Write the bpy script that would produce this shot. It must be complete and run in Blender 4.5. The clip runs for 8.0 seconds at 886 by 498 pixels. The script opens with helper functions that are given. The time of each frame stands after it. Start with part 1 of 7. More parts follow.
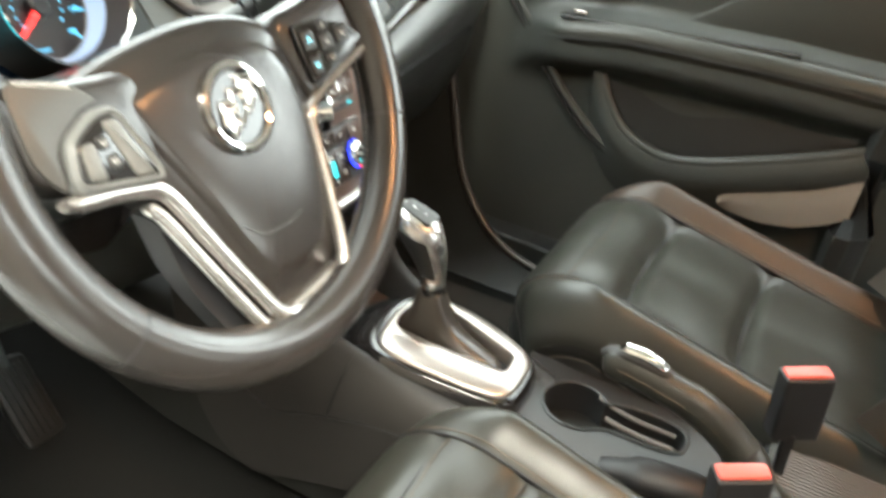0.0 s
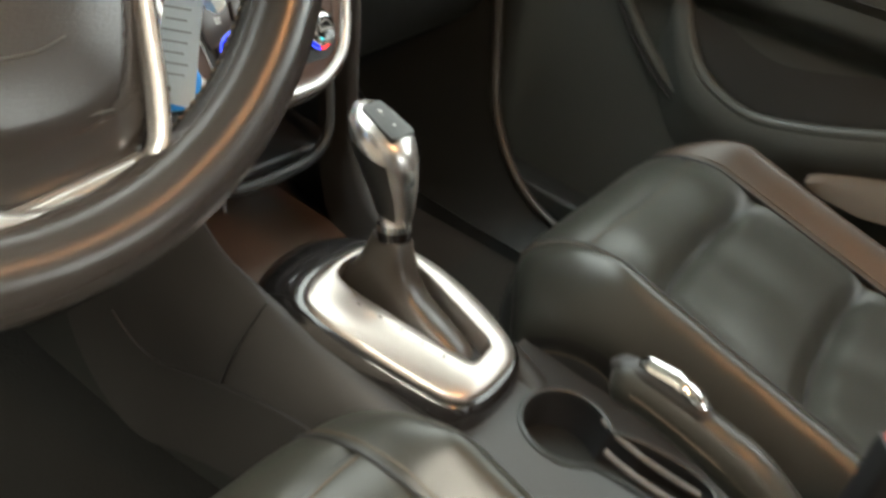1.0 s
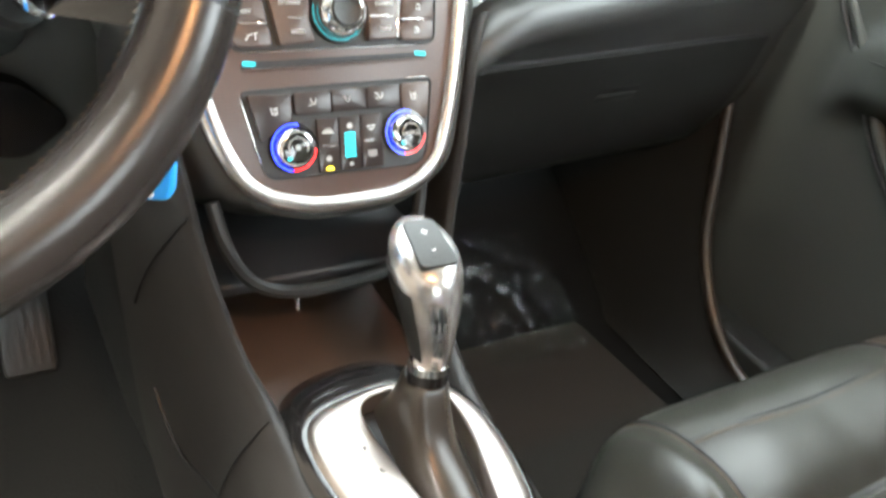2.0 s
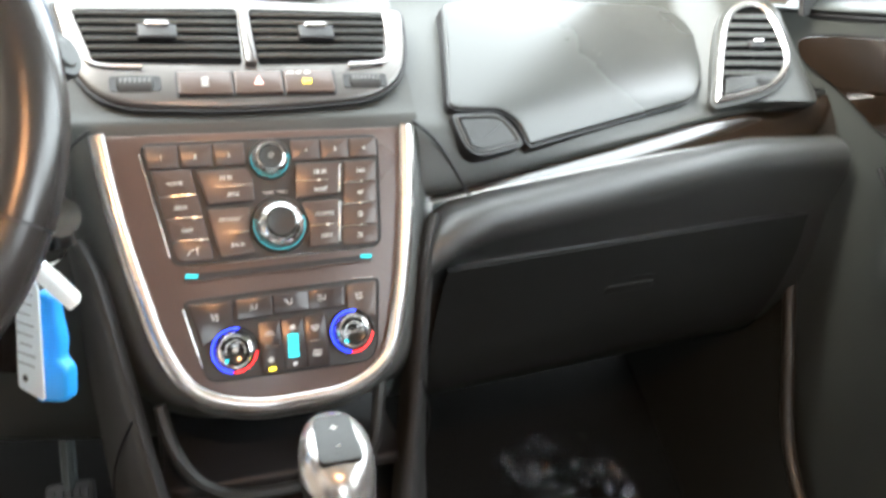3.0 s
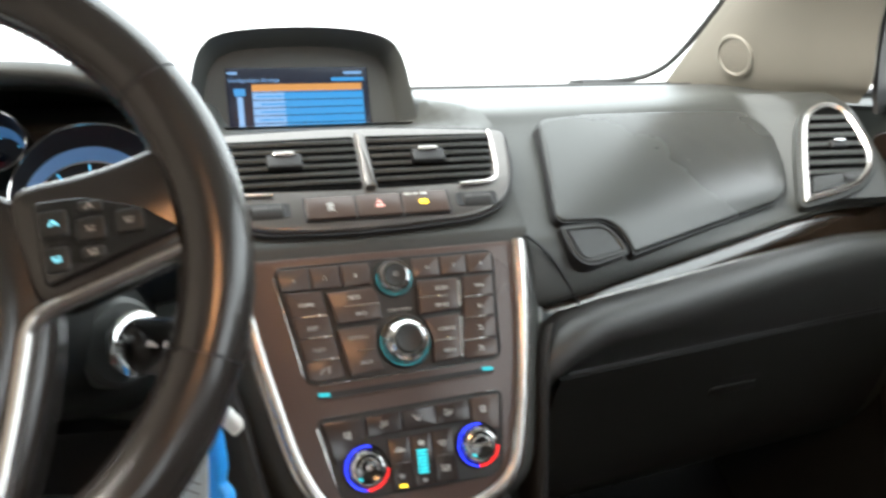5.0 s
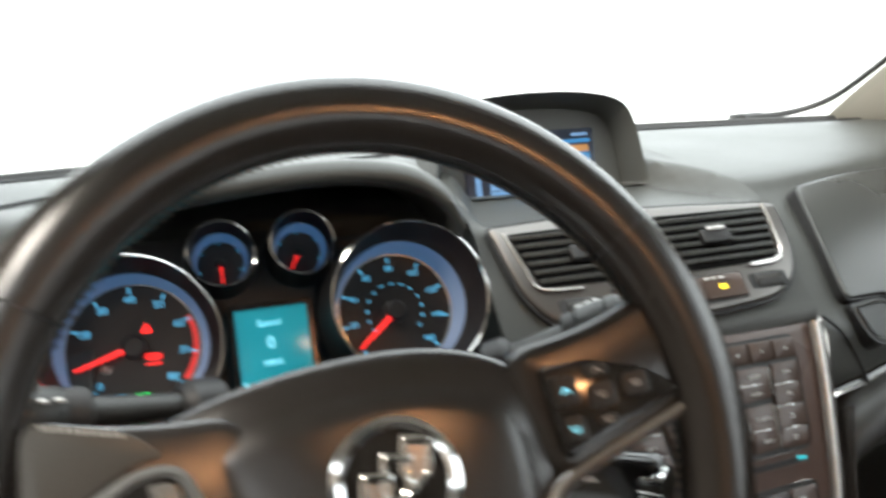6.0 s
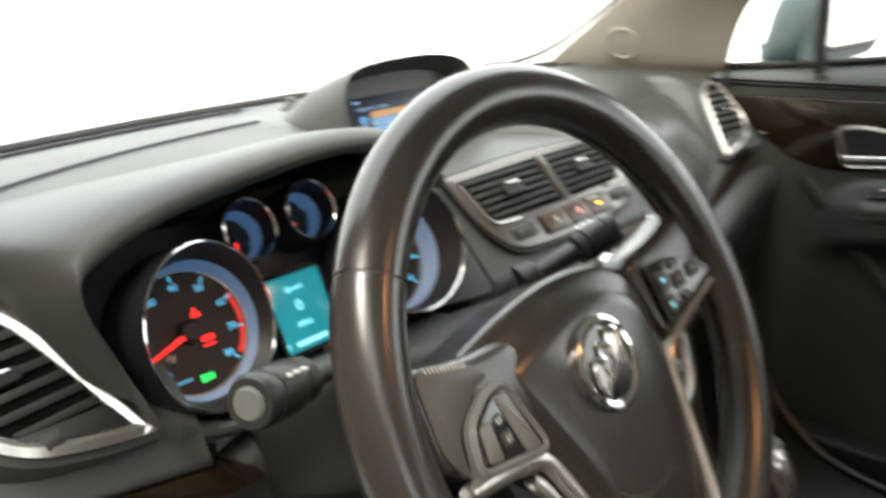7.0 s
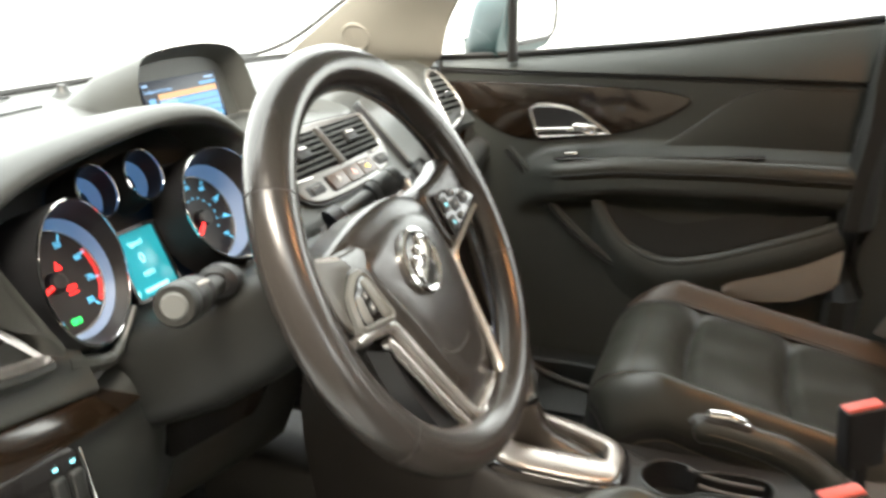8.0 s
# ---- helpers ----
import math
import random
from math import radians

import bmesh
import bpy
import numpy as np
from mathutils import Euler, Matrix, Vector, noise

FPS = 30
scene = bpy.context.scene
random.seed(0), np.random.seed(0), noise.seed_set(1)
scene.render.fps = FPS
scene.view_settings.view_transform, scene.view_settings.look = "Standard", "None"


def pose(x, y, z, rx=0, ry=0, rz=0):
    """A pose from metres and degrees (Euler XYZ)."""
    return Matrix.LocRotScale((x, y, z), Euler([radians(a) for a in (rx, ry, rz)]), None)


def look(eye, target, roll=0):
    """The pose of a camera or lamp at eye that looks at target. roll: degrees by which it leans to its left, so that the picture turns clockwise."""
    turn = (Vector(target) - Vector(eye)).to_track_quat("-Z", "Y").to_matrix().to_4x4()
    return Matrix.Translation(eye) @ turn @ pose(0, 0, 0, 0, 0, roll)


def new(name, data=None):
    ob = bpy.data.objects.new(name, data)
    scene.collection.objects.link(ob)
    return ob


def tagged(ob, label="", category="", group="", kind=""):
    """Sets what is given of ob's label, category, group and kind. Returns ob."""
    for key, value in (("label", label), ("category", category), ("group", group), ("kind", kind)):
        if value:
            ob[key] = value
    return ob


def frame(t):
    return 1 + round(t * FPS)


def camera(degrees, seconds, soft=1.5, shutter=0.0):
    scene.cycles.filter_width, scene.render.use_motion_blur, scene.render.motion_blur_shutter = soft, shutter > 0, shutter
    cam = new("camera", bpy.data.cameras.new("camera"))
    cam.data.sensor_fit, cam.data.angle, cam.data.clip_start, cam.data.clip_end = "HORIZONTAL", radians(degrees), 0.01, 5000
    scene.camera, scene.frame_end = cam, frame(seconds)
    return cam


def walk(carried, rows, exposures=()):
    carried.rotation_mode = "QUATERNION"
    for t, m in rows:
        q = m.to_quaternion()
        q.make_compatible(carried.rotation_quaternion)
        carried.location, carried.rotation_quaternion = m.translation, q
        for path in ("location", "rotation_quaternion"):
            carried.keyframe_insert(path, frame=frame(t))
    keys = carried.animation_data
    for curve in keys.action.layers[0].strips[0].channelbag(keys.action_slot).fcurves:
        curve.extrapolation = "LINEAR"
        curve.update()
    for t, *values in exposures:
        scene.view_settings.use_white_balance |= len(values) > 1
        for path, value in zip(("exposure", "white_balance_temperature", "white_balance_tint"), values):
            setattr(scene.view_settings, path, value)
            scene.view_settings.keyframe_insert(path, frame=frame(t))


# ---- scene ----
cam = camera(59.0, 8.0, soft=2.9, shutter=0.5)
PATH = [
    (0, (-0.69, -0.331, 1.206), (0.889, 0.352, 0.185), 9.0),
    (0.3, (-0.636, -0.322, 1.167), (0.929, 0.271, 0.072), 10.4),
    (0.5, (-0.586, -0.316, 1.133), (0.941, 0.293, -0.006), 10.9),
    (0.8, (-0.5, -0.306, 1.089), (0.995, 0.338, -0.074), 15.0),
    (1, (-0.446, -0.304, 1.069), (1.015, 0.436, -0.079), 15.9),
    (1.2, (-0.395, -0.297, 1.068), (0.98, 0.559, -0.106), 16.8),
    (2.3, (-0.178, -0.386, 1.072), (0.65, 1.125, 0.056), 7.7),
    (2.5, (-0.137, -0.404, 1.077), (0.589, 1.201, 0.13), 4.9),
    (2.7, (-0.108, -0.414, 1.081), (0.564, 1.278, 0.255), 3.3),
    (3, (-0.075, -0.437, 1.077), (0.577, 1.337, 0.422), 1.7),
    (3.5, (-0.053, -0.465, 1.08), (0.523, 1.356, 0.488), 0.3),
    (4, (-0.051, -0.469, 1.088), (0.504, 1.383, 0.576), 0.0),
    (4.2, (-0.058, -0.468, 1.083), (0.499, 1.4, 0.633), -0.1),
    (5.3, (-0.204, -0.394, 1.114), (0.403, 1.463, 0.69), -1.3),
    (5.5, (-0.251, -0.369, 1.132), (0.364, 1.484, 0.698), -1.3),
    (6, (-0.382, -0.316, 1.188), (0.219, 1.534, 0.723), -2.2),
    (6.5, (-0.527, -0.286, 1.229), (0.322, 1.447, 0.704), -3.5),
    (7, (-0.698, -0.234, 1.232), (0.682, 1.065, 0.593), -2.4),
    (7.2, (-0.744, -0.226, 1.241), (0.802, 0.852, 0.572), -2.0),
    (7.5, (-0.793, -0.225, 1.248), (0.866, 0.662, 0.568), -1.5),
    (8, (-0.899, -0.251, 1.237), (0.864, 0.425, 0.578), -0.3),
]
walk(cam, [(t, look(eye, target, roll)) for t, eye, target, roll in PATH],
     exposures=[(0, 3.55, 6500, 2), (0.5, 3.3, 6500, 2), (0.9, 3.0, 6600, 2), (1.2, 3.0, 6600, 2), (2.3, 4.0, 6100, 5), (2.6, 3.9, 6100, 5), (3.0, 3.5, 6150, 7), (4.2, 2.75, 6200, 7), (5.3, 2.3, 6300, 7), (6.5, 1.88, 6500, 8), (7.2, 2.15, 6750, 7), (8, 2.8, 6800, 7)])

# ---- world and light ----
world = bpy.data.worlds.new("world")
scene.world = world
world.use_nodes = True
wn, wl = world.node_tree.nodes, world.node_tree.links
sky = wn.new("ShaderNodeTexSky")
sky.sky_type, sky.sun_disc = "NISHITA", False
sky.sun_elevation, sky.sun_rotation = radians(50), radians(-113)
sky.air_density, sky.dust_density = 1.0, 4.0
haze = wn.new("ShaderNodeMixRGB")
haze.inputs[0].default_value = 0.75
haze.inputs[2].default_value = (9.0, 9.2, 9.0, 1)
wl.new(sky.outputs[0], haze.inputs[1])
wl.new(haze.outputs[0], wn["Background"].inputs[0])
wn["Background"].inputs[1].default_value = 0.15
sun = new("sun", bpy.data.lights.new("sun", "SUN"))
sun.data.energy, sun.data.angle, sun.data.color = 1.5, radians(25), (1.0, 0.90, 0.78)
sun.matrix_world = look((0, 0, 0), (0.60, 0.25, -0.76))

# ---- materials ----
def material(name, color, rough=0.5, metal=0.0, grain=0.0, grain_size=0.004, vary=0.12, vary_size=0.15, coat=0.0, spec=0.5, cell=False, emit=0.0):
    m = bpy.data.materials.new(name)
    m.use_nodes = True
    n, l = m.node_tree.nodes, m.node_tree.links
    b = n["Principled BSDF"]
    b.inputs["Roughness"].default_value = rough
    b.inputs["Metallic"].default_value = metal
    b.inputs["Coat Weight"].default_value = coat
    b.inputs["Coat Roughness"].default_value = 0.08
    b.inputs["Specular IOR Level"].default_value = spec
    c = (*color, 1)
    if emit:
        b.inputs["Emission Color"].default_value = c
        b.inputs["Emission Strength"].default_value = emit
    at = n.new("ShaderNodeTexCoord")
    if vary:
        big = n.new("ShaderNodeTexNoise")
        big.inputs["Scale"].default_value = 1 / vary_size
        big.inputs["Detail"].default_value = 6
        l.new(at.outputs["Object"], big.inputs["Vector"])
        ramp = n.new("ShaderNodeMixRGB")
        ramp.inputs[1].default_value = tuple(v * (1 - vary) for v in color) + (1,)
        ramp.inputs[2].default_value = tuple(min(1, v * (1 + vary)) for v in color) + (1,)
        l.new(big.outputs[0], ramp.inputs[0])
        l.new(ramp.outputs[0], b.inputs["Base Color"])
        rr = n.new("ShaderNodeMapRange")
        rr.inputs["To Min"].default_value, rr.inputs["To Max"].default_value = max(0.02, rough * 0.8), min(1, rough * 1.2)
        l.new(big.outputs[0], rr.inputs["Value"])
        l.new(rr.outputs[0], b.inputs["Roughness"])
    else:
        b.inputs["Base Color"].default_value = c
    if grain:
        tex = n.new("ShaderNodeTexVoronoi") if cell else n.new("ShaderNodeTexNoise")
        tex.inputs["Scale"].default_value = 1 / grain_size
        l.new(at.outputs["Object"], tex.inputs["Vector"])
        bump = n.new("ShaderNodeBump")
        bump.inputs["Strength"].default_value = grain
        bump.inputs["Distance"].default_value = 0.0006
        l.new(tex.outputs[0], bump.inputs["Height"])
        l.new(bump.outputs[0], b.inputs["Normal"])
    return m


SOFT = material("soft_black_plastic", (0.038, 0.040, 0.037), 0.45, grain=0.22, grain_size=0.0014, cell=True)
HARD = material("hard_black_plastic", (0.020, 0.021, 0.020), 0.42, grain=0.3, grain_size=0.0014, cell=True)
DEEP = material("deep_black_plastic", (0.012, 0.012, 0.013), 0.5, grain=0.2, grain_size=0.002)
COCOA = material("cocoa_brown_plastic", (0.085, 0.054, 0.044), 0.29, grain=0.18, grain_size=0.0012)
BUTTON = material("satin_button_plastic", (0.078, 0.055, 0.046), 0.25, grain=0.10, grain_size=0.001)
GLOSS = material("gloss_black_plastic", (0.014, 0.013, 0.013), 0.12, coat=0.4, vary=0.05)
CHROME = material("bright_chrome", (0.86, 0.86, 0.85), 0.09, metal=1.0, vary=0.04)
SILVER = material("satin_silver_trim", (0.56, 0.54, 0.52), 0.24, metal=0.85, grain=0.04, grain_size=0.0008, vary=0.05)
LEATHER = material("black_leather", (0.026, 0.026, 0.021), 0.37, spec=0.5, grain=0.14, grain_size=0.0016, cell=True)
BROWN = material("brown_leather", (0.033, 0.027, 0.021), 0.30, spec=0.65, grain=0.14, grain_size=0.0016, cell=True)
BOLSTER = material("bolster_leather", (0.036, 0.024, 0.016), 0.42, spec=0.5, grain=0.16, grain_size=0.0016, cell=True)
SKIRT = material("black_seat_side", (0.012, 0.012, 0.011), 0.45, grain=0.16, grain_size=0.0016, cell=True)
RIM = material("wheel_rim_leather", (0.028, 0.025, 0.023), 0.24, spec=0.7, grain=0.10, grain_size=0.0014, cell=True)
THREAD = material("dark_thread", (0.09, 0.07, 0.05), 0.7)
PILLAR = material("beige_pillar_trim", (0.215, 0.205, 0.178), 0.75, grain=0.35, grain_size=0.002)
ROOFING = material("headliner_cloth", (0.45, 0.43, 0.38), 0.9, grain=0.4, grain_size=0.002)
CARPET = material("black_carpet", (0.007, 0.007, 0.0065), 0.95, spec=0.12, grain=1.0, grain_size=0.003, vary=0.3)
LOWER = material("lower_black_plastic", (0.017, 0.018, 0.017), 0.45, spec=0.35, grain=0.3, grain_size=0.0014, cell=True)
# for the added wall that blocks light from the driver's side
BLOCKWALL = material("brown_light_block", (0.16, 0.125, 0.095), 0.8, grain=0.4, grain_size=0.02, vary=0.3, vary_size=0.6)
RUBBER = material("black_rubber", (0.02, 0.02, 0.02), 0.6, grain=0.2)
MATTE = material("dial_black", (0.012, 0.009, 0.009), 0.5)
CONE = material("satin_dial_cone", (0.21, 0.235, 0.30), 0.45, metal=0.0, vary=0.03)
# faint blue emission stands for dial backlight falling on the cone
CONE.node_tree.nodes["Principled BSDF"].inputs["Emission Color"].default_value = (0.06, 0.22, 0.5, 1)
CONE.node_tree.nodes["Principled BSDF"].inputs["Emission Strength"].default_value = 0.07
TEAL = material("teal_body_paint", (0.010, 0.036, 0.038), 0.5, coat=0.15, vary=0.05)
MIRROR = material("mirror_glass", (0.9, 0.9, 0.9), 0.02, metal=1.0, vary=0)
WHITE = material("white_plastic", (0.8, 0.8, 0.78), 0.4, vary=0.03)
PAPER = material("pale_blue_paper", (0.78, 0.86, 0.92), 0.7, vary=0.05)
INK = material("grey_print", (0.30, 0.33, 0.38), 0.7, vary=0)
BLUE = material("blue_plastic", (0.04, 0.36, 0.92), 0.35, vary=0.05)
RED = material("red_plastic", (0.60, 0.09, 0.07), 0.35, vary=0.05)
MARK = material("white_marking", (0.55, 0.55, 0.53), 0.5, vary=0)
GROUND = material("pale_concrete", (0.55, 0.55, 0.53), 0.8, grain=0.3, grain_size=0.02, vary=0.15, vary_size=2.0)
SHELL = material("painted_shell", (0.05, 0.06, 0.06), 0.5, vary=0.05)
PALEBEIGE = material("pale_beige", (0.24, 0.215, 0.185), 0.5, grain=0.2)


def glow(name, color, strength):
    return material(name, color, 0.4, vary=0, emit=strength)


TEALGLOW = glow("teal_backlight", (0.02, 0.40, 0.46), 0.20)
BLUEGLOW = glow("blue_backlight", (0.02, 0.04, 0.9), 0.7)
REDGLOW = glow("red_backlight", (0.9, 0.02, 0.02), 0.5)
AMBER = glow("amber_lamp", (0.9, 0.62, 0.02), 0.7)
GREENGLOW = glow("green_lamp", (0.02, 0.7, 0.12), 0.6)
DIALBLUE = glow("blue_dial_marks", (0.10, 0.42, 0.68), 0.30)
LCD = material("teal_display", (0.02, 0.30, 0.38), 0.16, vary=0, emit=0.115)
LCDMARK = glow("pale_display_marks", (0.25, 0.75, 0.9), 0.34)


def screen_glow(name, color, strength):
    """A lit patch of a display: dark when off, so that only its own light colours it."""
    m = material(name, tuple(0.12 * v for v in color), 0.25, vary=0, emit=strength)
    m.node_tree.nodes["Principled BSDF"].inputs["Emission Color"].default_value = (*color, 1)
    return m


SCREENBLUE = screen_glow("blue_screen", (0.045, 0.28, 0.62), 0.20)
SCREENPALE = screen_glow("pale_screen", (0.22, 0.42, 0.72), 0.20)
SCREENORANGE = screen_glow("orange_screen", (0.62, 0.29, 0.085), 0.19)
SCREENDARK = screen_glow("dark_screen", (0.012, 0.020, 0.045), 0.12)


def walnut():
    m = material("gloss_wood_trim", (0.10, 0.045, 0.02), 0.14, coat=1.0, vary=0)
    n, l = m.node_tree.nodes, m.node_tree.links
    at = n.new("ShaderNodeTexCoord")
    w = n.new("ShaderNodeTexWave")
    w.bands_direction = "Z"
    w.inputs["Scale"].default_value, w.inputs["Distortion"].default_value = 55, 4
    w.inputs["Detail"].default_value, w.inputs["Detail Scale"].default_value = 4, 0.7
    r = n.new("ShaderNodeValToRGB")
    r.color_ramp.elements[0].color = (0.007, 0.0045, 0.0025, 1)
    r.color_ramp.elements[1].color = (0.020, 0.0115, 0.0065, 1)
    l.new(at.outputs["Object"], w.inputs["Vector"])
    l.new(w.outputs[0], r.inputs[0])
    l.new(r.outputs[0], n["Principled BSDF"].inputs["Base Color"])
    return m


WOOD = walnut()


def pane_glass():
    m = bpy.data.materials.new("window_glass")
    m.use_nodes = True
    n, l = m.node_tree.nodes, m.node_tree.links
    n.remove(n["Principled BSDF"])
    clear, gloss, mix = n.new("ShaderNodeBsdfTransparent"), n.new("ShaderNodeBsdfGlossy"), n.new("ShaderNodeMixShader")
    clear.inputs[0].default_value = (0.96, 0.98, 0.97, 1)
    gloss.inputs["Roughness"].default_value = 0.02
    mix.inputs[0].default_value = 0.05
    l.new(clear.outputs[0], mix.inputs[1])
    l.new(gloss.outputs[0], mix.inputs[2])
    l.new(mix.outputs[0], n["Material Output"].inputs[0])
    return m


# near-black that puts the vents' inner shade into the colour
VENTSHADE = material("vent_shade_black", (0.004, 0.004, 0.004), 0.9, vary=0.2, spec=0.05)
LAMPLENS = glow("warm_lamp_lens", (1.0, 0.45, 0.18), 38)
GLASS = pane_glass()
FILM = pane_glass()
FILM.name = "clear_plastic_film"
for nd in FILM.node_tree.nodes:
    if nd.type == "MIX_SHADER":
        nd.inputs[0].default_value = 0.02
    if nd.type == "BSDF_GLOSSY":
        nd.inputs["Roughness"].default_value = 0.12

# ---- builders ----
V = Vector


def thing(name, at, label, category, group="", kind=""):
    ob = new(name)
    ob.empty_display_size = 0.03
    ob.location = at
    return tagged(ob, label, category, group, kind)


def place_of(ob):
    m = Matrix.Translation(ob.location)
    return m if ob.parent is None or ob.type == "EMPTY" else Matrix()


def part(name, bm, mat, parent=None, label="", sharp=35):
    me = bpy.data.meshes.new(name)
    bmesh.ops.recalc_face_normals(bm, faces=bm.faces)
    bm.to_mesh(me)
    bm.free()
    for p in me.polygons:
        p.use_smooth = True
    me.set_sharp_from_angle(angle=radians(sharp))
    me.materials.append(mat)
    ob = new(name, me)
    if parent is not None:
        ob.parent = parent
        ob.matrix_parent_inverse = place_of(parent).inverted()
    return tagged(ob, label)


def setting(name, bm, mat, label, category):
    return tagged(part(name, bm, mat), label, category, kind="structure")


def face_frame(x, y, z, tilt, yaw=0):
    """A frame on a face leaning back by tilt degrees: x across, y up the face, z out of it."""
    return pose(x, y, z, 90 - tilt, 0, 0) if not yaw else pose(x, y, z, 0, 0, yaw) @ pose(0, 0, 0, 90 - tilt, 0, 0)


def loft(rows, closed=False, around=False, caps=False, thick=0.0, bm=None):
    """A skin over rows of points. closed: each row is a ring; around: the last row joins the first."""
    bm = bm or bmesh.new()
    vs = [[bm.verts.new(p) for p in row] for row in rows]
    nr, nc = len(rows), len(rows[0])
    made = []
    for i in range(nr if around else nr - 1):
        a, b = vs[i], vs[(i + 1) % nr]
        for j in range(nc if closed else nc - 1):
            k = (j + 1) % nc
            made.append(bm.faces.new((a[j], a[k], b[k], b[j])))
    if caps:
        made += [bm.faces.new(vs[0]), bm.faces.new(vs[-1][::-1])]
    if thick:
        bmesh.ops.recalc_face_normals(bm, faces=made)
        bmesh.ops.solidify(bm, geom=made, thickness=thick)
    return bm


def curve(points, n=6, closed=False):
    """Catmull-Rom through the points, n steps a span."""
    ps = [V(p) for p in points]
    out, c = [], len(ps)
    for i in range(c if closed else c - 1):
        a, b, d, e = (ps[(i + k) % c] if closed else ps[max(0, min(c - 1, i + k))] for k in (-1, 0, 1, 2))
        for s in range(n):
            t = s / n
            out.append(0.5 * (2 * b + (d - a) * t + (2 * a - 5 * b + 4 * d - e) * t * t + (3 * b - a - 3 * d + e) * t ** 3))
    if not closed:
        out.append(ps[-1])
    return out


def tube(points, radius, seg=10, closed=False, flat=1.0, up=(0, 0, 1), bm=None):
    """A round bar along points; radius one number or one a point; flat squeezes it along up."""
    ps = [V(p) for p in points]
    n = len(ps)
    rs = radius if isinstance(radius, (list, tuple)) else [radius] * n
    rows = []
    for i, p in enumerate(ps):
        d = (ps[(i + 1) % n] - ps[i - 1]) if closed else (ps[min(n - 1, i + 1)] - ps[max(0, i - 1)])
        d.normalize()
        side = d.cross(V(up))
        if side.length < 1e-4:
            side = d.cross(V((1, 0, 0)))
        side.normalize()
        top = side.cross(d).normalized()
        rows.append([p + rs[i] * (math.cos(a) * side + flat * math.sin(a) * top) for a in (2 * math.pi * k / seg for k in range(seg))])
    return loft(rows, True, closed, not closed, bm=bm)


def lathe(profile, m, seg=32, bm=None):
    """Turns (radius, height) pairs about the z axis of the frame m."""
    bm = bm or bmesh.new()
    rows = []
    for k in range(seg):
        a = 2 * math.pi * k / seg
        rows.append([m @ V((r * math.cos(a), r * math.sin(a), h)) for r, h in profile])
    loft(rows, False, True, bm=bm)
    bmesh.ops.remove_doubles(bm, verts=bm.verts, dist=1e-6)
    return bm


def rounded(pts, r, n=4):
    """A polygon of (x, y) corners, each rounded off by r (one number or one a corner)."""
    out, c = [], len(pts)
    for i in range(c):
        p, a, b = V(pts[i]), V(pts[i - 1]), V(pts[(i + 1) % c])
        ri = r[i] if isinstance(r, (list, tuple)) else r
        da, db = (a - p), (b - p)
        ca, cb = min(ri, da.length * 0.48), min(ri, db.length * 0.48)
        s, e = p + da.normalized() * ca, p + db.normalized() * cb
        for k in range(n + 1):
            t = k / n
            out.append((1 - t) ** 2 * s + 2 * t * (1 - t) * p + t * t * e)
    return [(q.x, q.y) for q in out]


def shrink(pts, d):
    """The outline moved inwards by d."""
    c = len(pts)
    area = sum(pts[i - 1][0] * pts[i][1] - pts[i][0] * pts[i - 1][1] for i in range(c))
    sg = 1 if area > 0 else -1
    out = []
    for i in range(c):
        a, p, b = V(pts[i - 1]), V(pts[i]), V(pts[(i + 1) % c])
        t1, t2 = (p - a), (b - p)
        t = (t1.normalized() if t1.length > 1e-9 else V((0, 0))) + (t2.normalized() if t2.length > 1e-9 else V((0, 0)))
        t = t.normalized() if t.length > 1e-9 else V((1, 0))
        out.append((p.x - sg * t.y * d, p.y + sg * t.x * d))
    return out


def slab(outline, m, z0, z1, bevel=0.0, bm=None, dome=0.0):
    """A plate of that outline in the frame m from height z0 to z1, its upper edge rolled off by bevel."""
    bm = bm or bmesh.new()
    layers = [(outline, z0)]
    if bevel:
        for k in range(4):
            a = math.pi / 2 * k / 3
            layers.append((shrink(outline, bevel * (1 - math.cos(a))), z1 - bevel * (1 - math.sin(a))))
    else:
        layers.append((outline, z1))
    rows = [[m @ V((x, y, z)) for x, y in o] for o, z in layers]
    if dome:
        o = layers[-1][0]
        cx, cy = sum(p[0] for p in o) / len(o), sum(p[1] for p in o) / len(o)
        for f in (0.75, 0.45, 0.15):
            rows.append([m @ V((cx + (x - cx) * f, cy + (y - cy) * f, z1 + dome * (1 - f * f))) for x, y in o])
    return loft(rows, True, False, True, bm=bm)


def ring_plate(outer, inner, m, z0, z1, bm=None, roll=0.0):
    """A frame between two outlines of equally many points."""
    bm = bm or bmesh.new()
    f = lambda o, z: [m @ V((x, y, z)) for x, y in o]
    mid = [((a[0] + b[0]) / 2, (a[1] + b[1]) / 2) for a, b in zip(outer, inner)]
    loft([f(outer, z0), f(outer, z1 - roll), f(mid, z1), f(inner, z1 - roll), f(inner, z0)], True, True, bm=bm)
    return bm


def box(m, size, bevel=0.0, bm=None):
    x, y, z = (s / 2 for s in size)
    o = [(-x, -y), (x, -y), (x, y), (-x, y)]
    o = rounded(o, max(bevel, min(x, y) * 0.15), 3) if bevel else o
    return slab(o, m, -z, z, bevel, bm)


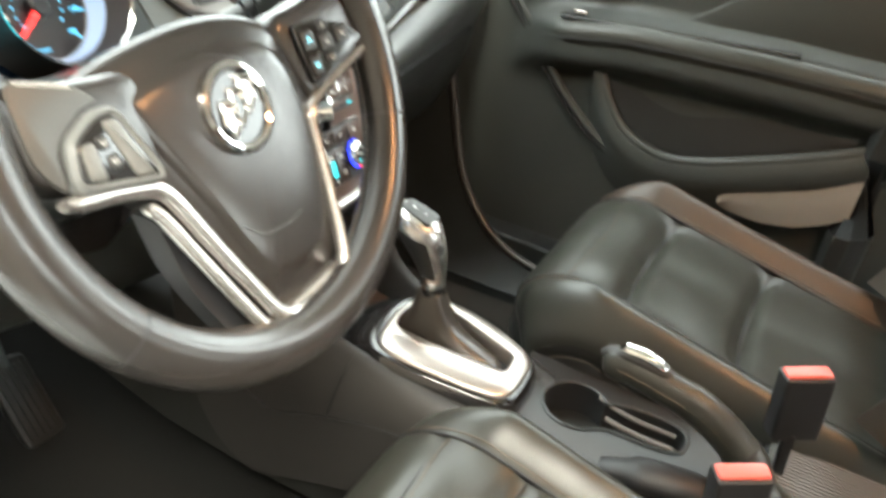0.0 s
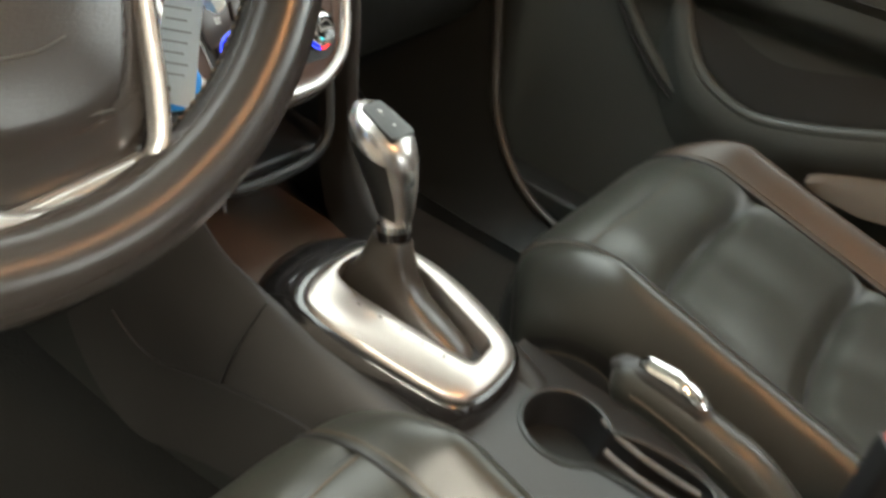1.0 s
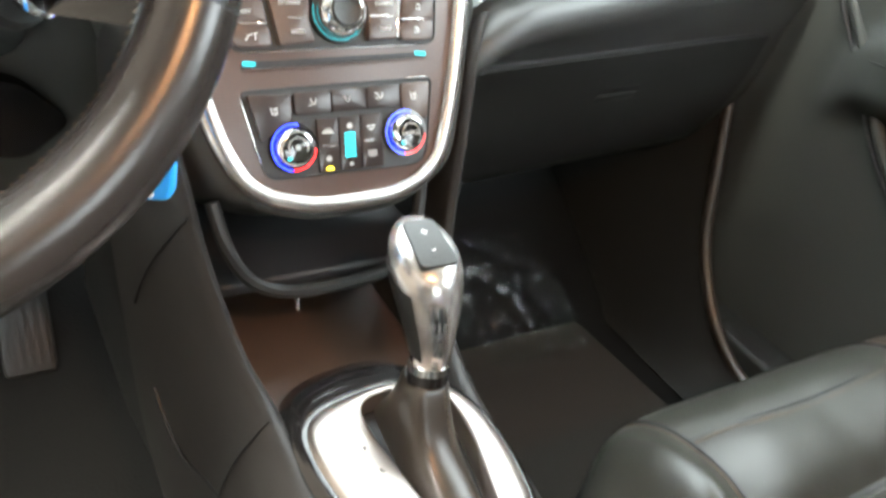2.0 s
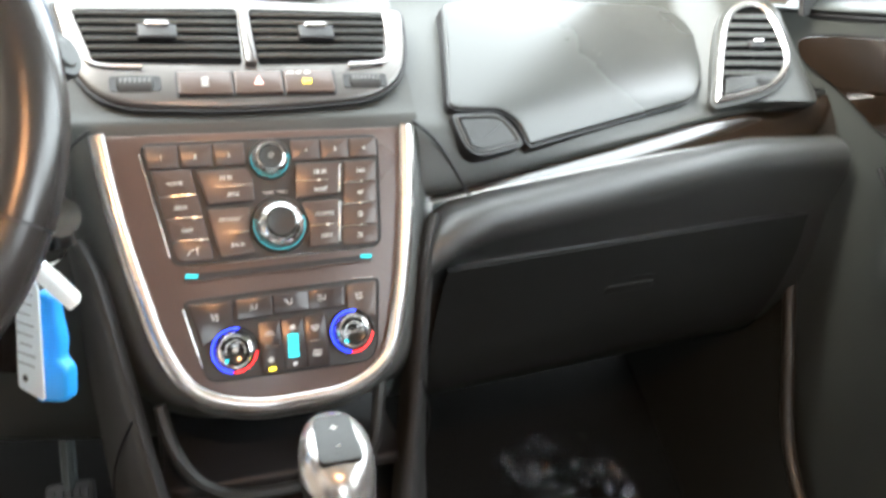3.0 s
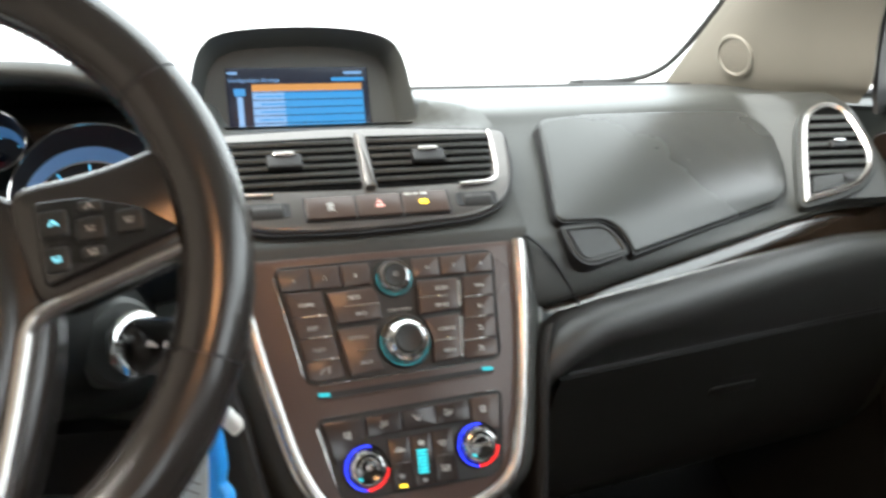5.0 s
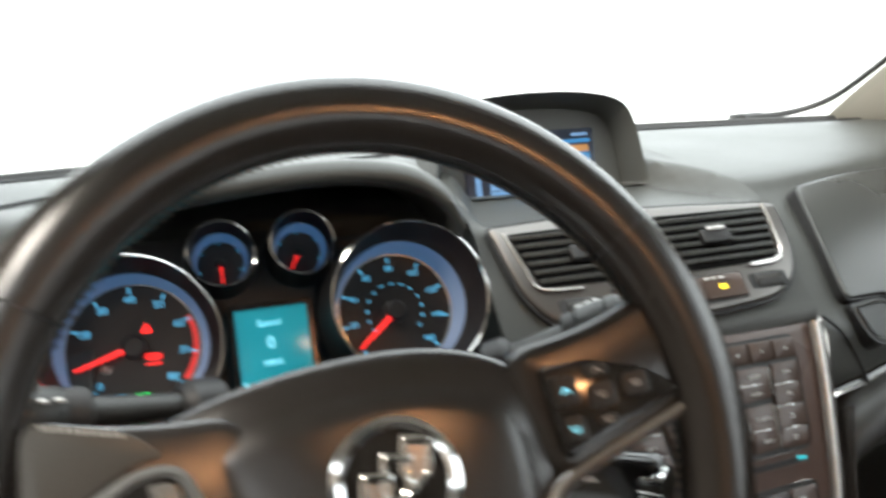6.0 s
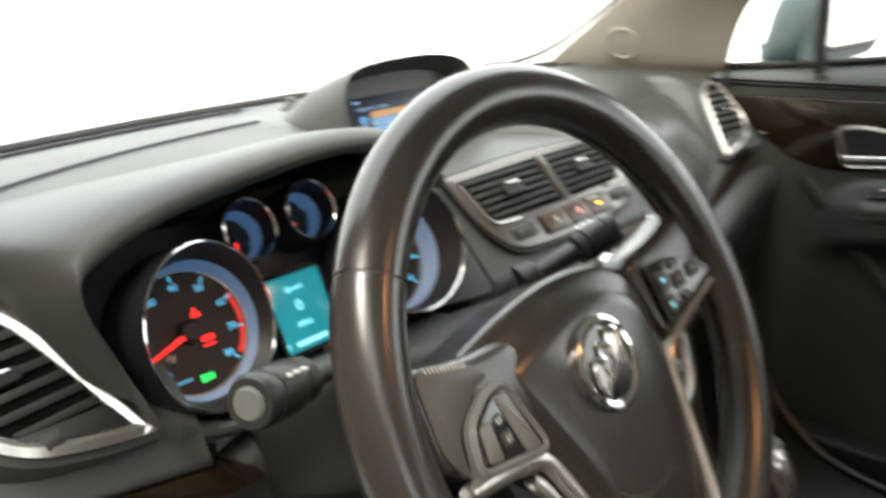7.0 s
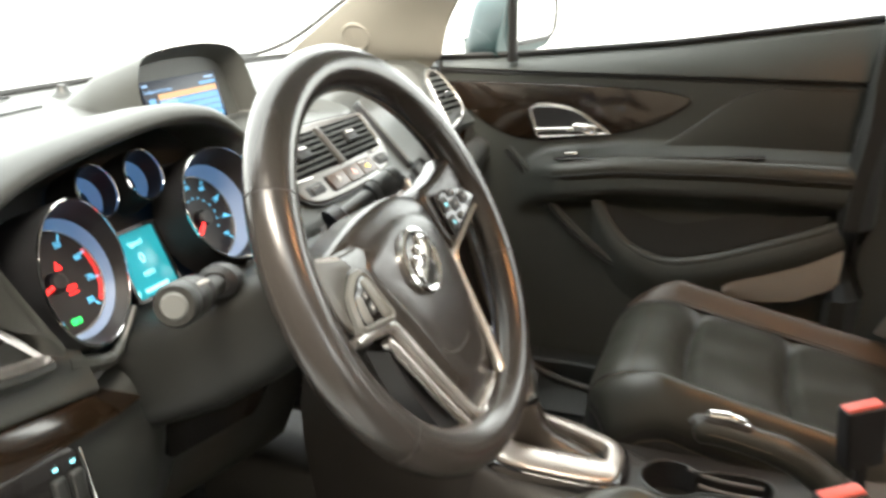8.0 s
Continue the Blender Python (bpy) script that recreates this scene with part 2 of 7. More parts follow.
def bar(a, b, w, h, bevel=0.001, up=(0, 0, 1), bm=None):
    """A rounded bar from a to b, w wide and h high."""
    a, b = V(a), V(b)
    d = b - a
    x = d.normalized()
    y = V(up).cross(x).normalized()
    z = x.cross(y)
    m = Matrix((( x.x, y.x, z.x, (a.x + b.x) / 2), (x.y, y.y, z.y, (a.y + b.y) / 2), (x.z, y.z, z.z, (a.z + b.z) / 2), (0, 0, 0, 1)))
    return box(m, (d.length, w, h), bevel, bm)


def text(body, m, size, mat, parent, name="lettering", depth=0.0003):
    c = bpy.data.curves.new(name, "FONT")
    c.body, c.size, c.extrude, c.align_x, c.align_y = body, size, depth, "CENTER", "CENTER"
    c.resolution_u = 2
    t = bpy.data.objects.new(name, c)
    me = bpy.data.meshes.new_from_object(t)
    bpy.data.objects.remove(t)
    me.transform(m)
    me.materials.clear()
    me.materials.append(mat)
    ob = new(name, me)
    ob.parent = parent
    ob.matrix_parent_inverse = place_of(parent).inverted()
    return ob


def at(m, x, y, z=0.0, turn=0.0):
    return m @ pose(x, y, z, 0, 0, turn)


def ellipse(rx, ry, n=32, cx=0, cy=0):
    return [(cx + rx * math.cos(2 * math.pi * k / n), cy + ry * math.sin(2 * math.pi * k / n)) for k in range(n)]


def mix(a, b, t):
    return a + (b - a) * t


def table(keys, x):
    """Straight-line reading of (x, value) keys."""
    if x <= keys[0][0]:
        return keys[0][1]
    for (a, va), (b, vb) in zip(keys, keys[1:]):
        if x <= b:
            return mix(va, vb, (x - a) / (b - a))
    return keys[-1][1]



def span(outline, v):
    """The reach in x of an outline at the height v."""
    xs = []
    for (ax, ay), (bx, by) in zip(outline, outline[1:] + outline[:1]):
        if (ay - v) * (by - v) < 0:
            xs.append(ax + (bx - ax) * (v - ay) / (by - ay))
    return min(xs), max(xs)


def strokes(name, lines, m, mat, parent, w=0.0007):
    """A small printed sign of straight strokes."""
    bm = bmesh.new()
    for ax, ay, bx, by in lines:
        d = math.hypot(bx - ax, by - ay)
        box(m @ pose((ax + bx) / 2, (ay + by) / 2, 0, 0, 0, math.degrees(math.atan2(by - ay, bx - ax))), (d + w * 0.6, w, 0.0003), 0, bm)
    return part(name, bm, mat, parent)


def bend(bm, m, k):
    """Rolls the lower part of a plate in the frame m inwards."""
    inv = m.inverted()
    for v in bm.verts:
        p = inv @ v.co
        if p.y < 0:
            p.z -= k * p.y * p.y
            v.co = m @ p
    return bm
# ---- setting ----
bm = bmesh.new()
bmesh.ops.create_grid(bm, x_segments=8, y_segments=8, size=400)
setting("ground", bm, GROUND, "pale bright concrete ground outside the car", "ground")

FLOOR_Z = 0.33
bm = loft([[(x, y, FLOOR_Z + table([(-1.7, 0.02), (0.30, 0.0), (0.75, 0.28)], y)) for x in (-0.66, -0.4, -0.15, 0.15, 0.4, 0.66)] for y in (-1.7, -0.5, 0.1, 0.30, 0.5, 0.75)], thick=0.02)
setting("floor", bm, CARPET, "black carpeted car floor rising into the footwells", "floor")

# unseen wall, added to cut the skylight coming through the open doorway
setting("wall_light_block", box(pose(-2.1, -1.0, 1.55), (0.2, 9.0, 3.1)), BLOCKWALL, "added unseen brown wall that cuts side light into the car", "wall")
setting("sill_right", box(pose(0.690, -0.5, 0.32), (0.09, 2.5, 0.22), 0.01), LOWER, "dark sill trim under the closed door", "sill")
# firewall, rear wall, sides, roof: plain closure
setting("wall_front", box(pose(0, 0.80, 0.69), (1.4, 0.03, 0.74)), SHELL, "dark firewall behind the dashboard", "wall")
setting("wall_rear", box(pose(0, -1.75, 0.70), (1.4, 0.03, 0.8)), SHELL, "dark rear panel below the tailgate window", "wall")
bm = loft([[(x, y, 1.52 + table([(-1.7, -0.10), (-0.8, 0.06), (-0.2, 0.05), (0.02, 0.0), (0.12, -0.050)], y) - 0.10 * (abs(x) / 0.62) ** 3) for x in (-0.62, -0.5, -0.25, 0, 0.25, 0.5, 0.62)] for y in (-1.75, -1.2, -0.8, -0.2, 0.02, 0.12)], thick=0.02)
setting("ceiling", bm, ROOFING, "pale beige cloth headliner of the car roof", "ceiling")
for sx, nm in ((1, "wall_right"), (-1, "wall_left")):
    bm = box(pose(sx * 0.735, -1.05 if sx > 0 else -1.12, 0.72), (0.04, 1.40 if sx > 0 else 1.25, 0.80))
    setting(nm, bm, SHELL, "dark rear side panel below the rear window", "wall")
# a low sill under the open driver's door
setting("door_sill", bar((-0.70, -0.52, 0.40), (-0.70, 0.55, 0.40), 0.10, 0.12, 0.02), SHELL, "dark painted sill under the open front doorway", "sill")

# windscreen pillars: beige trims with a round tweeter grille
def pillar(sx, name):
    edge_in = [(0.573, 0.70, 1.072), (0.571, 0.660, 1.086), (0.567, 0.62, 1.113), (0.562, 0.525, 1.180), (0.55, 0.38, 1.28), (0.53, 0.20, 1.40), (0.515, 0.02, 1.50)]
    edge_out = [(0.664, 0.372, 1.060), (0.661, 0.362, 1.072), (0.655, 0.345, 1.09), (0.632, 0.315, 1.175), (0.608, 0.23, 1.28), (0.582, 0.10, 1.40), (0.56, -0.04, 1.50)]
    rows = []
    for a, b in zip(curve(edge_in, 4), curve(edge_out, 4)):
        row = []
        for k in range(9):
            t = k / 8
            p = a.lerp(b, t)
            p.x += (0.0 if sx > 0 else 0.035) - 0.022 * math.sin(math.pi * t)
            p.z += 0.004 * math.sin(math.pi * t)
            row.append((sx * p.x, p.y, p.z))
        rows.append(row)
    ob = setting(name, loft(rows, thick=0.006), PILLAR, "beige windscreen pillar trim with a round speaker grille", "pillar trim")
    if sx < 0:
        return ob
    # speaker grille: rim and dimpled plate, set on the trim's own surface
    want = V((0.598, 0.495, 1.128))
    _, i, j = min(((V(q) - want).length, i, j) for i, row in enumerate(rows[1:-1], 1) for j, q in enumerate(row[1:-1], 1))
    c = V(rows[i][j])
    nrm = (V(rows[i][j + 1]) - V(rows[i][j - 1])).cross(V(rows[i + 1][j]) - V(rows[i - 1][j])).normalized()
    nrm = -nrm if nrm.x > 0 else nrm
    m = Matrix.Translation(c + nrm * 0.007) @ nrm.to_track_quat("Z", "Y").to_matrix().to_4x4()
    part("speaker_grille", lathe([(0.0, 0.0010), (0.020, 0.0010), (0.0235, 0.0002), (0.0255, 0.0022), (0.029, 0.0016), (0.033, -0.012)], m), PILLAR, ob, "round beige speaker grille")
    bm = bmesh.new()
    for k in range(60):
        rr, aa = 0.0026 * math.sqrt(k + 0.5), 2.39996 * k
        box(m @ pose(rr * math.cos(aa), rr * math.sin(aa), 0.0012), (0.0011, 0.0011, 0.0004), 0, bm)
    tagged(part("grille_holes", bm, PALEBEIGE, ob), kind="stuff")
    return ob


pillar(1, "pillar_trim_right")
pillar(-1, "pillar_trim_left")
# dark door-frame seal beside the pillar and window divider bar
for sx in (1, -1):
    inn = curve([(0.666, 0.352, 1.045), (0.658, 0.350, 1.09), (0.632, 0.315, 1.175), (0.608, 0.23, 1.28), (0.582, 0.10, 1.40), (0.56, -0.04, 1.50)], 5)
    outer = curve([(0.737, 0.398, 1.045), (0.732, 0.393, 1.09), (0.704, 0.352, 1.18), (0.672, 0.262, 1.29), (0.640, 0.130, 1.41), (0.612, -0.01, 1.52)], 5)
    rows = [[V((sx * p.x, p.y, p.z)) for p in (a, a.lerp(b, 0.3) + V((-0.006, -0.004, 0)), a.lerp(b, 0.6) + V((-0.006, -0.006, 0)), a.lerp(b, 0.85) + V((-0.012, -0.008, 0)), b)] for a, b in zip(inn, outer)]
    setting("window_frame_right" if sx > 0 else "window_frame_left", loft(rows, thick=0.006), RUBBER, "black rubber-edged window frame beside the pillar", "window frame")
    ps = [(sx * 0.69, -0.475, 0.42), (sx * 0.69, -0.475, 0.9), (sx * 0.675, -0.50, 1.12), (sx * 0.60, -0.56, 1.50)]
    bm = tube(curve(ps, 4), 0.05, 8, flat=0.6)
    setting("door_pillar_right" if sx > 0 else "door_pillar_left", bm, HARD, "dark upright pillar trim behind the front door", "pillar")
# windscreen and side glass
bm = loft([[(x, mix(0.745, 0.11, t) - 0.10 * (x / 0.58) ** 2 * (1 - t * 0.4), mix(1.078, 1.478, t)) for x in np.linspace(-0.58 + 0.05 * t, 0.58 - 0.05 * t, 9)] for t in np.linspace(0, 1, 7)])
ob = setting("window_1", bm, GLASS, "clear curved windscreen above the dashboard", "window")
ob.visible_shadow = False
bm = loft([[(0.728 - 0.12 * t, y, mix(1.09 - 0.13 * (y - 0.2) if y < 0.2 else 1.07, 1.49, t)) for y in (-0.46, -0.2, 0.1, 0.34 - 0.36 * t)] for t in (0, 0.5, 1)])
ob = setting("window_2", bm, GLASS, "clear side window of the closed passenger door", "window")
ob.visible_shadow = False
bm = tube(curve([(x, 0.742 - 0.10 * (x / 0.58) ** 2, 1.081) for x in np.linspace(-0.585, 0.585, 15)], 2), 0.006, 8)
tube(curve([(0.44, 0.694, 1.086), (0.515, 0.690, 1.090), (0.552, 0.672, 1.100), (0.563, 0.625, 1.124), (0.558, 0.525, 1.187), (0.546, 0.38, 1.287), (0.526, 0.20, 1.407), (0.511, 0.02, 1.507)], 5), 0.0048, 8, bm=bm)
setting("trim_windscreen", bm, RUBBER, "black rubber seal along the foot of the windscreen", "trim")

# ---- dashboard ----
dash = thing("dashboard", (0, 0.4, 0.6), "soft black plastic dashboard with gloss wood trim below the windscreen", "dashboard")


def smooth(t):
    t = max(0.0, min(1.0, t))
    return t * t * (3 - 2 * t)


def shift(x):
    return (0.27 if x > 0 else 0.15) * max(0.0, abs(x) - 0.16)


def trim_top(x):
    if x < 0:
        return table([(0.42, 0.886), (0.455, 0.909), (0.50, 0.914), (0.60, 0.926)], -x)
    return table([(0.13, 0.895), (0.18, 0.901), (0.29, 0.915), (0.44, 0.934), (0.62, 0.953), (0.68, 0.957)], x)


def trim_low(x):
    if x < 0:
        return 0.885
    return table([(0.13, 0.890), (0.195, 0.898), (0.29, 0.904), (0.40, 0.912), (0.53, 0.919), (0.68, 0.913)], x)


def back_line(x):
    return 0.742 - 0.10 * (x / 0.58) ** 2


def vent_pod(x, y, z):
    """The dash face swells out round the passenger's side vent and curls back at its end."""
    if x < 0.46 or z > 1.0725 or z < 0.935:
        return y
    face = 0.309 - 0.158 * (x - 0.555) + 0.90 * (min(z, 1.047) - 1.005) + 1.5 * max(0.0, z - 1.047) + 1.2 * max(0.0, z - 1.060)
    face += 18.0 * max(0.0, x - 0.606) ** 2
    edge = 0.478 + 0.57 * (min(z, 1.06) - 0.954)
    return mix(y, min(y, face), smooth((x - edge + 0.008) / 0.030) * smooth((z - 0.938) / 0.020))


def upper_section(x):
    """Dash from the windscreen's foot over the top and down the sloping face to the wood strip."""
    d = shift(x)
    yb = back_line(x)
    tl = trim_top(x)
    fy = 0.300 + d
    row = curve([(x, yb, 1.078), (x, mix(yb, fy, 0.35), 1.083), (x, mix(yb, fy, 0.75), 1.073), (x, fy + 0.035, 1.064), (x, fy + 0.012, 1.047),
                 (x, 0.262 + d, 1.009), (x, 0.219 + d, 0.970), (x, 0.197 + 0.95 * d, 0.950), (x, 0.188 + 0.9 * d, mix(0.948, tl, 0.5)), (x, 0.185 + 0.86 * d, tl + 0.005), (x, 0.190 + 0.82 * d, tl)], 4)
    return [V((q.x, vent_pod(x, q.y, q.z), q.z)) for q in row]


rows = [upper_section(x) for x in list(np.linspace(0.132, 0.45, 14)) + list(np.linspace(0.46, 0.684, 40))]
rows.append([q + V((0.002, 0.003, 0)) for q in rows[-1]])
rows.append([q + V((0.002, 0.080, 0)) for q in rows[-2]])
bm = loft(rows)
part("passenger_fascia", bm, SOFT, dash)
bm = loft([upper_section(x) for x in np.linspace(-0.655, -0.462, 9)], thick=0.004)
part("driver_fascia", bm, SOFT, dash)
# centre top behind the vents and around the display pod
rows = []
for x in np.linspace(-0.16, 0.134, 42):
    row = curve([(x, back_line(x), 1.078), (x, mix(back_line(x), 0.31, 0.4), 1.082), (x, 0.50, 1.079), (x, 0.44, 1.075), (x, 0.38, 1.071), (x, 0.33, 1.064), (x, 0.305, 1.058), (x, 0.286, 1.048), (x, 0.270, 1.030), (x, 0.22, 0.975), (x, 0.206, 0.956), (x, 0.202, 0.90)], 5)
    for q in row:
        if q.y > 0.285:
            wide = mix(0.136, 0.098, smooth((q.y - 0.30) / 0.17))
            k = smooth((wide + 0.012 - abs(q.x + 0.012)) / 0.020) * smooth((0.56 - q.y) / 0.06)
            q.z = mix(q.z, min(q.z, 1.0485), k)
    rows.append(row)
bm = loft(rows, thick=0.004)
part("centre_top", bm, SOFT, dash)
bm = loft([upper_section(x)[:17] for x in np.linspace(-0.4625, -0.15, 12)], thick=0.004)
part("driver_top", bm, SOFT, dash)
# a groove line along the windscreen edge of the top
for a, b in ((-0.60, -0.10), (0.12, 0.60)):
    bm = tube([(x, back_line(x) - 0.045, 1.0825) for x in np.linspace(a, b, 16)], 0.0025, 6)
    part("defroster_slot", bm, DEEP, dash, "narrow dark defroster slot")

def dash_top(x, y):
    """Height of the dash top at a place."""
    return table(sorted((q.y, q.z) for q in upper_section(x)[:15]), y)


ps = curve([(-0.575, 0.440, 0), (-0.47, 0.500, 0), (-0.34, 0.545, 0), (-0.235, 0.567, 0), (-0.152, 0.578, 0)], 6)
part("dash_groove", tube([(q.x, q.y, dash_top(q.x, q.y) + 0.0006) for q in ps], 0.0024, 6), DEEP, dash, "dark groove across the dash top")
wall = [q for q in upper_section(-0.463) if q.z < 1.052]
part("cluster_cheek", loft([[q, V((-0.463, 0.36, q.z))] for q in wall]), SOFT, dash)
# wood strips under the fascia
def strip(x0, x1, n=16):
    rows = []
    for x in np.linspace(x0, x1, n):
        d, t, l = shift(x), trim_top(x), trim_low(x)
        y, h = 0.187 + 0.82 * d, (t - l) * (0.55 if x > 0 else 0.3)
        rows.append([V((x, y + 0.02, t)), V((x, y, t - 0.001)), V((x, y - h * 0.40, mix(t, l, 0.3))), V((x, y - h * 0.85, mix(t, l, 0.75))), V((x, y - h, l + 0.001)), V((x, y - h + 0.003, l)), V((x, y + 0.02, l))])
    return loft(rows)


part("wood_strip", strip(0.140, 0.684), WOOD, dash, "gloss dark wood strip", 60)
part("wood_strip", strip(-0.665, -0.424), WOOD, dash, "gloss dark wood strip", 60)


def lip(x):
    """The lower front edge of the wood strip."""
    return V((x, 0.187 + 0.82 * shift(x) - (trim_top(x) - trim_low(x)) * 0.55, trim_low(x)))


part("bright_line", tube([lip(x) + V((0, -0.0003, -0.0005)) for x in np.linspace(0.142, 0.684, 20)], 0.0006, 6), SILVER, dash, "thin bright line under the wood strip")

COVER = material("smooth_cover_plastic", (0.042, 0.044, 0.042), 0.27, grain=0.10, grain_size=0.0014, cell=True)
# passenger airbag cover, standing slightly proud behind a dark seam
PF = pose(0.16, 0.209, 0.969, 0, 0, 15) @ pose(0, 0, 0, 90 - 47, 0, 0)
cover = rounded([(0.002, -0.003), (0.054, 0.121), (0.13, 0.126), (0.372, 0.119), (0.396, 0.083), (0.368, 0.028), (0.326, -0.016), (0.24, -0.027), (0.074, -0.046), (0.069, -0.022), (0.056, -0.009)],
                [0.010, 0.012, 0.05, 0.04, 0.04, 0.03, 0.03, 0.06, 0.005, 0.008, 0.008], 8)
part("airbag_seam", bend(ring_plate(shrink(cover, -0.0016), shrink(cover, 0.002), PF, -0.012, 0.0024), PF, 3.5), DEEP, dash, "dark seam round the airbag cover")


def crown(u, v):
    """Height of the gently domed airbag cover."""
    return 0.0042 + 0.005 * max(0.0, 1 - ((u - 0.2) / 0.205) ** 2) * max(0.0, 1 - ((v - 0.04) / 0.088) ** 2) - 3.5 * min(0, v) ** 2


# the top is cut from one sheet and then domed; a rolled edge runs round it
bm = bmesh.new()
bm.faces.new([bm.verts.new((x, y, 0)) for x, y in shrink(cover, 0.0024)])
bmesh.ops.triangulate(bm, faces=bm.faces[:])
for axis, cuts in ((0, np.arange(0.008, 0.40, 0.0085)), (1, np.arange(-0.042, 0.12, 0.0065))):
    for c in cuts:
        bmesh.ops.bisect_plane(bm, geom=bm.verts[:] + bm.edges[:] + bm.faces[:], plane_co=(c, c, 0), plane_no=(1, 0, 0) if axis == 0 else (0, 1, 0))
for v in bm.verts:
    v.co = PF @ V((v.co.x, v.co.y, crown(v.co.x, v.co.y)))
bmesh.ops.recalc_face_normals(bm, faces=bm.faces[:])
loft([[PF @ V((x, y, crown(x, y) - low)) for x, y in shrink(cover, by)] for by, low in ((0.0024, 0.0), (0.0015, 0.0002), (0.0007, 0.0007), (0.0002, 0.0016), (0.0, 0.0030), (0.0, 0.010))], True, bm=bm)
bmesh.ops.remove_doubles(bm, verts=bm.verts, dist=1e-5)
part("airbag_cover", bm, COVER, dash, "large smooth grey airbag cover", 60)
slot = rounded([(0.002, -0.008), (0.053, -0.010), (0.064, -0.024), (0.069, -0.046), (0.015, -0.052), (0.002, -0.040)], [0.005, 0.014, 0.02, 0.008, 0.014, 0.014], 3)
SF = PF @ pose(0.0, 0.0, 0.0025, 9, 0, 0)
part("coin_tray", ring_plate(slot, shrink(slot, 0.0022), SF, -0.02, 0.0010), DEEP, dash, "small dark storage slot")
part("coin_tray_rim", ring_plate(shrink(slot, 0.0022), shrink(slot, 0.0055), SF, -0.02, 0.0022, roll=0.0012), SOFT, dash)
part("coin_tray_gap", ring_plate(shrink(slot, 0.0055), shrink(slot, 0.0072), SF, -0.02, 0.0006), DEEP, dash)
part("coin_tray_lid", slab(shrink(slot, 0.0072), SF, -0.012, 0.0016), HARD, dash)

# lower dash: glovebox bulge on the passenger side
def lower_section(x, knee=0.0):
    d, dl, l = shift(x), 0.10 * max(0, abs(x) - 0.16), trim_low(x)
    y = lip(x).y
    l -= 0.020 * max(0.0, (0.185 - x) / 0.053) ** 2
    return curve([(x, y + 0.010, l + 0.001), (x, y - 0.002, l - 0.001), (x, y - 0.018, l - 0.005), (x, y - 0.029, l - 0.016), (x, y - 0.029, l - 0.036), (x, mix(y, 0.204 + dl, 0.5), 0.825), (x, 0.223 + dl, 0.77), (x, 0.250 + dl, 0.70), (x, 0.295 + dl, 0.64), (x, 0.40 + dl, 0.615), (x, 0.60, 0.62)], 4)


PAD = material("dash_pad_plastic", (0.040, 0.041, 0.040), 0.40, grain=0.2, grain_size=0.0014, cell=True)
part("lower_fascia", loft([lower_section(x) for x in np.linspace(0.132, 0.68, 20)], thick=0.004), PAD, dash)
glove = thing("glovebox", (0.40, 0.22, 0.70), "dark grained glovebox lid with a recessed latch under the dashboard", "glovebox")
bm = loft([[p + V((0, -0.0015, 0)) for p in lower_section(x)[20:34]] for x in np.linspace(0.16, 0.64, 16)], thick=0.005)
part("lid", bm, LOWER, glove)
part("lid_seam", tube([lower_section(x)[20] + V((0, -0.002, 0.001)) for x in np.linspace(0.17, 0.62, 14)], 0.0013, 6), DEEP, glove)
GL = face_frame(0.393, 0.2425, 0.766, -21, 5.5)
part("latch_recess", slab(rounded([(-0.036, -0.011), (0.036, -0.011), (0.033, 0.012), (-0.033, 0.012)], 0.004), GL, -0.010, 0.0012), DEEP, glove)
part("latch", slab(rounded([(-0.033, -0.009), (0.033, -0.009), (0.031, 0.003), (-0.031, 0.003)], 0.003), GL, -0.008, 0.0022, 0.0008), LOWER, glove, "flat dark pull latch")
part("latch_cap", slab(rounded([(-0.030, 0.038), (0.034, 0.040), (0.034, 0.044), (-0.030, 0.042)], 0.0015), GL, -0.020, -0.0045, 0.0005), LOWER, glove)

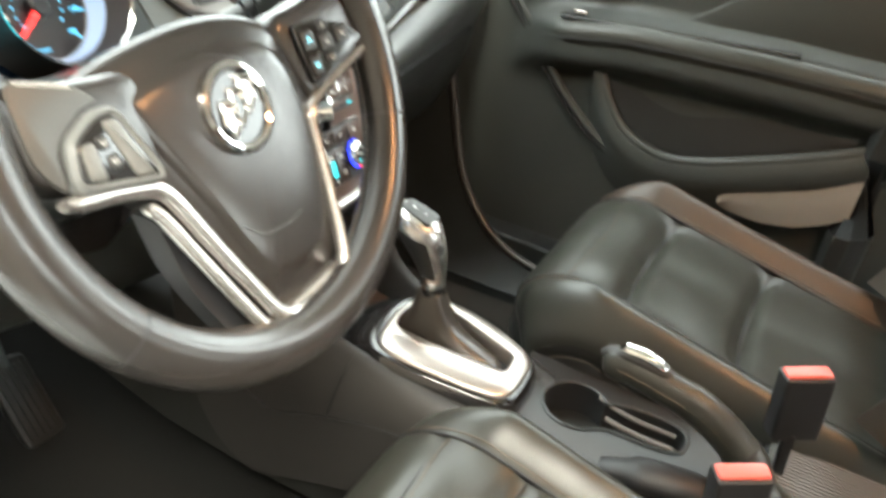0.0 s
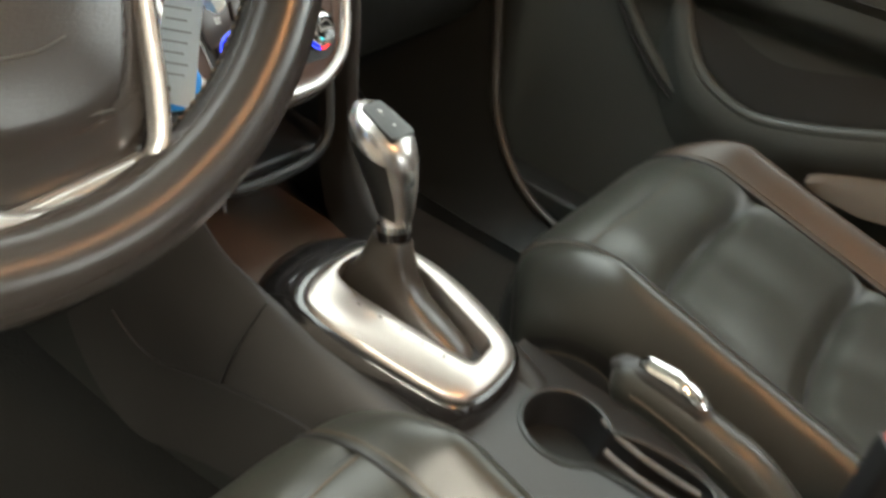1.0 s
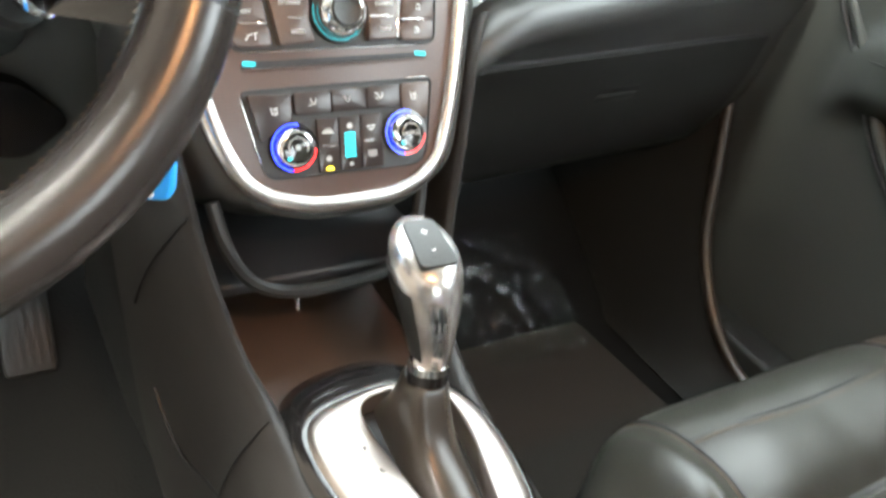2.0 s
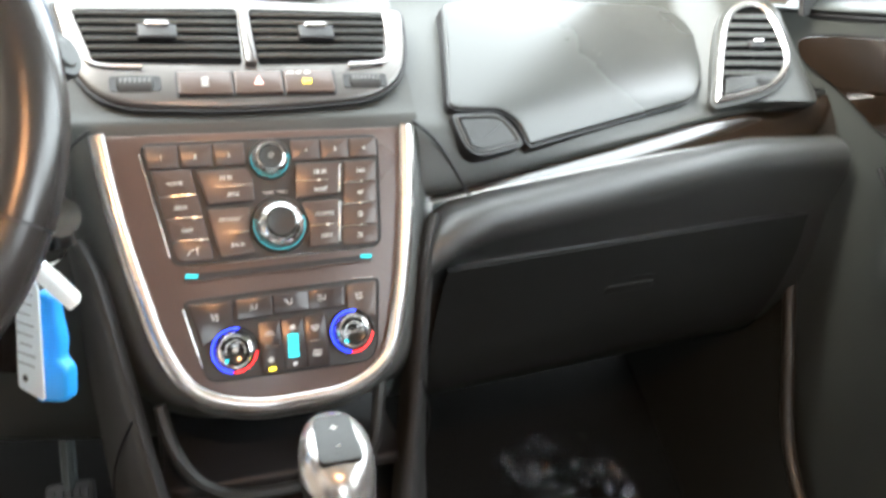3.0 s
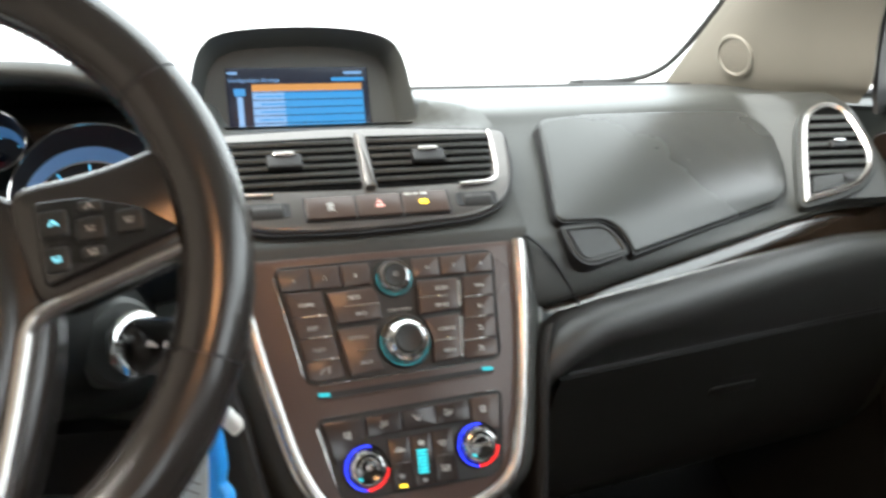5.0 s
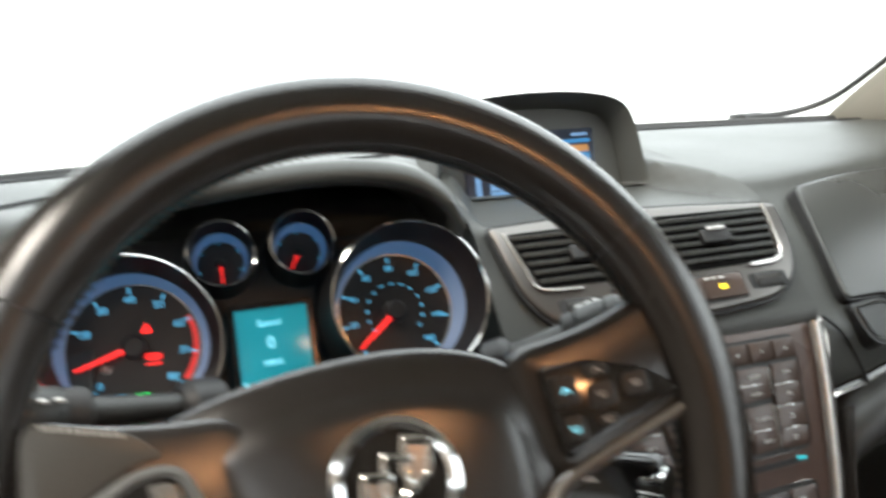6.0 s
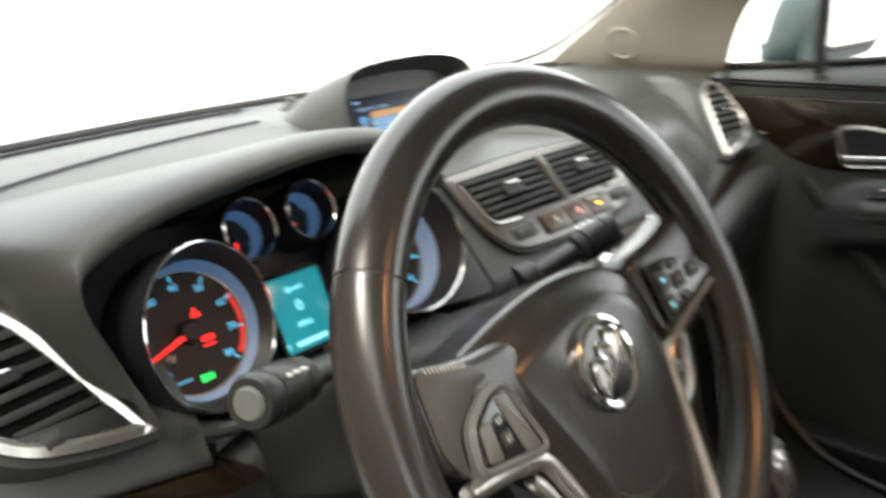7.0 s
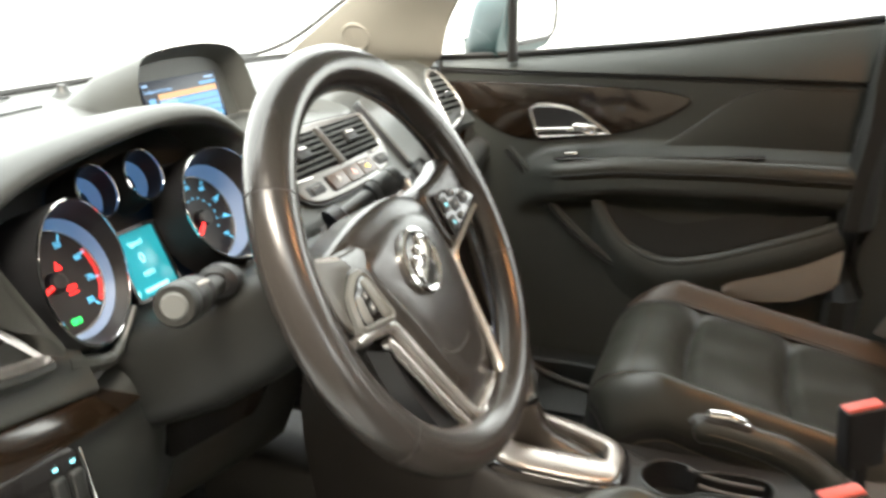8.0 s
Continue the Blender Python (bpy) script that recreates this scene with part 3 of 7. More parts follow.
# ---- round side vents with a bright frame ----
def side_vent(sx):
    m = pose(0.555, 0.305 if sx > 0 else 0.272, 1.005 if sx > 0 else 1.0, 0, 0, -9) @ pose(0, 0, 0, 90 - 42, 0, 0)
    m = Matrix.Diagonal((sx, 1, 1, 1)) @ m
    o = thing("side_vent", m.translation, "dark slatted air vent in a bright D-shaped frame", "air vent", "side vents")
    outline = rounded([(-0.056, -0.069), (-0.035, -0.002), (-0.014, 0.054), (0.016, 0.073), (0.043, 0.067), (0.052, 0.026), (0.052, -0.016), (0.026, -0.046), (-0.014, -0.060)], [0.005, 0.02, 0.03, 0.02, 0.02, 0.03, 0.025, 0.025, 0.02], 5)
    inner = shrink(outline, 0.0068 if sx > 0 else 0.0105)
    part("collar", slab(shrink(outline, -0.005), m, -0.05, 0.001, 0.001), SOFT, o)
    part("bright_frame", ring_plate(outline, inner, m, -0.004, 0.0085, roll=0.0028), SILVER, o, "satin bright vent frame")
    # flat black sheet stands for the shade behind the slats
    part("shade_sheet", slab(shrink(outline, 0.006), m, -0.004, 0.0020), VENTSHADE, o)
    for v in (-0.030, -0.017, -0.004, 0.009, 0.022, 0.035, 0.048):
        x0, x1 = span(inner, v)
        part("slat", box(at(m, (x0 + x1) / 2, v, 0.0058) @ pose(0, 0, 0, 24), (x1 - x0 - 0.001, 0.0052, 0.0010), 0.0004), SOFT, o)
    part("tab", box(at(m, 0.014, 0.010, 0.0105), (0.013, 0.004, 0.005), 0.0018), CHROME, o, "small bright vent tab")
    part("tab_block", box(at(m, 0.012, 0.007, 0.0078), (0.019, 0.010, 0.005), 0.002), DEEP, o)
    part("lower_plate", slab(rounded([(-0.043, -0.058), (0.024, -0.043), (0.040, -0.030), (-0.035, -0.036)], 0.003), m, 0.0, 0.0065, 0.001), HARD, o)
    part("thumbwheel", lathe([(0.0, 0.006), (0.008, 0.006), (0.009, 0.004), (0.009, -0.006)], at(m, 0.008, -0.042, 0.0005) @ pose(0, 0, 0, 0, 90), 14), RUBBER, o)
    return o


side_vent(1)
side_vent(-1)

# ---- centre vents and switch row ----
VP = face_frame(0, 0.255, 1.02, 43)
cv = thing("centre_vent_panel", (0, 0.255, 0.97), "satin grey panel with two slatted vents and a row of switches", "air vent")
outline = rounded([(-0.149, 0.040), (-0.136, -0.028), (-0.112, -0.060), (-0.01, -0.066), (0.104, -0.058), (0.134, -0.026), (0.140, 0.036), (-0.005, 0.046)], [0.006, 0.02, 0.03, 0.06, 0.03, 0.03, 0.01, 0.06], 5)
PANEL = material("satin_grey_panel", (0.17, 0.162, 0.155), 0.30, metal=0.75, grain=0.05, grain_size=0.001, vary=0.06)
part("panel", slab(outline, VP, -0.02, 0.004, 0.004), PANEL, cv)
part("panel_seam", slab(shrink(outline, -0.0025), VP, -0.02, 0.0), DEEP, cv)


def centre_vent(corners, name, edge):
    o = rounded(corners, 0.004, 3)
    # no hollow behind the slats: this black plate paints its shade
    part("shade_sheet", slab(o, VP, -0.01, 0.0046), VENTSHADE, cv)
    xs0, xs1 = (corners[0][0] + corners[1][0]) / 2, (corners[2][0] + corners[3][0]) / 2
    for k in range(6):
        v = -0.017 + k * 0.0085
        t = (v + 0.022) / 0.052
        a, b = mix(corners[1][0], corners[0][0], t) + 0.001, mix(corners[2][0], corners[3][0], t) - 0.001
        part("slat", box(at(VP, (a + b) / 2, v, 0.0065) @ pose(0, 0, 0, 28), (b - a, 0.0034, 0.0014), 0.0005), SOFT, cv)
    x = (xs0 + xs1) / 2 - 0.004
    part("tab", box(at(VP, x, 0.010, 0.0115), (0.019, 0.0045, 0.006), 0.002), SILVER, cv, "silver vent tab")
    part("tab_stem", box(at(VP, x, 0.004, 0.009), (0.030, 0.014, 0.006), 0.002), DEEP, cv)


centre_vent([(-0.135, 0.031), (-0.120, -0.022), (-0.008, -0.025), (-0.007, 0.033)], "left", -1)
centre_vent([(0.003, 0.033), (0.005, -0.025), (0.112, -0.024), (0.122, 0.031)], "right", 1)
part("vent_divider", slab(rounded([(-0.006, -0.026), (0.004, -0.026), (0.002, 0.034), (-0.006, 0.034)], 0.001), VP, 0.0, 0.010, 0.002), PANEL, cv)
for pts in ([(-0.138, 0.031), (-0.130, 0.0), (-0.122, -0.023), (-0.085, -0.027)], [(0.122, 0.033), (0.120, 0.0), (0.113, -0.023), (0.080, -0.027)]):
    part("bright_edge", tube([VP @ p.to_3d() + VP.to_3x3() @ V((0, 0, 0.006)) for p in [V((q.x, q.y)) for q in curve([(a, b, 0) for a, b in pts], 5)]], 0.0021 if pts[0][0] > 0 else 0.0013, 8), SILVER, cv, "bright vent edge")
# switch row
part("switch_recess", slab(rounded([(-0.061, -0.056), (0.066, -0.056), (0.067, -0.031), (-0.061, -0.031)], 0.003), VP, 0.0, 0.005), DEEP, cv)
for a, b in ((-0.0595, -0.018), (-0.0165, 0.022), (0.0235, 0.0645)):
    part("switch", slab(rounded([(a, -0.0545), (b, -0.0545), (b, -0.0325), (a, -0.0325)], 0.002), VP, 0.002, 0.0078, 0.0012), BUTTON, cv)
tri_mark = [(-0.004, -0.003), (0.004, -0.003), (0.0, 0.005)]
PINK = glow("hazard_mark", (0.8, 0.35, 0.30), 0.25)
part("hazard_mark", ring_plate(tri_mark, [(x * 0.45, y * 0.45 + 0.0002) for x, y in tri_mark], at(VP, 0.003, -0.0435, 0.0079), 0, 0.0004), PINK, cv, "pale red hazard triangle")
strokes("traction_mark", [(-0.0022, 0.0030, 0.0022, 0.0030), (-0.0022, 0.0010, 0.0022, 0.0010), (-0.0022, 0.0010, -0.0022, 0.0030), (0.0022, 0.0010, 0.0022, 0.0030), (-0.0025, -0.004, -0.001, -0.0005), (0.0025, -0.004, 0.001, -0.0005), (0, -0.004, 0, -0.0005)], at(VP, -0.039, -0.0435, 0.008), MARK, cv, 0.0009)
for k, w in enumerate((0.0075, 0.005, 0.0065)):
    part("airbag_mark", box(at(VP, 0.0290 + k * 0.0072, -0.0355, 0.008), (w * 0.85, 0.0018, 0.0004)), MARK, cv)
part("airbag_lamp", box(at(VP, 0.042, -0.044, 0.008), (0.007, 0.004, 0.0006)), AMBER, cv, "lit amber airbag lamp")
for x0 in (-0.091, 0.0925):
    part("wheel_recess", slab(rounded([(x0 - 0.019, -0.049), (x0 + 0.019, -0.049), (x0 + 0.019, -0.035), (x0 - 0.019, -0.035)], 0.003), VP, 0.0, 0.0046), DEEP, cv)
    part("thumbwheel", lathe([(0.0, 0.014), (0.010, 0.014), (0.012, 0.012), (0.012, -0.012), (0.010, -0.014), (0.0, -0.014)], at(VP, x0, -0.042, -0.0050) @ pose(0, 0, 0, 0, 90), 18), RUBBER, cv)
    for k in range(7):
        part("rib", box(at(VP, x0 - 0.0105 + k * 0.0035, -0.0405, 0.0070), (0.0011, 0.0032, 0.0008)), PANEL, cv)

# ---- display pod on the dash top ----
pod = thing("display_pod", (-0.022, 0.46, 1.06), "black hooded display pod standing on the dashboard", "display")
SC = face_frame(-0.026, 0.452, 1.073, 15)
front = rounded([(-0.122, -0.030), (-0.108, 0.045), (-0.088, 0.068), (-0.02, 0.0745), (0.05, 0.0735), (0.097, 0.063), (0.110, 0.040), (0.118, -0.030)], [0.004, 0.02, 0.03, 0.08, 0.06, 0.03, 0.02, 0.004], 5)
inner = [(x * 0.90, y * 0.86) for x, y in front]
rows = []
for depth, sc_x, sc_y, drop in ((0.028, 1.0, 1.0, 0), (0.030, 1.02, 1.02, 0), (0.015, 1.03, 1.03, 0), (-0.05, 1.02, 0.98, 0.0), (-0.11, 0.95, 0.80, 0.002), (-0.16, 0.80, 0.55, 0.004), (-0.19, 0.6, 0.3, 0.006)):
    rows.append([SC @ V((x * sc_x, y * sc_y - drop, depth)) for x, y in front])
rows = [[SC @ V((x, y, -0.002)) for x, y in inner]] + rows
part("hood", loft(rows, True, False, True), SOFT, pod, "soft black hooded shell", 50)
scr = part("screen", slab(rounded([(-0.079, -0.033), (0.075, -0.033), (0.075, 0.040), (-0.079, 0.040)], 0.003), SC, -0.003, 0.001, 0.001), SCREENDARK, pod, "lit navigation screen with a settings list")
part("screen_list", box(at(SC, 0.024, -0.008, 0.0012), (0.088, 0.044, 0.0006)), SCREENBLUE, scr, "blue list rows")
part("screen_list", box(at(SC, -0.036, -0.008, 0.0013), (0.034, 0.044, 0.0006)), SCREENPALE, scr, "pale list rows")
part("screen_bar", box(at(SC, 0.007, 0.0175, 0.0016), (0.120, 0.0075, 0.0006)), SCREENORANGE, scr, "orange highlighted list row")
for k in range(5):
    part("row_line", box(at(SC, 0.007, 0.0125 - k * 0.0085, 0.0018), (0.120, 0.0008, 0.0005)), SCREENDARK, scr)
    part("row_text", box(at(SC, -0.034 + 0.002 * (k % 3), 0.0080 - k * 0.0085, 0.0018), (0.030 - 0.004 * (k % 2), 0.0016, 0.0005)), SCREENBLUE, scr)
part("scroll_bar", box(at(SC, -0.066, -0.010, 0.0012), (0.006, 0.036, 0.0005)), SCREENPALE, scr)
part("scroll_thumb", box(at(SC, -0.066, 0.013, 0.0014), (0.012, 0.008, 0.0005)), SCREENBLUE, scr)
text("Configuration Settings", at(SC, -0.050, 0.026, 0.0012), 0.006, SCREENPALE, scr)
part("clock_text", box(at(SC, 0.058, 0.033, 0.0012), (0.020, 0.003, 0.0004)), SCREENPALE, scr)
part("status_text", box(at(SC, -0.072, 0.034, 0.0012), (0.010, 0.003, 0.0004)), SCREENPALE, scr)
part("status_text", box(at(SC, 0.052, 0.026, 0.0012), (0.036, 0.004, 0.0004)), SCREENBLUE, scr)
# light sensor and vent button on the dash top
sens = thing("light_sensor", (-0.055, 0.641, 1.081), "small black sensor dome on the dash top", "sensor")
part("dome", lathe([(0.0, 0.016), (0.006, 0.015), (0.008, 0.010), (0.010, 0.006), (0.018, 0.0), (0.019, -0.004)], pose(-0.055, 0.641, 1.081), 20), HARD, sens)
sens = thing("dash_sensor", (0.454, 0.690, 1.082), "small black sensor block at the foot of the windscreen", "sensor")
part("housing", bar((0.425, 0.705, 1.086), (0.478, 0.70, 1.088), 0.016, 0.012, 0.004), HARD, sens)

# seams where the centre shoulders meet the dash
for sx in (1, -1):
    ps = curve([(sx * 0.126, 0.193, 0.962), (sx * 0.146, 0.190, 0.945), (sx * 0.164, 0.188, 0.918), (sx * 0.178, 0.188, 0.893)], 5)
    part("shoulder_seam", tube(ps, 0.0016, 6), DEEP, dash)
# ---- instrument cluster ----
cl = thing("instrument_cluster", (-0.33, 0.29, 0.93), "hooded instrument cluster with two large and two small lit dials", "instrument cluster")
DF = face_frame(-0.33, 0.290, 0.985, 25)
back = rounded([(-0.175, -0.075), (0.175, -0.075), (0.168, 0.085), (-0.185, 0.085)], 0.03, 5)
part("panel", slab(back, DF, -0.03, -0.012), DEEP, cl)
# hood: a lip over the dials, running back into the dash top
HF = face_frame(-0.33, 0.250, 1.06, 25)
lip = [HF @ q for q in curve([(-0.172, -0.100, 0), (-0.182, -0.060, 0), (-0.190, -0.020, 0), (-0.186, 0.004, 0), (-0.166, 0.017, 0), (-0.115, 0.032, 0), (-0.03, 0.044, 0), (0.05, 0.049, 0), (0.110, 0.041, 0), (0.140, 0.020, 0), (0.150, -0.002, 0)], 4)]
rows = []
for back_by, rise, wide in ((0.075, -0.012, 0.96), (0.02, -0.008, 0.985), (0.004, -0.005, 1.0), (-0.001, 0.0, 1.0), (0.0, 0.006, 1.005), (0.008, 0.012, 1.01)):
    rows.append([V((-0.34 + (q.x + 0.34) * wide, q.y + back_by, q.z + rise)) for q in lip])
for back_by in (0.03, 0.06, 0.10, 0.14, 0.18, 0.22, 0.26):
    f = back_by / 0.26
    f = f * f * (3 - 2 * f)
    rows.append([V((-0.34 + (q.x + 0.34) * (1.02 + (0.30 if q.x < -0.34 else 0.12) * min(1, back_by / 0.14)), q.y + back_by, mix(q.z + 0.014, 1.072, f))) for q in lip])
part("hood", loft(rows), SOFT, cl, "soft black cluster hood", 60)


def dial(name, face, rf, rim, rr, lean, label, values, hand, size, start=225, sweep=270, small=False):
    """A dial face of radius rf at face, sunk in a tube whose rim (centre, radius rr) leans as the hood does."""
    m = at(DF, *face)
    o = part(name, slab(ellipse(rf * 1.01, rf * 1.01, 40), m, -0.004, 0.001), MATTE, cl, label)

    def hoop(f, grow=0.0, rise=0.0):
        c = [mix(a, b, f) for a, b in zip(face, rim)]
        r = mix(rf, rr, f) + grow
        return [DF @ V((c[0] + r * x, c[1] + r * y, c[2] + rise + f * r * (lean[0] * x + lean[1] * y))) for x, y in ellipse(1, 1, 56)]

    part("cone", loft([hoop(0.02), hoop(0.05), hoop(0.25), hoop(0.44)], True), CONE, o, "pale blue-lit dial wall")
    part("tube", loft([hoop(0.44), hoop(0.45, 0.0006), hoop(0.75, 0.0006), hoop(1.0, -0.0005, -0.001)], True), MATTE, o, "gloss black dial tube")
    part("bezel", loft([hoop(1.0, -0.0006, -0.002), hoop(1.0, -0.0004, 0.0002), hoop(1.0, 0.0003, 0.0009), hoop(1.0, 0.0011, 0.0004), hoop(1.0, 0.0014, -0.002)], True), CHROME, o, "thin bright bezel ring")
    part("dial_shell", loft([hoop(1.0, 0.0011, -0.0015), hoop(1.0, 0.0030, -0.016), hoop(0.0, rr - rf + 0.004)], True), DEEP, o)
    if not small:
        part("inner_ring", lathe([(rf * 0.995, 0.001), (rf, 0.0035), (rf + 0.0016, 0.0035), (rf + 0.002, 0.001)], m, 48), SILVER, o, "thin silver ring")
    n = len(values)
    for k, v in enumerate(values):
        a = radians(start - sweep * k / (n - 1))
        if v:
            text(v, at(m, rf * 0.77 * math.cos(a), rf * 0.77 * math.sin(a), 0.0012), size, DIALBLUE, o, "numeral")
        part("tick", box(at(m, rf * 0.92 * math.cos(a), rf * 0.92 * math.sin(a), 0.0015) @ pose(0, 0, 0, 0, 0, math.degrees(a)), (rf * 0.10, rf * 0.03, 0.0006)), DIALBLUE, o)
    a = radians(hand)
    c, sn = math.cos(a), math.sin(a)
    tip, tail, half = 0.92 * rf, -0.08 * rf, rf * 0.034
    part("needle", slab([(c * tail - sn * half * 1.4, sn * tail + c * half * 1.4), (c * tail + sn * half * 1.4, sn * tail - c * half * 1.4), (c * tip + sn * half * 0.5, sn * tip - c * half * 0.5), (c * tip - sn * half * 0.5, sn * tip + c * half * 0.5)], m, 0.006, 0.0078), REDGLOW, o, "lit red needle")
    part("needle_hub", lathe([(0.0, 0.009), (rf * 0.14, 0.009), (rf * 0.19, 0.007), (rf * 0.20, 0.001)], m, 20), MATTE, o)
    return o, m


REDLINE = glow("red_zone", (0.75, 0.04, 0.04), 0.12)
tach, tm = dial("tachometer", (-0.1030, 0.0010, 0.004), 0.0470, (-0.1002, -0.0013, 0.0455), 0.0610, (-0.333, 0.25), "tachometer with a lit red needle and warning lamps", ["0", "10", "20", "30", "40", "50", "60", "70", "80"], 197, 0.008)
bm = bmesh.new()
loft([[tm @ V((r * math.cos(a), r * math.sin(a), 0.0016)) for r in (0.0428, 0.0464)] for a in np.linspace(radians(-40), radians(25), 14)], bm=bm)
part("red_zone", bm, REDLINE, tach, "red zone arc")
strokes("warning_lamp", [(-0.003, -0.0025, 0.003, -0.0025), (-0.003, -0.0025, -0.001, 0.001), (0.003, -0.0025, 0.001, 0.001), (-0.001, 0.001, 0.001, 0.001), (0, 0.0025, 0.0001, 0.0035), (-0.0015, -0.001, 0.0015, -0.001)], at(tm, 0.010, 0.013, 0.0014), REDGLOW, tach, 0.0016)
strokes("warning_lamp", [(-0.003, 0.003, 0.003, 0.003), (-0.003, -0.0005, 0.003, -0.0005), (-0.003, 0.003, -0.003, -0.0005), (0.003, 0.003, 0.003, -0.0005), (0, 0.002, 0, 0.0005), (-0.005, 0.003, -0.005, 0), (0.005, 0.003, 0.005, 0), (-0.005, -0.004, -0.002, -0.004), (-0.001, -0.004, 0.001, -0.004), (0.002, -0.004, 0.005, -0.004)], at(tm, 0.013, -0.010, 0.0014), REDGLOW, tach, 0.0014)
strokes("service_mark", [(-0.003, 0.001, 0.0, 0.003), (-0.003, -0.002, -0.003, 0.001), (0.001, -0.002, 0.003, 0.002), (0.0, -0.003, 0.0025, -0.001), (-0.001, 0.0, 0.001, 0.001)], at(tm, -0.020, -0.014, 0.0014), MARK, tach, 0.0009)
strokes("lamp_sign", [(-0.005, 0.002, -0.001, 0.002), (-0.005, -0.002, -0.001, -0.002), (-0.001, 0.002, -0.001, -0.002), (0.001, 0.002, 0.001, -0.002), (0.003, 0.002, 0.005, 0.0015), (0.003, 0.0, 0.005, 0.0), (0.003, -0.002, 0.005, -0.0015), (-0.005, 0.0, -0.002, 0.0)], at(tm, 0.002, -0.037, 0.0014), GREENGLOW, tach, 0.0012)
text("x100 RPM", at(tm, -0.017, -0.034, 0.0012), 0.0034, DIALBLUE, tach)
speedo, sm = dial("speedometer", (0.1000, 0.0015, 0.003), 0.0470, (0.1060, 0.0060, 0.0445), 0.0615, (0.07, 0.03), "speedometer with blue numerals and a lit red needle at rest", ["", "20", "40", "60", "80", "100", "120", "140", "160"], 219, 0.0064)
for k in range(13):
    a = radians(215 - 250 * k / 12)
    part("inner_mark", box(at(sm, 0.0235 * math.cos(a), 0.0235 * math.sin(a), 0.0015) @ pose(0, 0, 0, 0, 0, math.degrees(a) + 90), (0.0028, 0.0012, 0.0005)), DIALBLUE, speedo)
text("MPH km/h", at(sm, -0.010, -0.036, 0.0012), 0.0036, DIALBLUE, speedo)
dial("fuel_gauge", (-0.0335, 0.060, -0.011), 0.0185, (-0.033, 0.062, 0.026), 0.0248, (-0.12, 0.1), "small fuel gauge with a lit red needle", ["", "", "", "", ""], 270, 0.004, 200, 220, True)
dial("temperature_gauge", (0.0295, 0.062, -0.011), 0.0185, (0.030, 0.064, 0.026), 0.0248, (-0.05, 0.1), "small temperature gauge with a lit red needle", ["", "", "", "", ""], 240, 0.004, 200, 220, True)
lcd = part("info_display", slab(rounded([(-0.029, -0.047), (0.027, -0.047), (0.028, 0.018), (-0.029, 0.018)], 0.002), DF, -0.001, 0.006, 0.001), LCD, cl, "teal backlit display showing the speed")
text("Speed", at(DF, -0.003, 0.006, 0.0062), 0.0075, LCDMARK, lcd)
text("0", at(DF, -0.003, -0.010, 0.0062), 0.014, LCDMARK, lcd)
text("MPH", at(DF, -0.003, -0.026, 0.0062), 0.0075, LCDMARK, lcd)
text("P", at(DF, -0.026, -0.041, 0.0062), 0.007, LCDMARK, lcd)
part("odometer_text", box(at(DF, -0.002, -0.041, 0.0063), (0.032, 0.004, 0.0005)), LCDMARK, lcd)
part("display_frame", ring_plate(rounded([(-0.033, -0.051), (0.031, -0.051), (0.032, 0.022), (-0.033, 0.022)], 0.004), rounded([(-0.029, -0.047), (0.027, -0.047), (0.028, 0.018), (-0.029, 0.018)], 0.002), DF, -0.001, 0.008), GLOSS, lcd)
# lower ledge below the dials
bm = loft([[DF @ V((x, -0.060 - 0.006 * math.cos(4 * x), 0.002)), DF @ V((x, -0.066, 0.02)), DF @ V((x, -0.072, 0.045)), DF @ V((x, -0.085, 0.055)), DF @ V((x, -0.095, 0.050))] for x in np.linspace(-0.07, 0.12, 12)], thick=0.003)
part("ledge", bm, COCOA, cl)

# ---- steering column, shrouds and stalks ----
col = thing("steering_column", (-0.302, 0.12, 0.85), "dark plastic steering column shroud below the cluster", "steering column")
rows = []
for y, w, zt, zb in ((0.062, 0.050, 1.005, 0.945), (0.075, 0.066, 1.012, 0.925), (0.11, 0.085, 1.005, 0.895), (0.16, 0.105, 0.978, 0.865), (0.22, 0.115, 0.945, 0.84), (0.30, 0.115, 0.93, 0.80)):
    o = rounded([(-w, zb), (w, zb), (w, zt), (-w, zt)], min(w, 0.04) * 0.9, 5)
    rows.append([(-0.302 + a, y, b) for a, b in o])
part("shroud", loft(rows, True, False, True), LOWER, col)


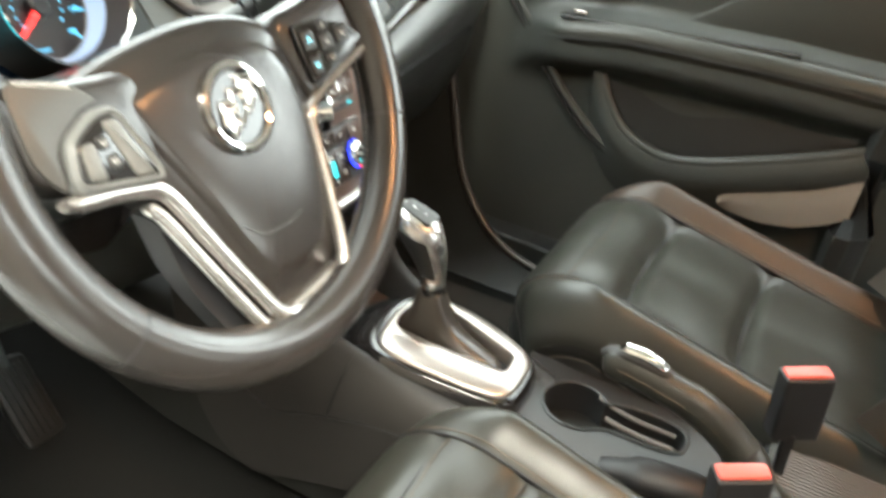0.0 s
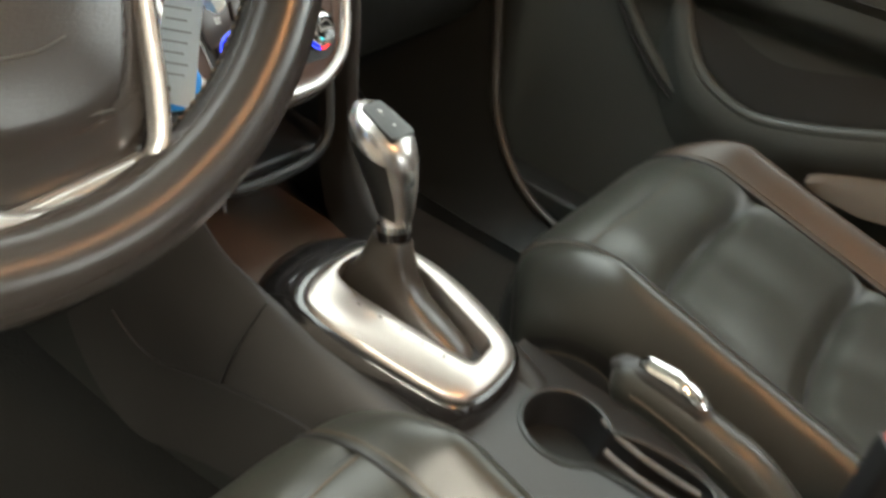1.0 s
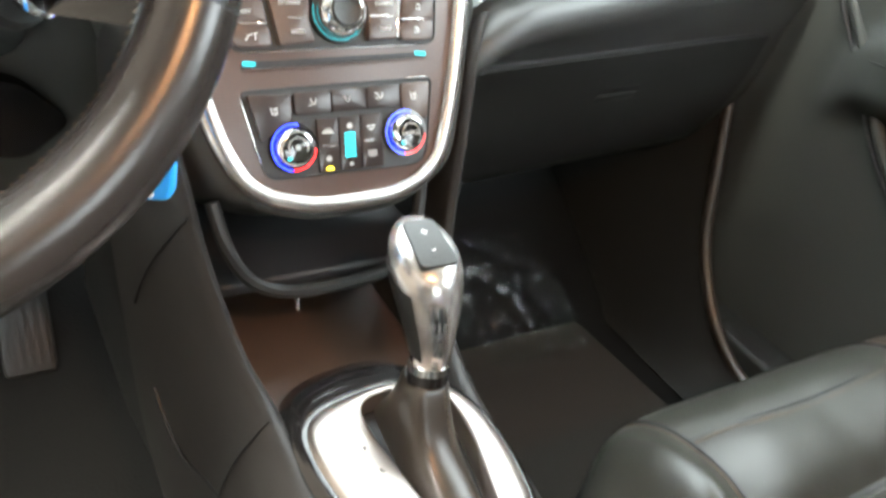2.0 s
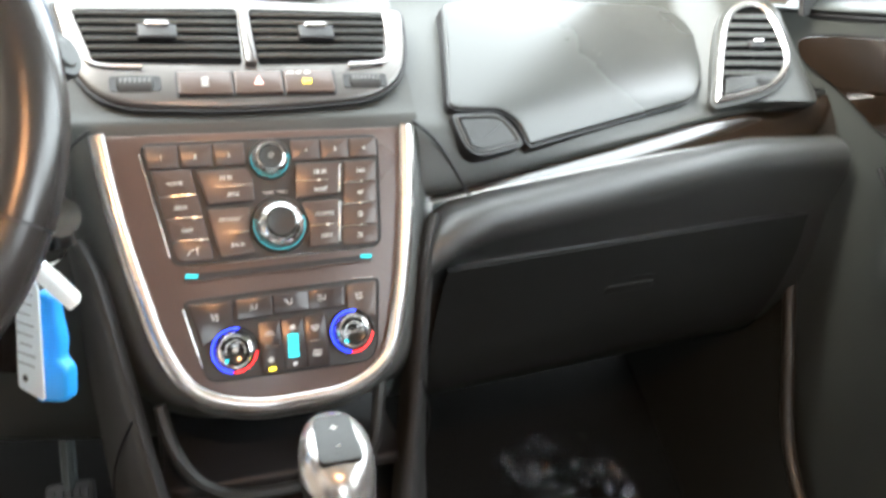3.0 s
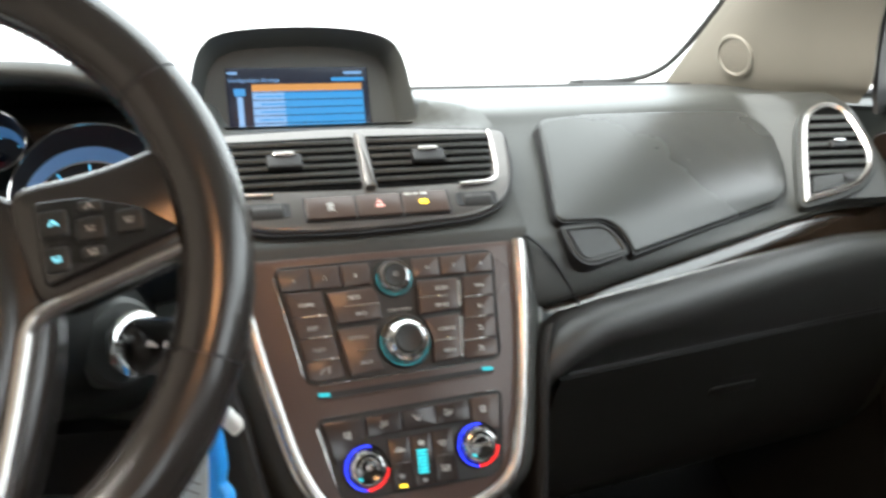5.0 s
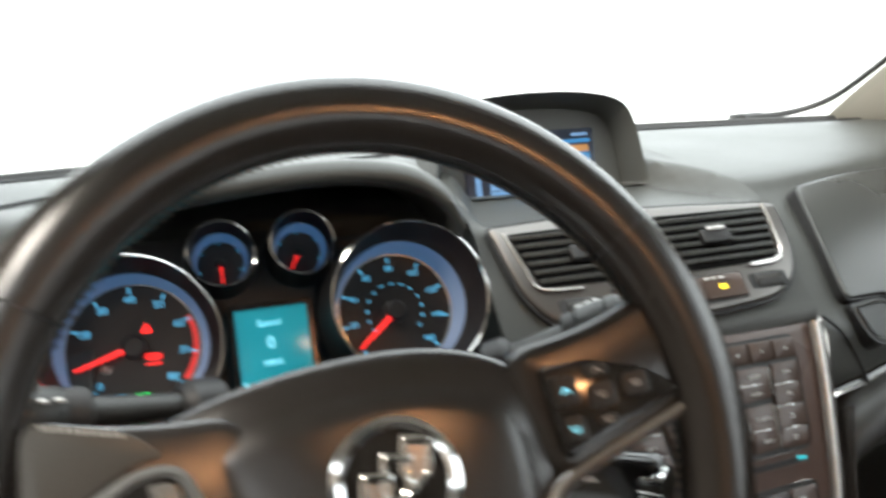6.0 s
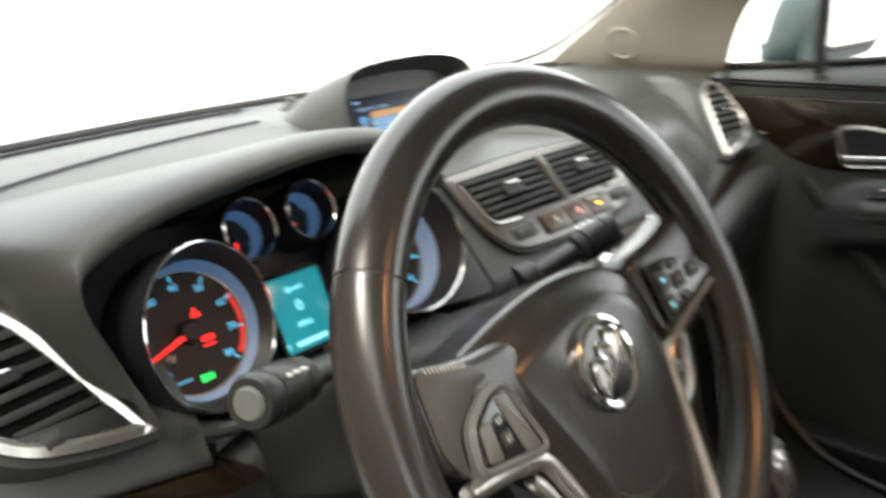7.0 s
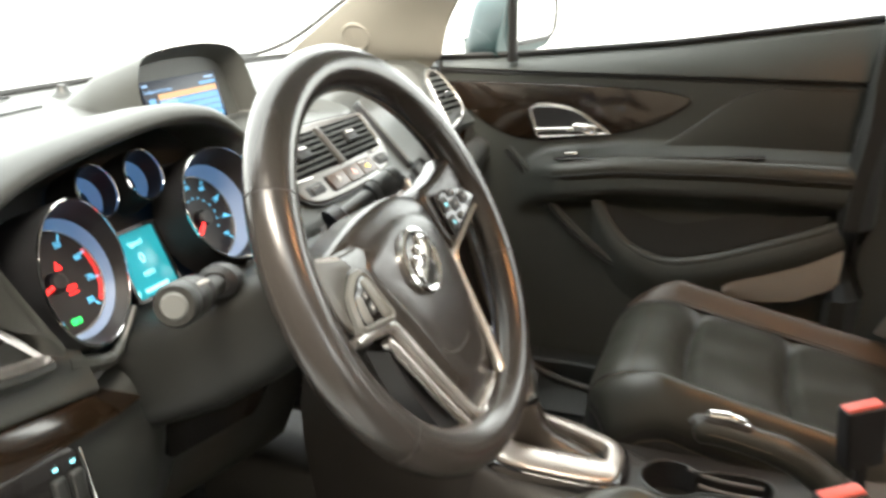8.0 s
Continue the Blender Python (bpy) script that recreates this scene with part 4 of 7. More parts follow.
def stalk(name, base, tip, label, knob, fat=1.0):
    b, t = V(base), V(tip)
    o = thing(name, b, label, "stalk", "column stalks")
    d = t - b
    part("gaiter", tube([b - d * 0.05, b + d * 0.10, b + d * 0.14], [fat * v for v in [0.019, 0.018, 0.012]], 16, flat=0.8), DEEP, o)
    part("arm", tube([b, b + d * 0.3, b + d * 0.55], [fat * v for v in [0.009, 0.010, 0.0115]], 14, flat=0.8), HARD, o)
    part("collar", tube([b + d * 0.55, b + d * 0.57, b + d * 0.64, b + d * 0.66], [fat * v for v in [0.0125, 0.0155, 0.0155, 0.0145]], 16, flat=0.95), RUBBER, o)
    part("knob", tube([b + d * 0.66, b + d * 0.68, b + d * 0.86, b + d * 0.88], [fat * v for v in [0.0145, 0.0162, 0.0166, 0.0155]], 18), HARD, o)
    part("end_ring", tube([b + d * 0.88, b + d * 0.90, b + d * 0.97, b + d], [fat * v for v in [0.0150, 0.0165, 0.0165, 0.0145]], 20), HARD, o)
    part("end_cap", tube([b + d * 0.99, b + d * 1.005, b + d * 1.02], [fat * v for v in [0.0100, 0.0100, 0.0085]], 20), knob, o, "flat grey end cap")
    side = d.normalized().cross(V((0, 0, 1))).normalized()
    nrm = side.cross(d.normalized())
    for k in range(3):
        c = b + d * (0.70 + 0.065 * k)
        part("switch_mark", bar(c - side * 0.004 - side * 0.010 + nrm * 0.0125, c + side * 0.004 - side * 0.010 + nrm * 0.0125, 0.004, 0.0012, 0, nrm), MARK, o)
    return o


GREYCAP = material("grey_end_cap", (0.13, 0.135, 0.13), 0.5)
stalk("indicator_stalk", (-0.385, 0.150, 0.992), (-0.498, 0.103, 1.021), "black indicator stalk with a ringed grey end knob", GREYCAP)
stalk("wiper_stalk", (-0.200, 0.140, 0.993), (-0.126, 0.100, 1.027), "black wiper stalk with ribbed collar and white marks", HARD, 0.92)

# ---- steering wheel ----
RM = face_frame(-0.310, 0.0035, 1.0103, 27)
WM = RM @ pose(0.008, 0, -0.014, 0, 0, 3.5)
sw = thing("steering_wheel", (-0.302, 0.016, 1.004), "dark leather steering wheel with satin spokes and bright emblem", "steering wheel")
R, r = 0.1725, 0.0188


def rim_arc(a0, a1, n, mat, grow=1.0):
    rows = []
    for k in range(n + 1):
        a = radians(mix(a0, a1, k / n))
        c, s = math.cos(a), math.sin(a)
        row = []
        for j in range(16):
            b = 2 * math.pi * j / 16
            rr, zz = R + r * grow * 1.05 * math.cos(b), r * grow * 0.98 * math.sin(b)
            row.append(RM @ V((rr * c, rr * s, zz)))
        rows.append(row)
    return loft(rows, True, False, True)


SEAMS = (33, 148, 217, 340)
for k, (a0, a1) in enumerate(((33, 148), (148, 217), (217, 340), (340, 393))):
    part("rim_section", rim_arc(a0 + 0.25, a1 - 0.25, 36, RIM), RIM, sw, "stitched dark leather rim")
for a in SEAMS:
    part("rim_seam", rim_arc(a - 0.3, a + 0.3, 1, DEEP, 0.97), DEEP, sw)
# stitches along the inner side of the rim
bm = bmesh.new()
for k in range(200):
    a = 360 * k / 200
    m = RM @ pose(0, 0, 0, 0, 0, a) @ pose(R - r * 1.02, 0, -0.004, 0, 0, 62)
    box(m, (0.0036, 0.0010, 0.0012), 0, bm)
tagged(part("stitching", bm, THREAD, sw), kind="stuff")
# hub: airbag cover
pad = rounded([(-0.106, 0.040), (-0.060, 0.051), (0.0, 0.054), (0.046, 0.046), (0.078, 0.027), (0.084, -0.030), (0.070, -0.092), (0.049, -0.146), (0.016, -0.154), (-0.036, -0.152), (-0.054, -0.115), (-0.077, -0.040), (-0.094, 0.002)],
              [0.010, 0.03, 0.05, 0.03, 0.022, 0.04, 0.05, 0.020, 0.02, 0.020, 0.05, 0.04, 0.03], 4)
rows = []
for f, z in ((0.985, -0.040), (0.995, -0.006), (1.0, -0.001), (0.985, 0.0030), (0.95, 0.0055), (0.89, 0.0076), (0.82, 0.0088), (0.785, 0.0104), (0.75, 0.0128), (0.68, 0.0140), (0.45, 0.0150), (0.2, 0.0152)):
    rows.append([WM @ V((-0.004 + (x + 0.004) * f, -0.045 + (y + 0.045) * f, z - 0.10 * max(0.0, -x - 0.070) * f)) for x, y in pad])
part("airbag_pad", loft(rows, True, False, True), RIM, sw, "smooth dark airbag cover", 50)
# greyer bead draws the highlight along the pad's lower crease
part("crease_glint", tube([WM @ V((q.x, q.y, 0.0146 - 0.5 * abs(q.x) ** 2)) for q in curve([(-0.040, -0.080, 0), (-0.026, -0.092, 0), (0.0, -0.096, 0), (0.016, -0.093, 0)], 6)], 0.0008, 6), SOFT, sw)
strokes("pad_mark", [(-0.005, 0.003, 0.002, 0.001), (-0.006, -0.002, 0.006, -0.003), (-0.002, 0.003, 0.001, -0.003)], at(WM, 0.020, -0.122, 0.0128), SOFT, sw, 0.0010)
# upper arms under the button pads
ROCKER = material("satin_rocker", (0.13, 0.13, 0.12), 0.32, grain=0.05, grain_size=0.001)
WRAP = material("grey_wheel_leather", (0.060, 0.057, 0.050), 0.36, grain=0.12, grain_size=0.0014, cell=True)
for sx in (1, -1):
    arm = rounded([(sx * 0.060, 0.038), (sx * 0.110, 0.041), (sx * 0.158, 0.056), (sx * 0.162, 0.004), (sx * 0.150, -0.010), (sx * 0.074, -0.034)], [0.02, 0.03, 0.02, 0.022, 0.022, 0.02], 5)
    arm = arm if sx > 0 else arm[::-1]
    WA = WM @ pose(0, 0, 0.001, 0, -sx * 7, 0)
    part("spoke", slab(arm, WA, -0.026, 0.000, 0.0075), RIM, sw, "dark upper spoke")
    pod_o = rounded([(sx * 0.078, 0.026), (sx * 0.104, 0.025), (sx * 0.132, 0.015), (sx * 0.150, 0.000), (sx * 0.081, -0.021)] if sx > 0 else [(-0.098, 0.018), (-0.112, 0.019), (-0.133, 0.010), (-0.139, -0.011), (-0.083, -0.025)], 0.006, 4)
    pod_o = pod_o if sx > 0 else pod_o[::-1]
    bp = part("button_pod", slab(pod_o, WA, -0.004, 0.005, 0.002), GLOSS, sw, "glossy switch pod")
    keys = ((0.0885, 0.012, 0.014, 0.015), (0.0885, -0.007, 0.012, 0.014), (0.1065, 0.0185, 0.013, 0.007), (0.1060, 0.0065, 0.015, 0.013), (0.1060, -0.0060, 0.012, 0.007), (0.1250, 0.0080, 0.015, 0.013)) if sx > 0 else ((0.1150, 0.0055, 0.009, 0.008), (0.1130, -0.0060, 0.010, 0.010))
    for bx, by, w, h in keys:
        part("button", slab(rounded([(sx * bx - w / 2, by - h / 2), (sx * bx + w / 2, by - h / 2), (sx * bx + w / 2, by + h / 2), (sx * bx - w / 2, by + h / 2)], 0.003), WA, 0.002, 0.0066 if sx > 0 else 0.0058, 0.0016), HARD, bp)
        strokes("button_mark", [(-0.002, -0.0012, 0.0, 0.0016), (0.0, 0.0016, 0.002, -0.0012)] if by > 0.01 else [(-0.0018, 0.0015, -0.0006, -0.0015), (0.0004, 0.0012, 0.0018, 0.0012), (0.0004, -0.0008, 0.0018, -0.0008)], at(WA, sx * bx, by, 0.0068 if sx > 0 else 0.0060), LCDMARK if abs(bx - 0.0885) < 0.001 else MARK, bp, 0.0008)
    if sx < 0:
        part("pod_frame", ring_plate(shrink(pod_o, -0.0050), shrink(pod_o, 0.001), WA, -0.004, 0.0060, roll=0.0024), GREYCAP, bp, "raised satin grey pod frame")
        for pts in ([(-0.1345, -0.0105), (-0.1225, -0.0145), (-0.1210, 0.0090), (-0.1310, 0.0085)], [(-0.1030, -0.0195), (-0.0880, -0.0230), (-0.0995, 0.0155), (-0.1105, 0.0165)]):
            part("rocker", slab(rounded(pts, 0.0035, 4), WA, 0.002, 0.0068, 0.0022), ROCKER, bp, "satin grey rocker key")
        wrap = rounded([(-0.1010, 0.0270), (-0.1130, 0.0400), (-0.1540, 0.0535), (-0.1580, 0.0060), (-0.1460, -0.0120), (-0.1425, 0.0120), (-0.1150, 0.0260)], [0.004, 0.008, 0.012, 0.012, 0.004, 0.010, 0.006], 4)
        part("leather_patch", slab(wrap, WA, -0.003, 0.0010, 0.0008), WRAP, sw, "grey leather patch with a stitched edge")
        bm = bmesh.new()
        for k in range(11):
            box(at(WA, -0.1170 - 0.0029 * k, 0.0395 + 0.00095 * k, 0.0011, 112), (0.0034, 0.0008, 0.0006), 0, bm)
        tagged(part("patch_stitching", bm, MARK, sw), kind="stuff")
# satin lower trims: a double ridge on one side, a slim one on the other, meeting in a broad foot
def ridge(points, half, high, name="spoke_trim"):
    ps = curve(points, 5)
    rows = []
    for i, p in enumerate(ps):
        d = (ps[min(i + 1, len(ps) - 1)] - ps[max(i - 1, 0)]).normalized()
        nrm = V((-d.y, d.x, 0))
        w = half * min(1.0, 0.55 + i / 4)
        rows.append([WM @ (p + nrm * w * math.cos(b) + V((0, 0, high * math.sin(b)))) for b in (2 * math.pi * j / 12 for j in range(12))])
    part(name, loft(rows, True, False, True), SILVER, sw, "satin silver spoke trim")


ridge([(-0.150, -0.0165, 0.017), (-0.118, -0.0225, 0.012), (-0.094, -0.0290, 0.008), (-0.083, -0.0345, 0.007), (-0.0765, -0.045, 0.007), (-0.066, -0.075, 0.008), (-0.050, -0.120, 0.010), (-0.038, -0.148, 0.012), (-0.018, -0.157, 0.012), (0.0, -0.158, 0.012)], 0.0062, 0.0062)
ridge([(-0.094, -0.040, 0.003), (-0.087, -0.052, 0.004), (-0.075, -0.088, 0.006), (-0.062, -0.128, 0.009), (-0.052, -0.152, 0.011), (-0.034, -0.164, 0.011), (0.0, -0.167, 0.011)], 0.0052, 0.0055)
ridge([(0.160, -0.0060, 0.018), (0.120, -0.0175, 0.012), (0.082, -0.0290, 0.008), (0.0705, -0.037, 0.007), (0.066, -0.052, 0.007), (0.058, -0.088, 0.009), (0.046, -0.132, 0.012), (0.036, -0.150, 0.013), (0.018, -0.157, 0.013), (0.0, -0.158, 0.012)], 0.0048, 0.0062)
foot_o = rounded([(-0.046, -0.150), (0.040, -0.146), (0.050, -0.152), (0.036, -0.170), (-0.040, -0.172)], 0.008, 4)
part("spoke_foot", slab(foot_o, WM, -0.004, 0.0125, 0.006), SILVER, sw, "broad satin foot of the spokes")
for sx, k in ((1, 0.0), (-1, 0.014)):
    ps = curve([(sx * 0.066, -0.048, -0.006), (sx * (0.056 + k * 0.6), -0.095, -0.006), (sx * (0.044 + k * 0.4), -0.146, -0.004)], 5)
    part("lower_spoke_edge", loft([[WM @ (q + V((sx * a, b, c))) for a, b, c in ((-0.016, -0.004, 0), (0.008 + k, -0.004, 0.004), (0.008 + k, 0.004, -0.016), (-0.016, 0.004, -0.016))] for q in ps], True, False, True), DEEP, sw)
# emblem: bright ring with three plain shields, no lettering
EM = at(WM, -0.0055, -0.0095, 0.0165)
em = part("emblem", lathe([(0.024, 0.0), (0.0245, 0.0025), (0.0275, 0.0035), (0.0305, 0.0025), (0.031, -0.004)], EM, 40), CHROME, sw, "bright round emblem with three plain shields")
part("emblem_back", slab(ellipse(0.0245, 0.0245, 32), EM, -0.006, 0.0004), GLOSS, em)
for k in (-1, 0, 1):
    sh = rounded([(-0.0075, 0.0125), (0.0075, 0.0125), (0.0075, -0.005), (0.0, -0.0150), (-0.0075, -0.005)], 0.0012, 2)
    part("shield", ring_plate(sh, [(x * 0.58, y * 0.62) for x, y in sh], at(EM, k * 0.0108, 0.001 + k * 0.0062, 0.0002, -14), 0.0, 0.0036, roll=0.0014), CHROME, em)
    part("shield_field", slab([(x * 0.58, y * 0.62) for x, y in sh], at(EM, k * 0.0108, 0.001 + k * 0.0062, 0.0002, -14), 0.0, 0.0018), SILVER if k else GLOSS, em)

# ---- lower driver side: knee panel, light switch ----
knee = thing("knee_panel", (-0.45, 0.22, 0.60), "dark plastic knee panel below the steering column", "dash panel")
rows = []
for x in np.linspace(-0.68, -0.10, 16):
    d = shift(x) if x < -0.46 else shift(-0.46)
    l = trim_low(x) if x < -0.44 else table([(-0.44, 0.900), (-0.40, 0.90), (-0.30, 0.87), (-0.12, 0.87)], x)
    y = 0.197 + 0.82 * d if x < -0.40 else table([(-0.40, 0.235), (-0.30, 0.29), (-0.12, 0.24)], x)
    rows.append(curve([(x, y + 0.02, l + 0.012), (x, y, l), (x, y - 0.008, l - 0.03), (x, y - 0.002, 0.80), (x, y + 0.03, 0.70), (x, y + 0.08, 0.62), (x, 0.5, 0.60)], 3))
part("panel", loft(rows, thick=0.004), SOFT, knee)
RC = face_frame(-0.26, 0.252, 0.79, -12)
# solid slab, not a hollow: its black stands for the recess's shade
part("recess", slab(rounded([(-0.10, -0.020), (0.06, -0.055), (0.095, -0.02), (0.06, 0.018), (-0.11, 0.030)], 0.012), RC, -0.05, 0.0), GLOSS, knee, "dark slab drawn for the shaded recess under the column")
ls = thing("light_switch", (-0.542, 0.25, 0.86), "black headlamp switch panel with a ringed rotary knob", "switch")
LM = face_frame(-0.542, 0.222, 0.853, 6, -10)
part("plate", slab(rounded([(-0.055, -0.032), (0.045, -0.030), (0.040, 0.034), (-0.050, 0.034)], 0.010, 4), LM, -0.02, 0.006, 0.003), GLOSS, ls)
part("knob", lathe([(0.0, 0.020), (0.012, 0.020), (0.015, 0.017), (0.016, 0.006)], at(LM, -0.017, -0.010), 24), HARD, ls)
part("knob_ring", lathe([(0.016, 0.006), (0.017, 0.013), (0.022, 0.012), (0.024, 0.005)], at(LM, -0.017, -0.010), 28), CHROME, ls, "bright ring round the knob")
for k in range(2):
    part("roller", slab(rounded([(0.012 + k * 0.015, -0.018), (0.024 + k * 0.015, -0.018), (0.024 + k * 0.015, 0.016), (0.012 + k * 0.015, 0.016)], 0.004), LM, 0.0, 0.011, 0.003), HARD, ls)
    part("roller_mark", box(at(LM, 0.018 + k * 0.015, 0.0235, 0.0068), (0.004, 0.0025, 0.0006)), LCDMARK, ls)

part("plate_edge", bar(LM @ V((0.0465, -0.026, 0.005)), LM @ V((0.0425, 0.030, 0.005)), 0.0016, 0.0016, 0.0004), CHROME, ls)
# grey trim running from the side vent under the dials
ps = curve([(-0.475, 0.243, 0.938), (-0.452, 0.240, 0.930), (-0.432, 0.238, 0.925), (-0.412, 0.240, 0.934), (-0.390, 0.244, 0.956)], 6)
part("dial_trim", tube(ps, [0.010] * 8 + [0.008] * 5 + [0.006] * 4 + [0.004] * (len(ps) - 17), 10, flat=0.9), SOFT, cl, "grey trim under the dials")
# ---- centre stack ----
FANGLOW = glow("bright_teal_backlight", (0.03, 0.55, 0.62), 0.30)
CS = face_frame(0, 0.197, 0.954, 25)
cs = thing("centre_stack", (0, 0.13, 0.75), "brown centre stack with radio buttons, knobs and a silver U-shaped frame", "centre stack")
u_line = curve([(-0.121, 0.003, 0), (-0.113, -0.055, 0), (-0.100, -0.115, 0), (-0.086, -0.165, 0), (-0.066, -0.196, 0), (-0.030, -0.210, 0), (0.010, -0.212, 0), (0.050, -0.208, 0), (0.082, -0.188, 0), (0.096, -0.150, 0), (0.106, -0.105, 0), (0.114, -0.055, 0), (0.120, 0.003, 0)], 6)
plate = [(q.x, q.y) for q in u_line]
part("face", slab(plate, CS, -0.03, 0.0, 0.002), COCOA, cs, "satin cocoa-brown face")
rows = []
for i, p in enumerate(u_line):
    d = (u_line[min(i + 1, len(u_line) - 1)] - u_line[max(i - 1, 0)]).normalized()
    nrm = V((d.y, -d.x, 0))
    rows.append([CS @ (p + nrm * a + V((0, 0, b))) for a, b in ((-0.006, 0.0), (-0.0055, 0.0045), (-0.003, 0.0065), (0.003, 0.0062), (0.0068, 0.0025), (0.0078, -0.004), (0.005, -0.008))])
part("silver_frame", loft(rows, True, False, True), SILVER, cs, "satin silver U-shaped frame", 50)
# outer shoulder between the frame and the dash
for sx in (1, -1):
    half = [q for q in u_line if q.x * sx > -0.001]
    half = half if sx > 0 else half[::-1]
    half = half[::-1] if half[0].y < half[-1].y else half
    rows = []
    for i, p in enumerate(half):
        t = i / (len(half) - 1)
        w = mix(0.040, 0.030, t)
        side = V((sx, -0.35 * t, 0))
        rows.append([CS @ (p + V((0, 0, -0.004))), CS @ (p + side * 0.012 + V((0, 0, -0.004))), CS @ (p + side * w * 0.6 + V((0, 0, -0.014))), CS @ (p + side * w + V((0, 0, -0.045))), CS @ (p + side * w + V((0, 0, -0.12)))])
    part("shoulder", loft(rows, thick=0.003), SOFT, cs, "soft black shoulder of the stack", 60)
part("chin", slab([(x * 1.06, y * 1.04 - 0.004) for x, y in plate], CS, -0.05, -0.006, 0.004), SOFT, cs)
# radio panel
radio = rounded([(-0.0745, -0.0990), (0.0870, -0.0965), (0.0945, -0.0045), (-0.0915, -0.0050)], 0.008, 4)
part("radio_recess", slab(radio, CS, -0.002, 0.0006), HARD, cs)
part("radio_edge", ring_plate(shrink(radio, -0.0013), radio, CS, -0.002, 0.0014, roll=0.0005), DEEP, cs)
for x0, y0, x1, y1 in ((-0.0925, -0.012, -0.0772, -0.092), (-0.066, -0.1003, 0.078, -0.0980)):
    part("bright_lip", bar(CS @ V((x0, y0, 0.0012)), CS @ V((x1, y1, 0.0012)), 0.0010, 0.0008, 0.0002), SILVER, cs)


def key_cap(pts, z=0.0042, r=0.0015, name="button", gap=0.0005, mat=BUTTON):
    return part(name, slab(shrink(rounded(pts, r, 3), gap), CS, 0.0, z, 0.0009), mat, cs)


def line(x0, x1, y, z=0.0045, dot=True):
    part("light_line", box(at(CS, (x0 + x1) / 2, y, z), (x1 - x0, 0.0005, 0.0006)), SILVER, cs)
    if dot:
        part("light_dot", box(at(CS, mix(x0, x1, 0.72), y, z), (0.0020, 0.0017, 0.0009), 0.0003), CHROME, cs)


def word(s, x, y, size, b=None, z=0.0044):
    text(s, at(CS, x, y, z), size, MARK, cs)


# presets 1 to 6
for k in range(3):
    x = -0.0895 + k * 0.0250
    key_cap([(x + 0.0016, -0.0250), (x + 0.0250, -0.0250), (x + 0.0250, -0.0065), (x, -0.0065)])
    word(str(k + 1), x + 0.0125, -0.0165, 0.0048)
    x = 0.0212 + k * 0.0240
    key_cap([(x, -0.0235), (x + 0.0236, -0.0235), (x + 0.0240, -0.0060), (x, -0.0060)])
    word(str(k + 4), x + 0.0125, -0.0150, 0.0048)


def left_edge(y):
    return -0.0885 + (-y - 0.0065) * 0.175


def left_inner(y):
    return -0.0565 + (-y - 0.026) * 0.167


# outer left column
for k, s in enumerate(("HOME", "DEST", "NAV", "")):
    y0, y1 = (-0.0260, -0.0460, -0.0635, -0.0812)[k], (-0.0460, -0.0635, -0.0812, -0.0975)[k]
    key_cap([(left_edge(y1), y1), (left_inner(y1), y1), (left_inner(y0), y0), (left_edge(y0), y0)], r=0.006 if k == 3 else 0.0012, gap=0.0002)
    cx, cy = mix(left_edge(y1), left_inner(y1), 0.45), (y0 + y1) / 2 - 0.001
    if s:
        word(s, cx, cy, 0.0042)
        line(left_inner(y1) - 0.0205, left_inner(y1) - 0.0008, y1)
    else:
        strokes("phone_mark", [(-0.004, -0.002, -0.002, 0.001), (-0.002, 0.001, 0.001, 0.002), (0.002, 0.002, 0.0045, 0.003), (0.003, -0.002, 0.003, 0.002)], at(CS, cx, cy, 0.0044), MARK, cs)
# inner left pairs
key_cap([(-0.0460, -0.0555), (-0.0100, -0.0540), (-0.0105, -0.0330), (-0.0145, -0.0275), (-0.0530, -0.0285)], 0.0068, 0.0025)
key_cap([(-0.0405, -0.0975), (-0.0130, -0.0950), (-0.0170, -0.0800), (-0.0150, -0.0580), (-0.0475, -0.0585)], 0.0062, 0.0025)
strokes("seek_mark", [(-0.004, 0.0015, -0.004, -0.0015), (-0.003, 0, -0.001, 0.0015), (-0.003, 0, -0.001, -0.0015), (-0.001, 0.0015, -0.001, -0.0015), (0.004, 0.0015, 0.004, -0.0015), (0.003, 0, 0.001, 0.0015), (0.003, 0, 0.001, -0.0015)], at(CS, -0.0310, -0.0345, 0.0070), MARK, cs)
word("SRCE", -0.0265, -0.0482, 0.0040, z=0.0070)
line(-0.0400, -0.0110, -0.0412, 0.0071, False)
word("RPT/NAV", -0.0310, -0.0675, 0.0040, z=0.0064)
word("BACK", -0.0265, -0.0875, 0.0040, z=0.0064)
line(-0.0330, -0.0180, -0.0777, 0.0065, False)
# inner right pairs
key_cap([(0.0215, -0.0548), (0.0572, -0.0528), (0.0600, -0.0262), (0.0235, -0.0258), (0.0230, -0.0330)], 0.0062, 0.0025)
key_cap([(0.0275, -0.0950), (0.0530, -0.0935), (0.0570, -0.0565), (0.0245, -0.0572), (0.0300, -0.0750)], 0.0062, 0.0025)
strokes("seek_mark", [(-0.0045, 0.0015, -0.0045, -0.0015), (-0.003, 0.0015, -0.001, -0.0015), (-0.003, -0.0015, -0.001, 0.0015), (0.001, 0.0015, 0.003, 0), (0.001, -0.0015, 0.003, 0), (0.0045, 0.0015, 0.0045, -0.0015)], at(CS, 0.0430, -0.0335, 0.0064), MARK, cs)
word("BAND", 0.0420, -0.0480, 0.0040, z=0.0064)
word("CONFIG", 0.0430, -0.0680, 0.0040, z=0.0064)
word("INFO", 0.0430, -0.0860, 0.0040, z=0.0064)
line(0.0220, 0.0490, -0.0402, 0.0065)
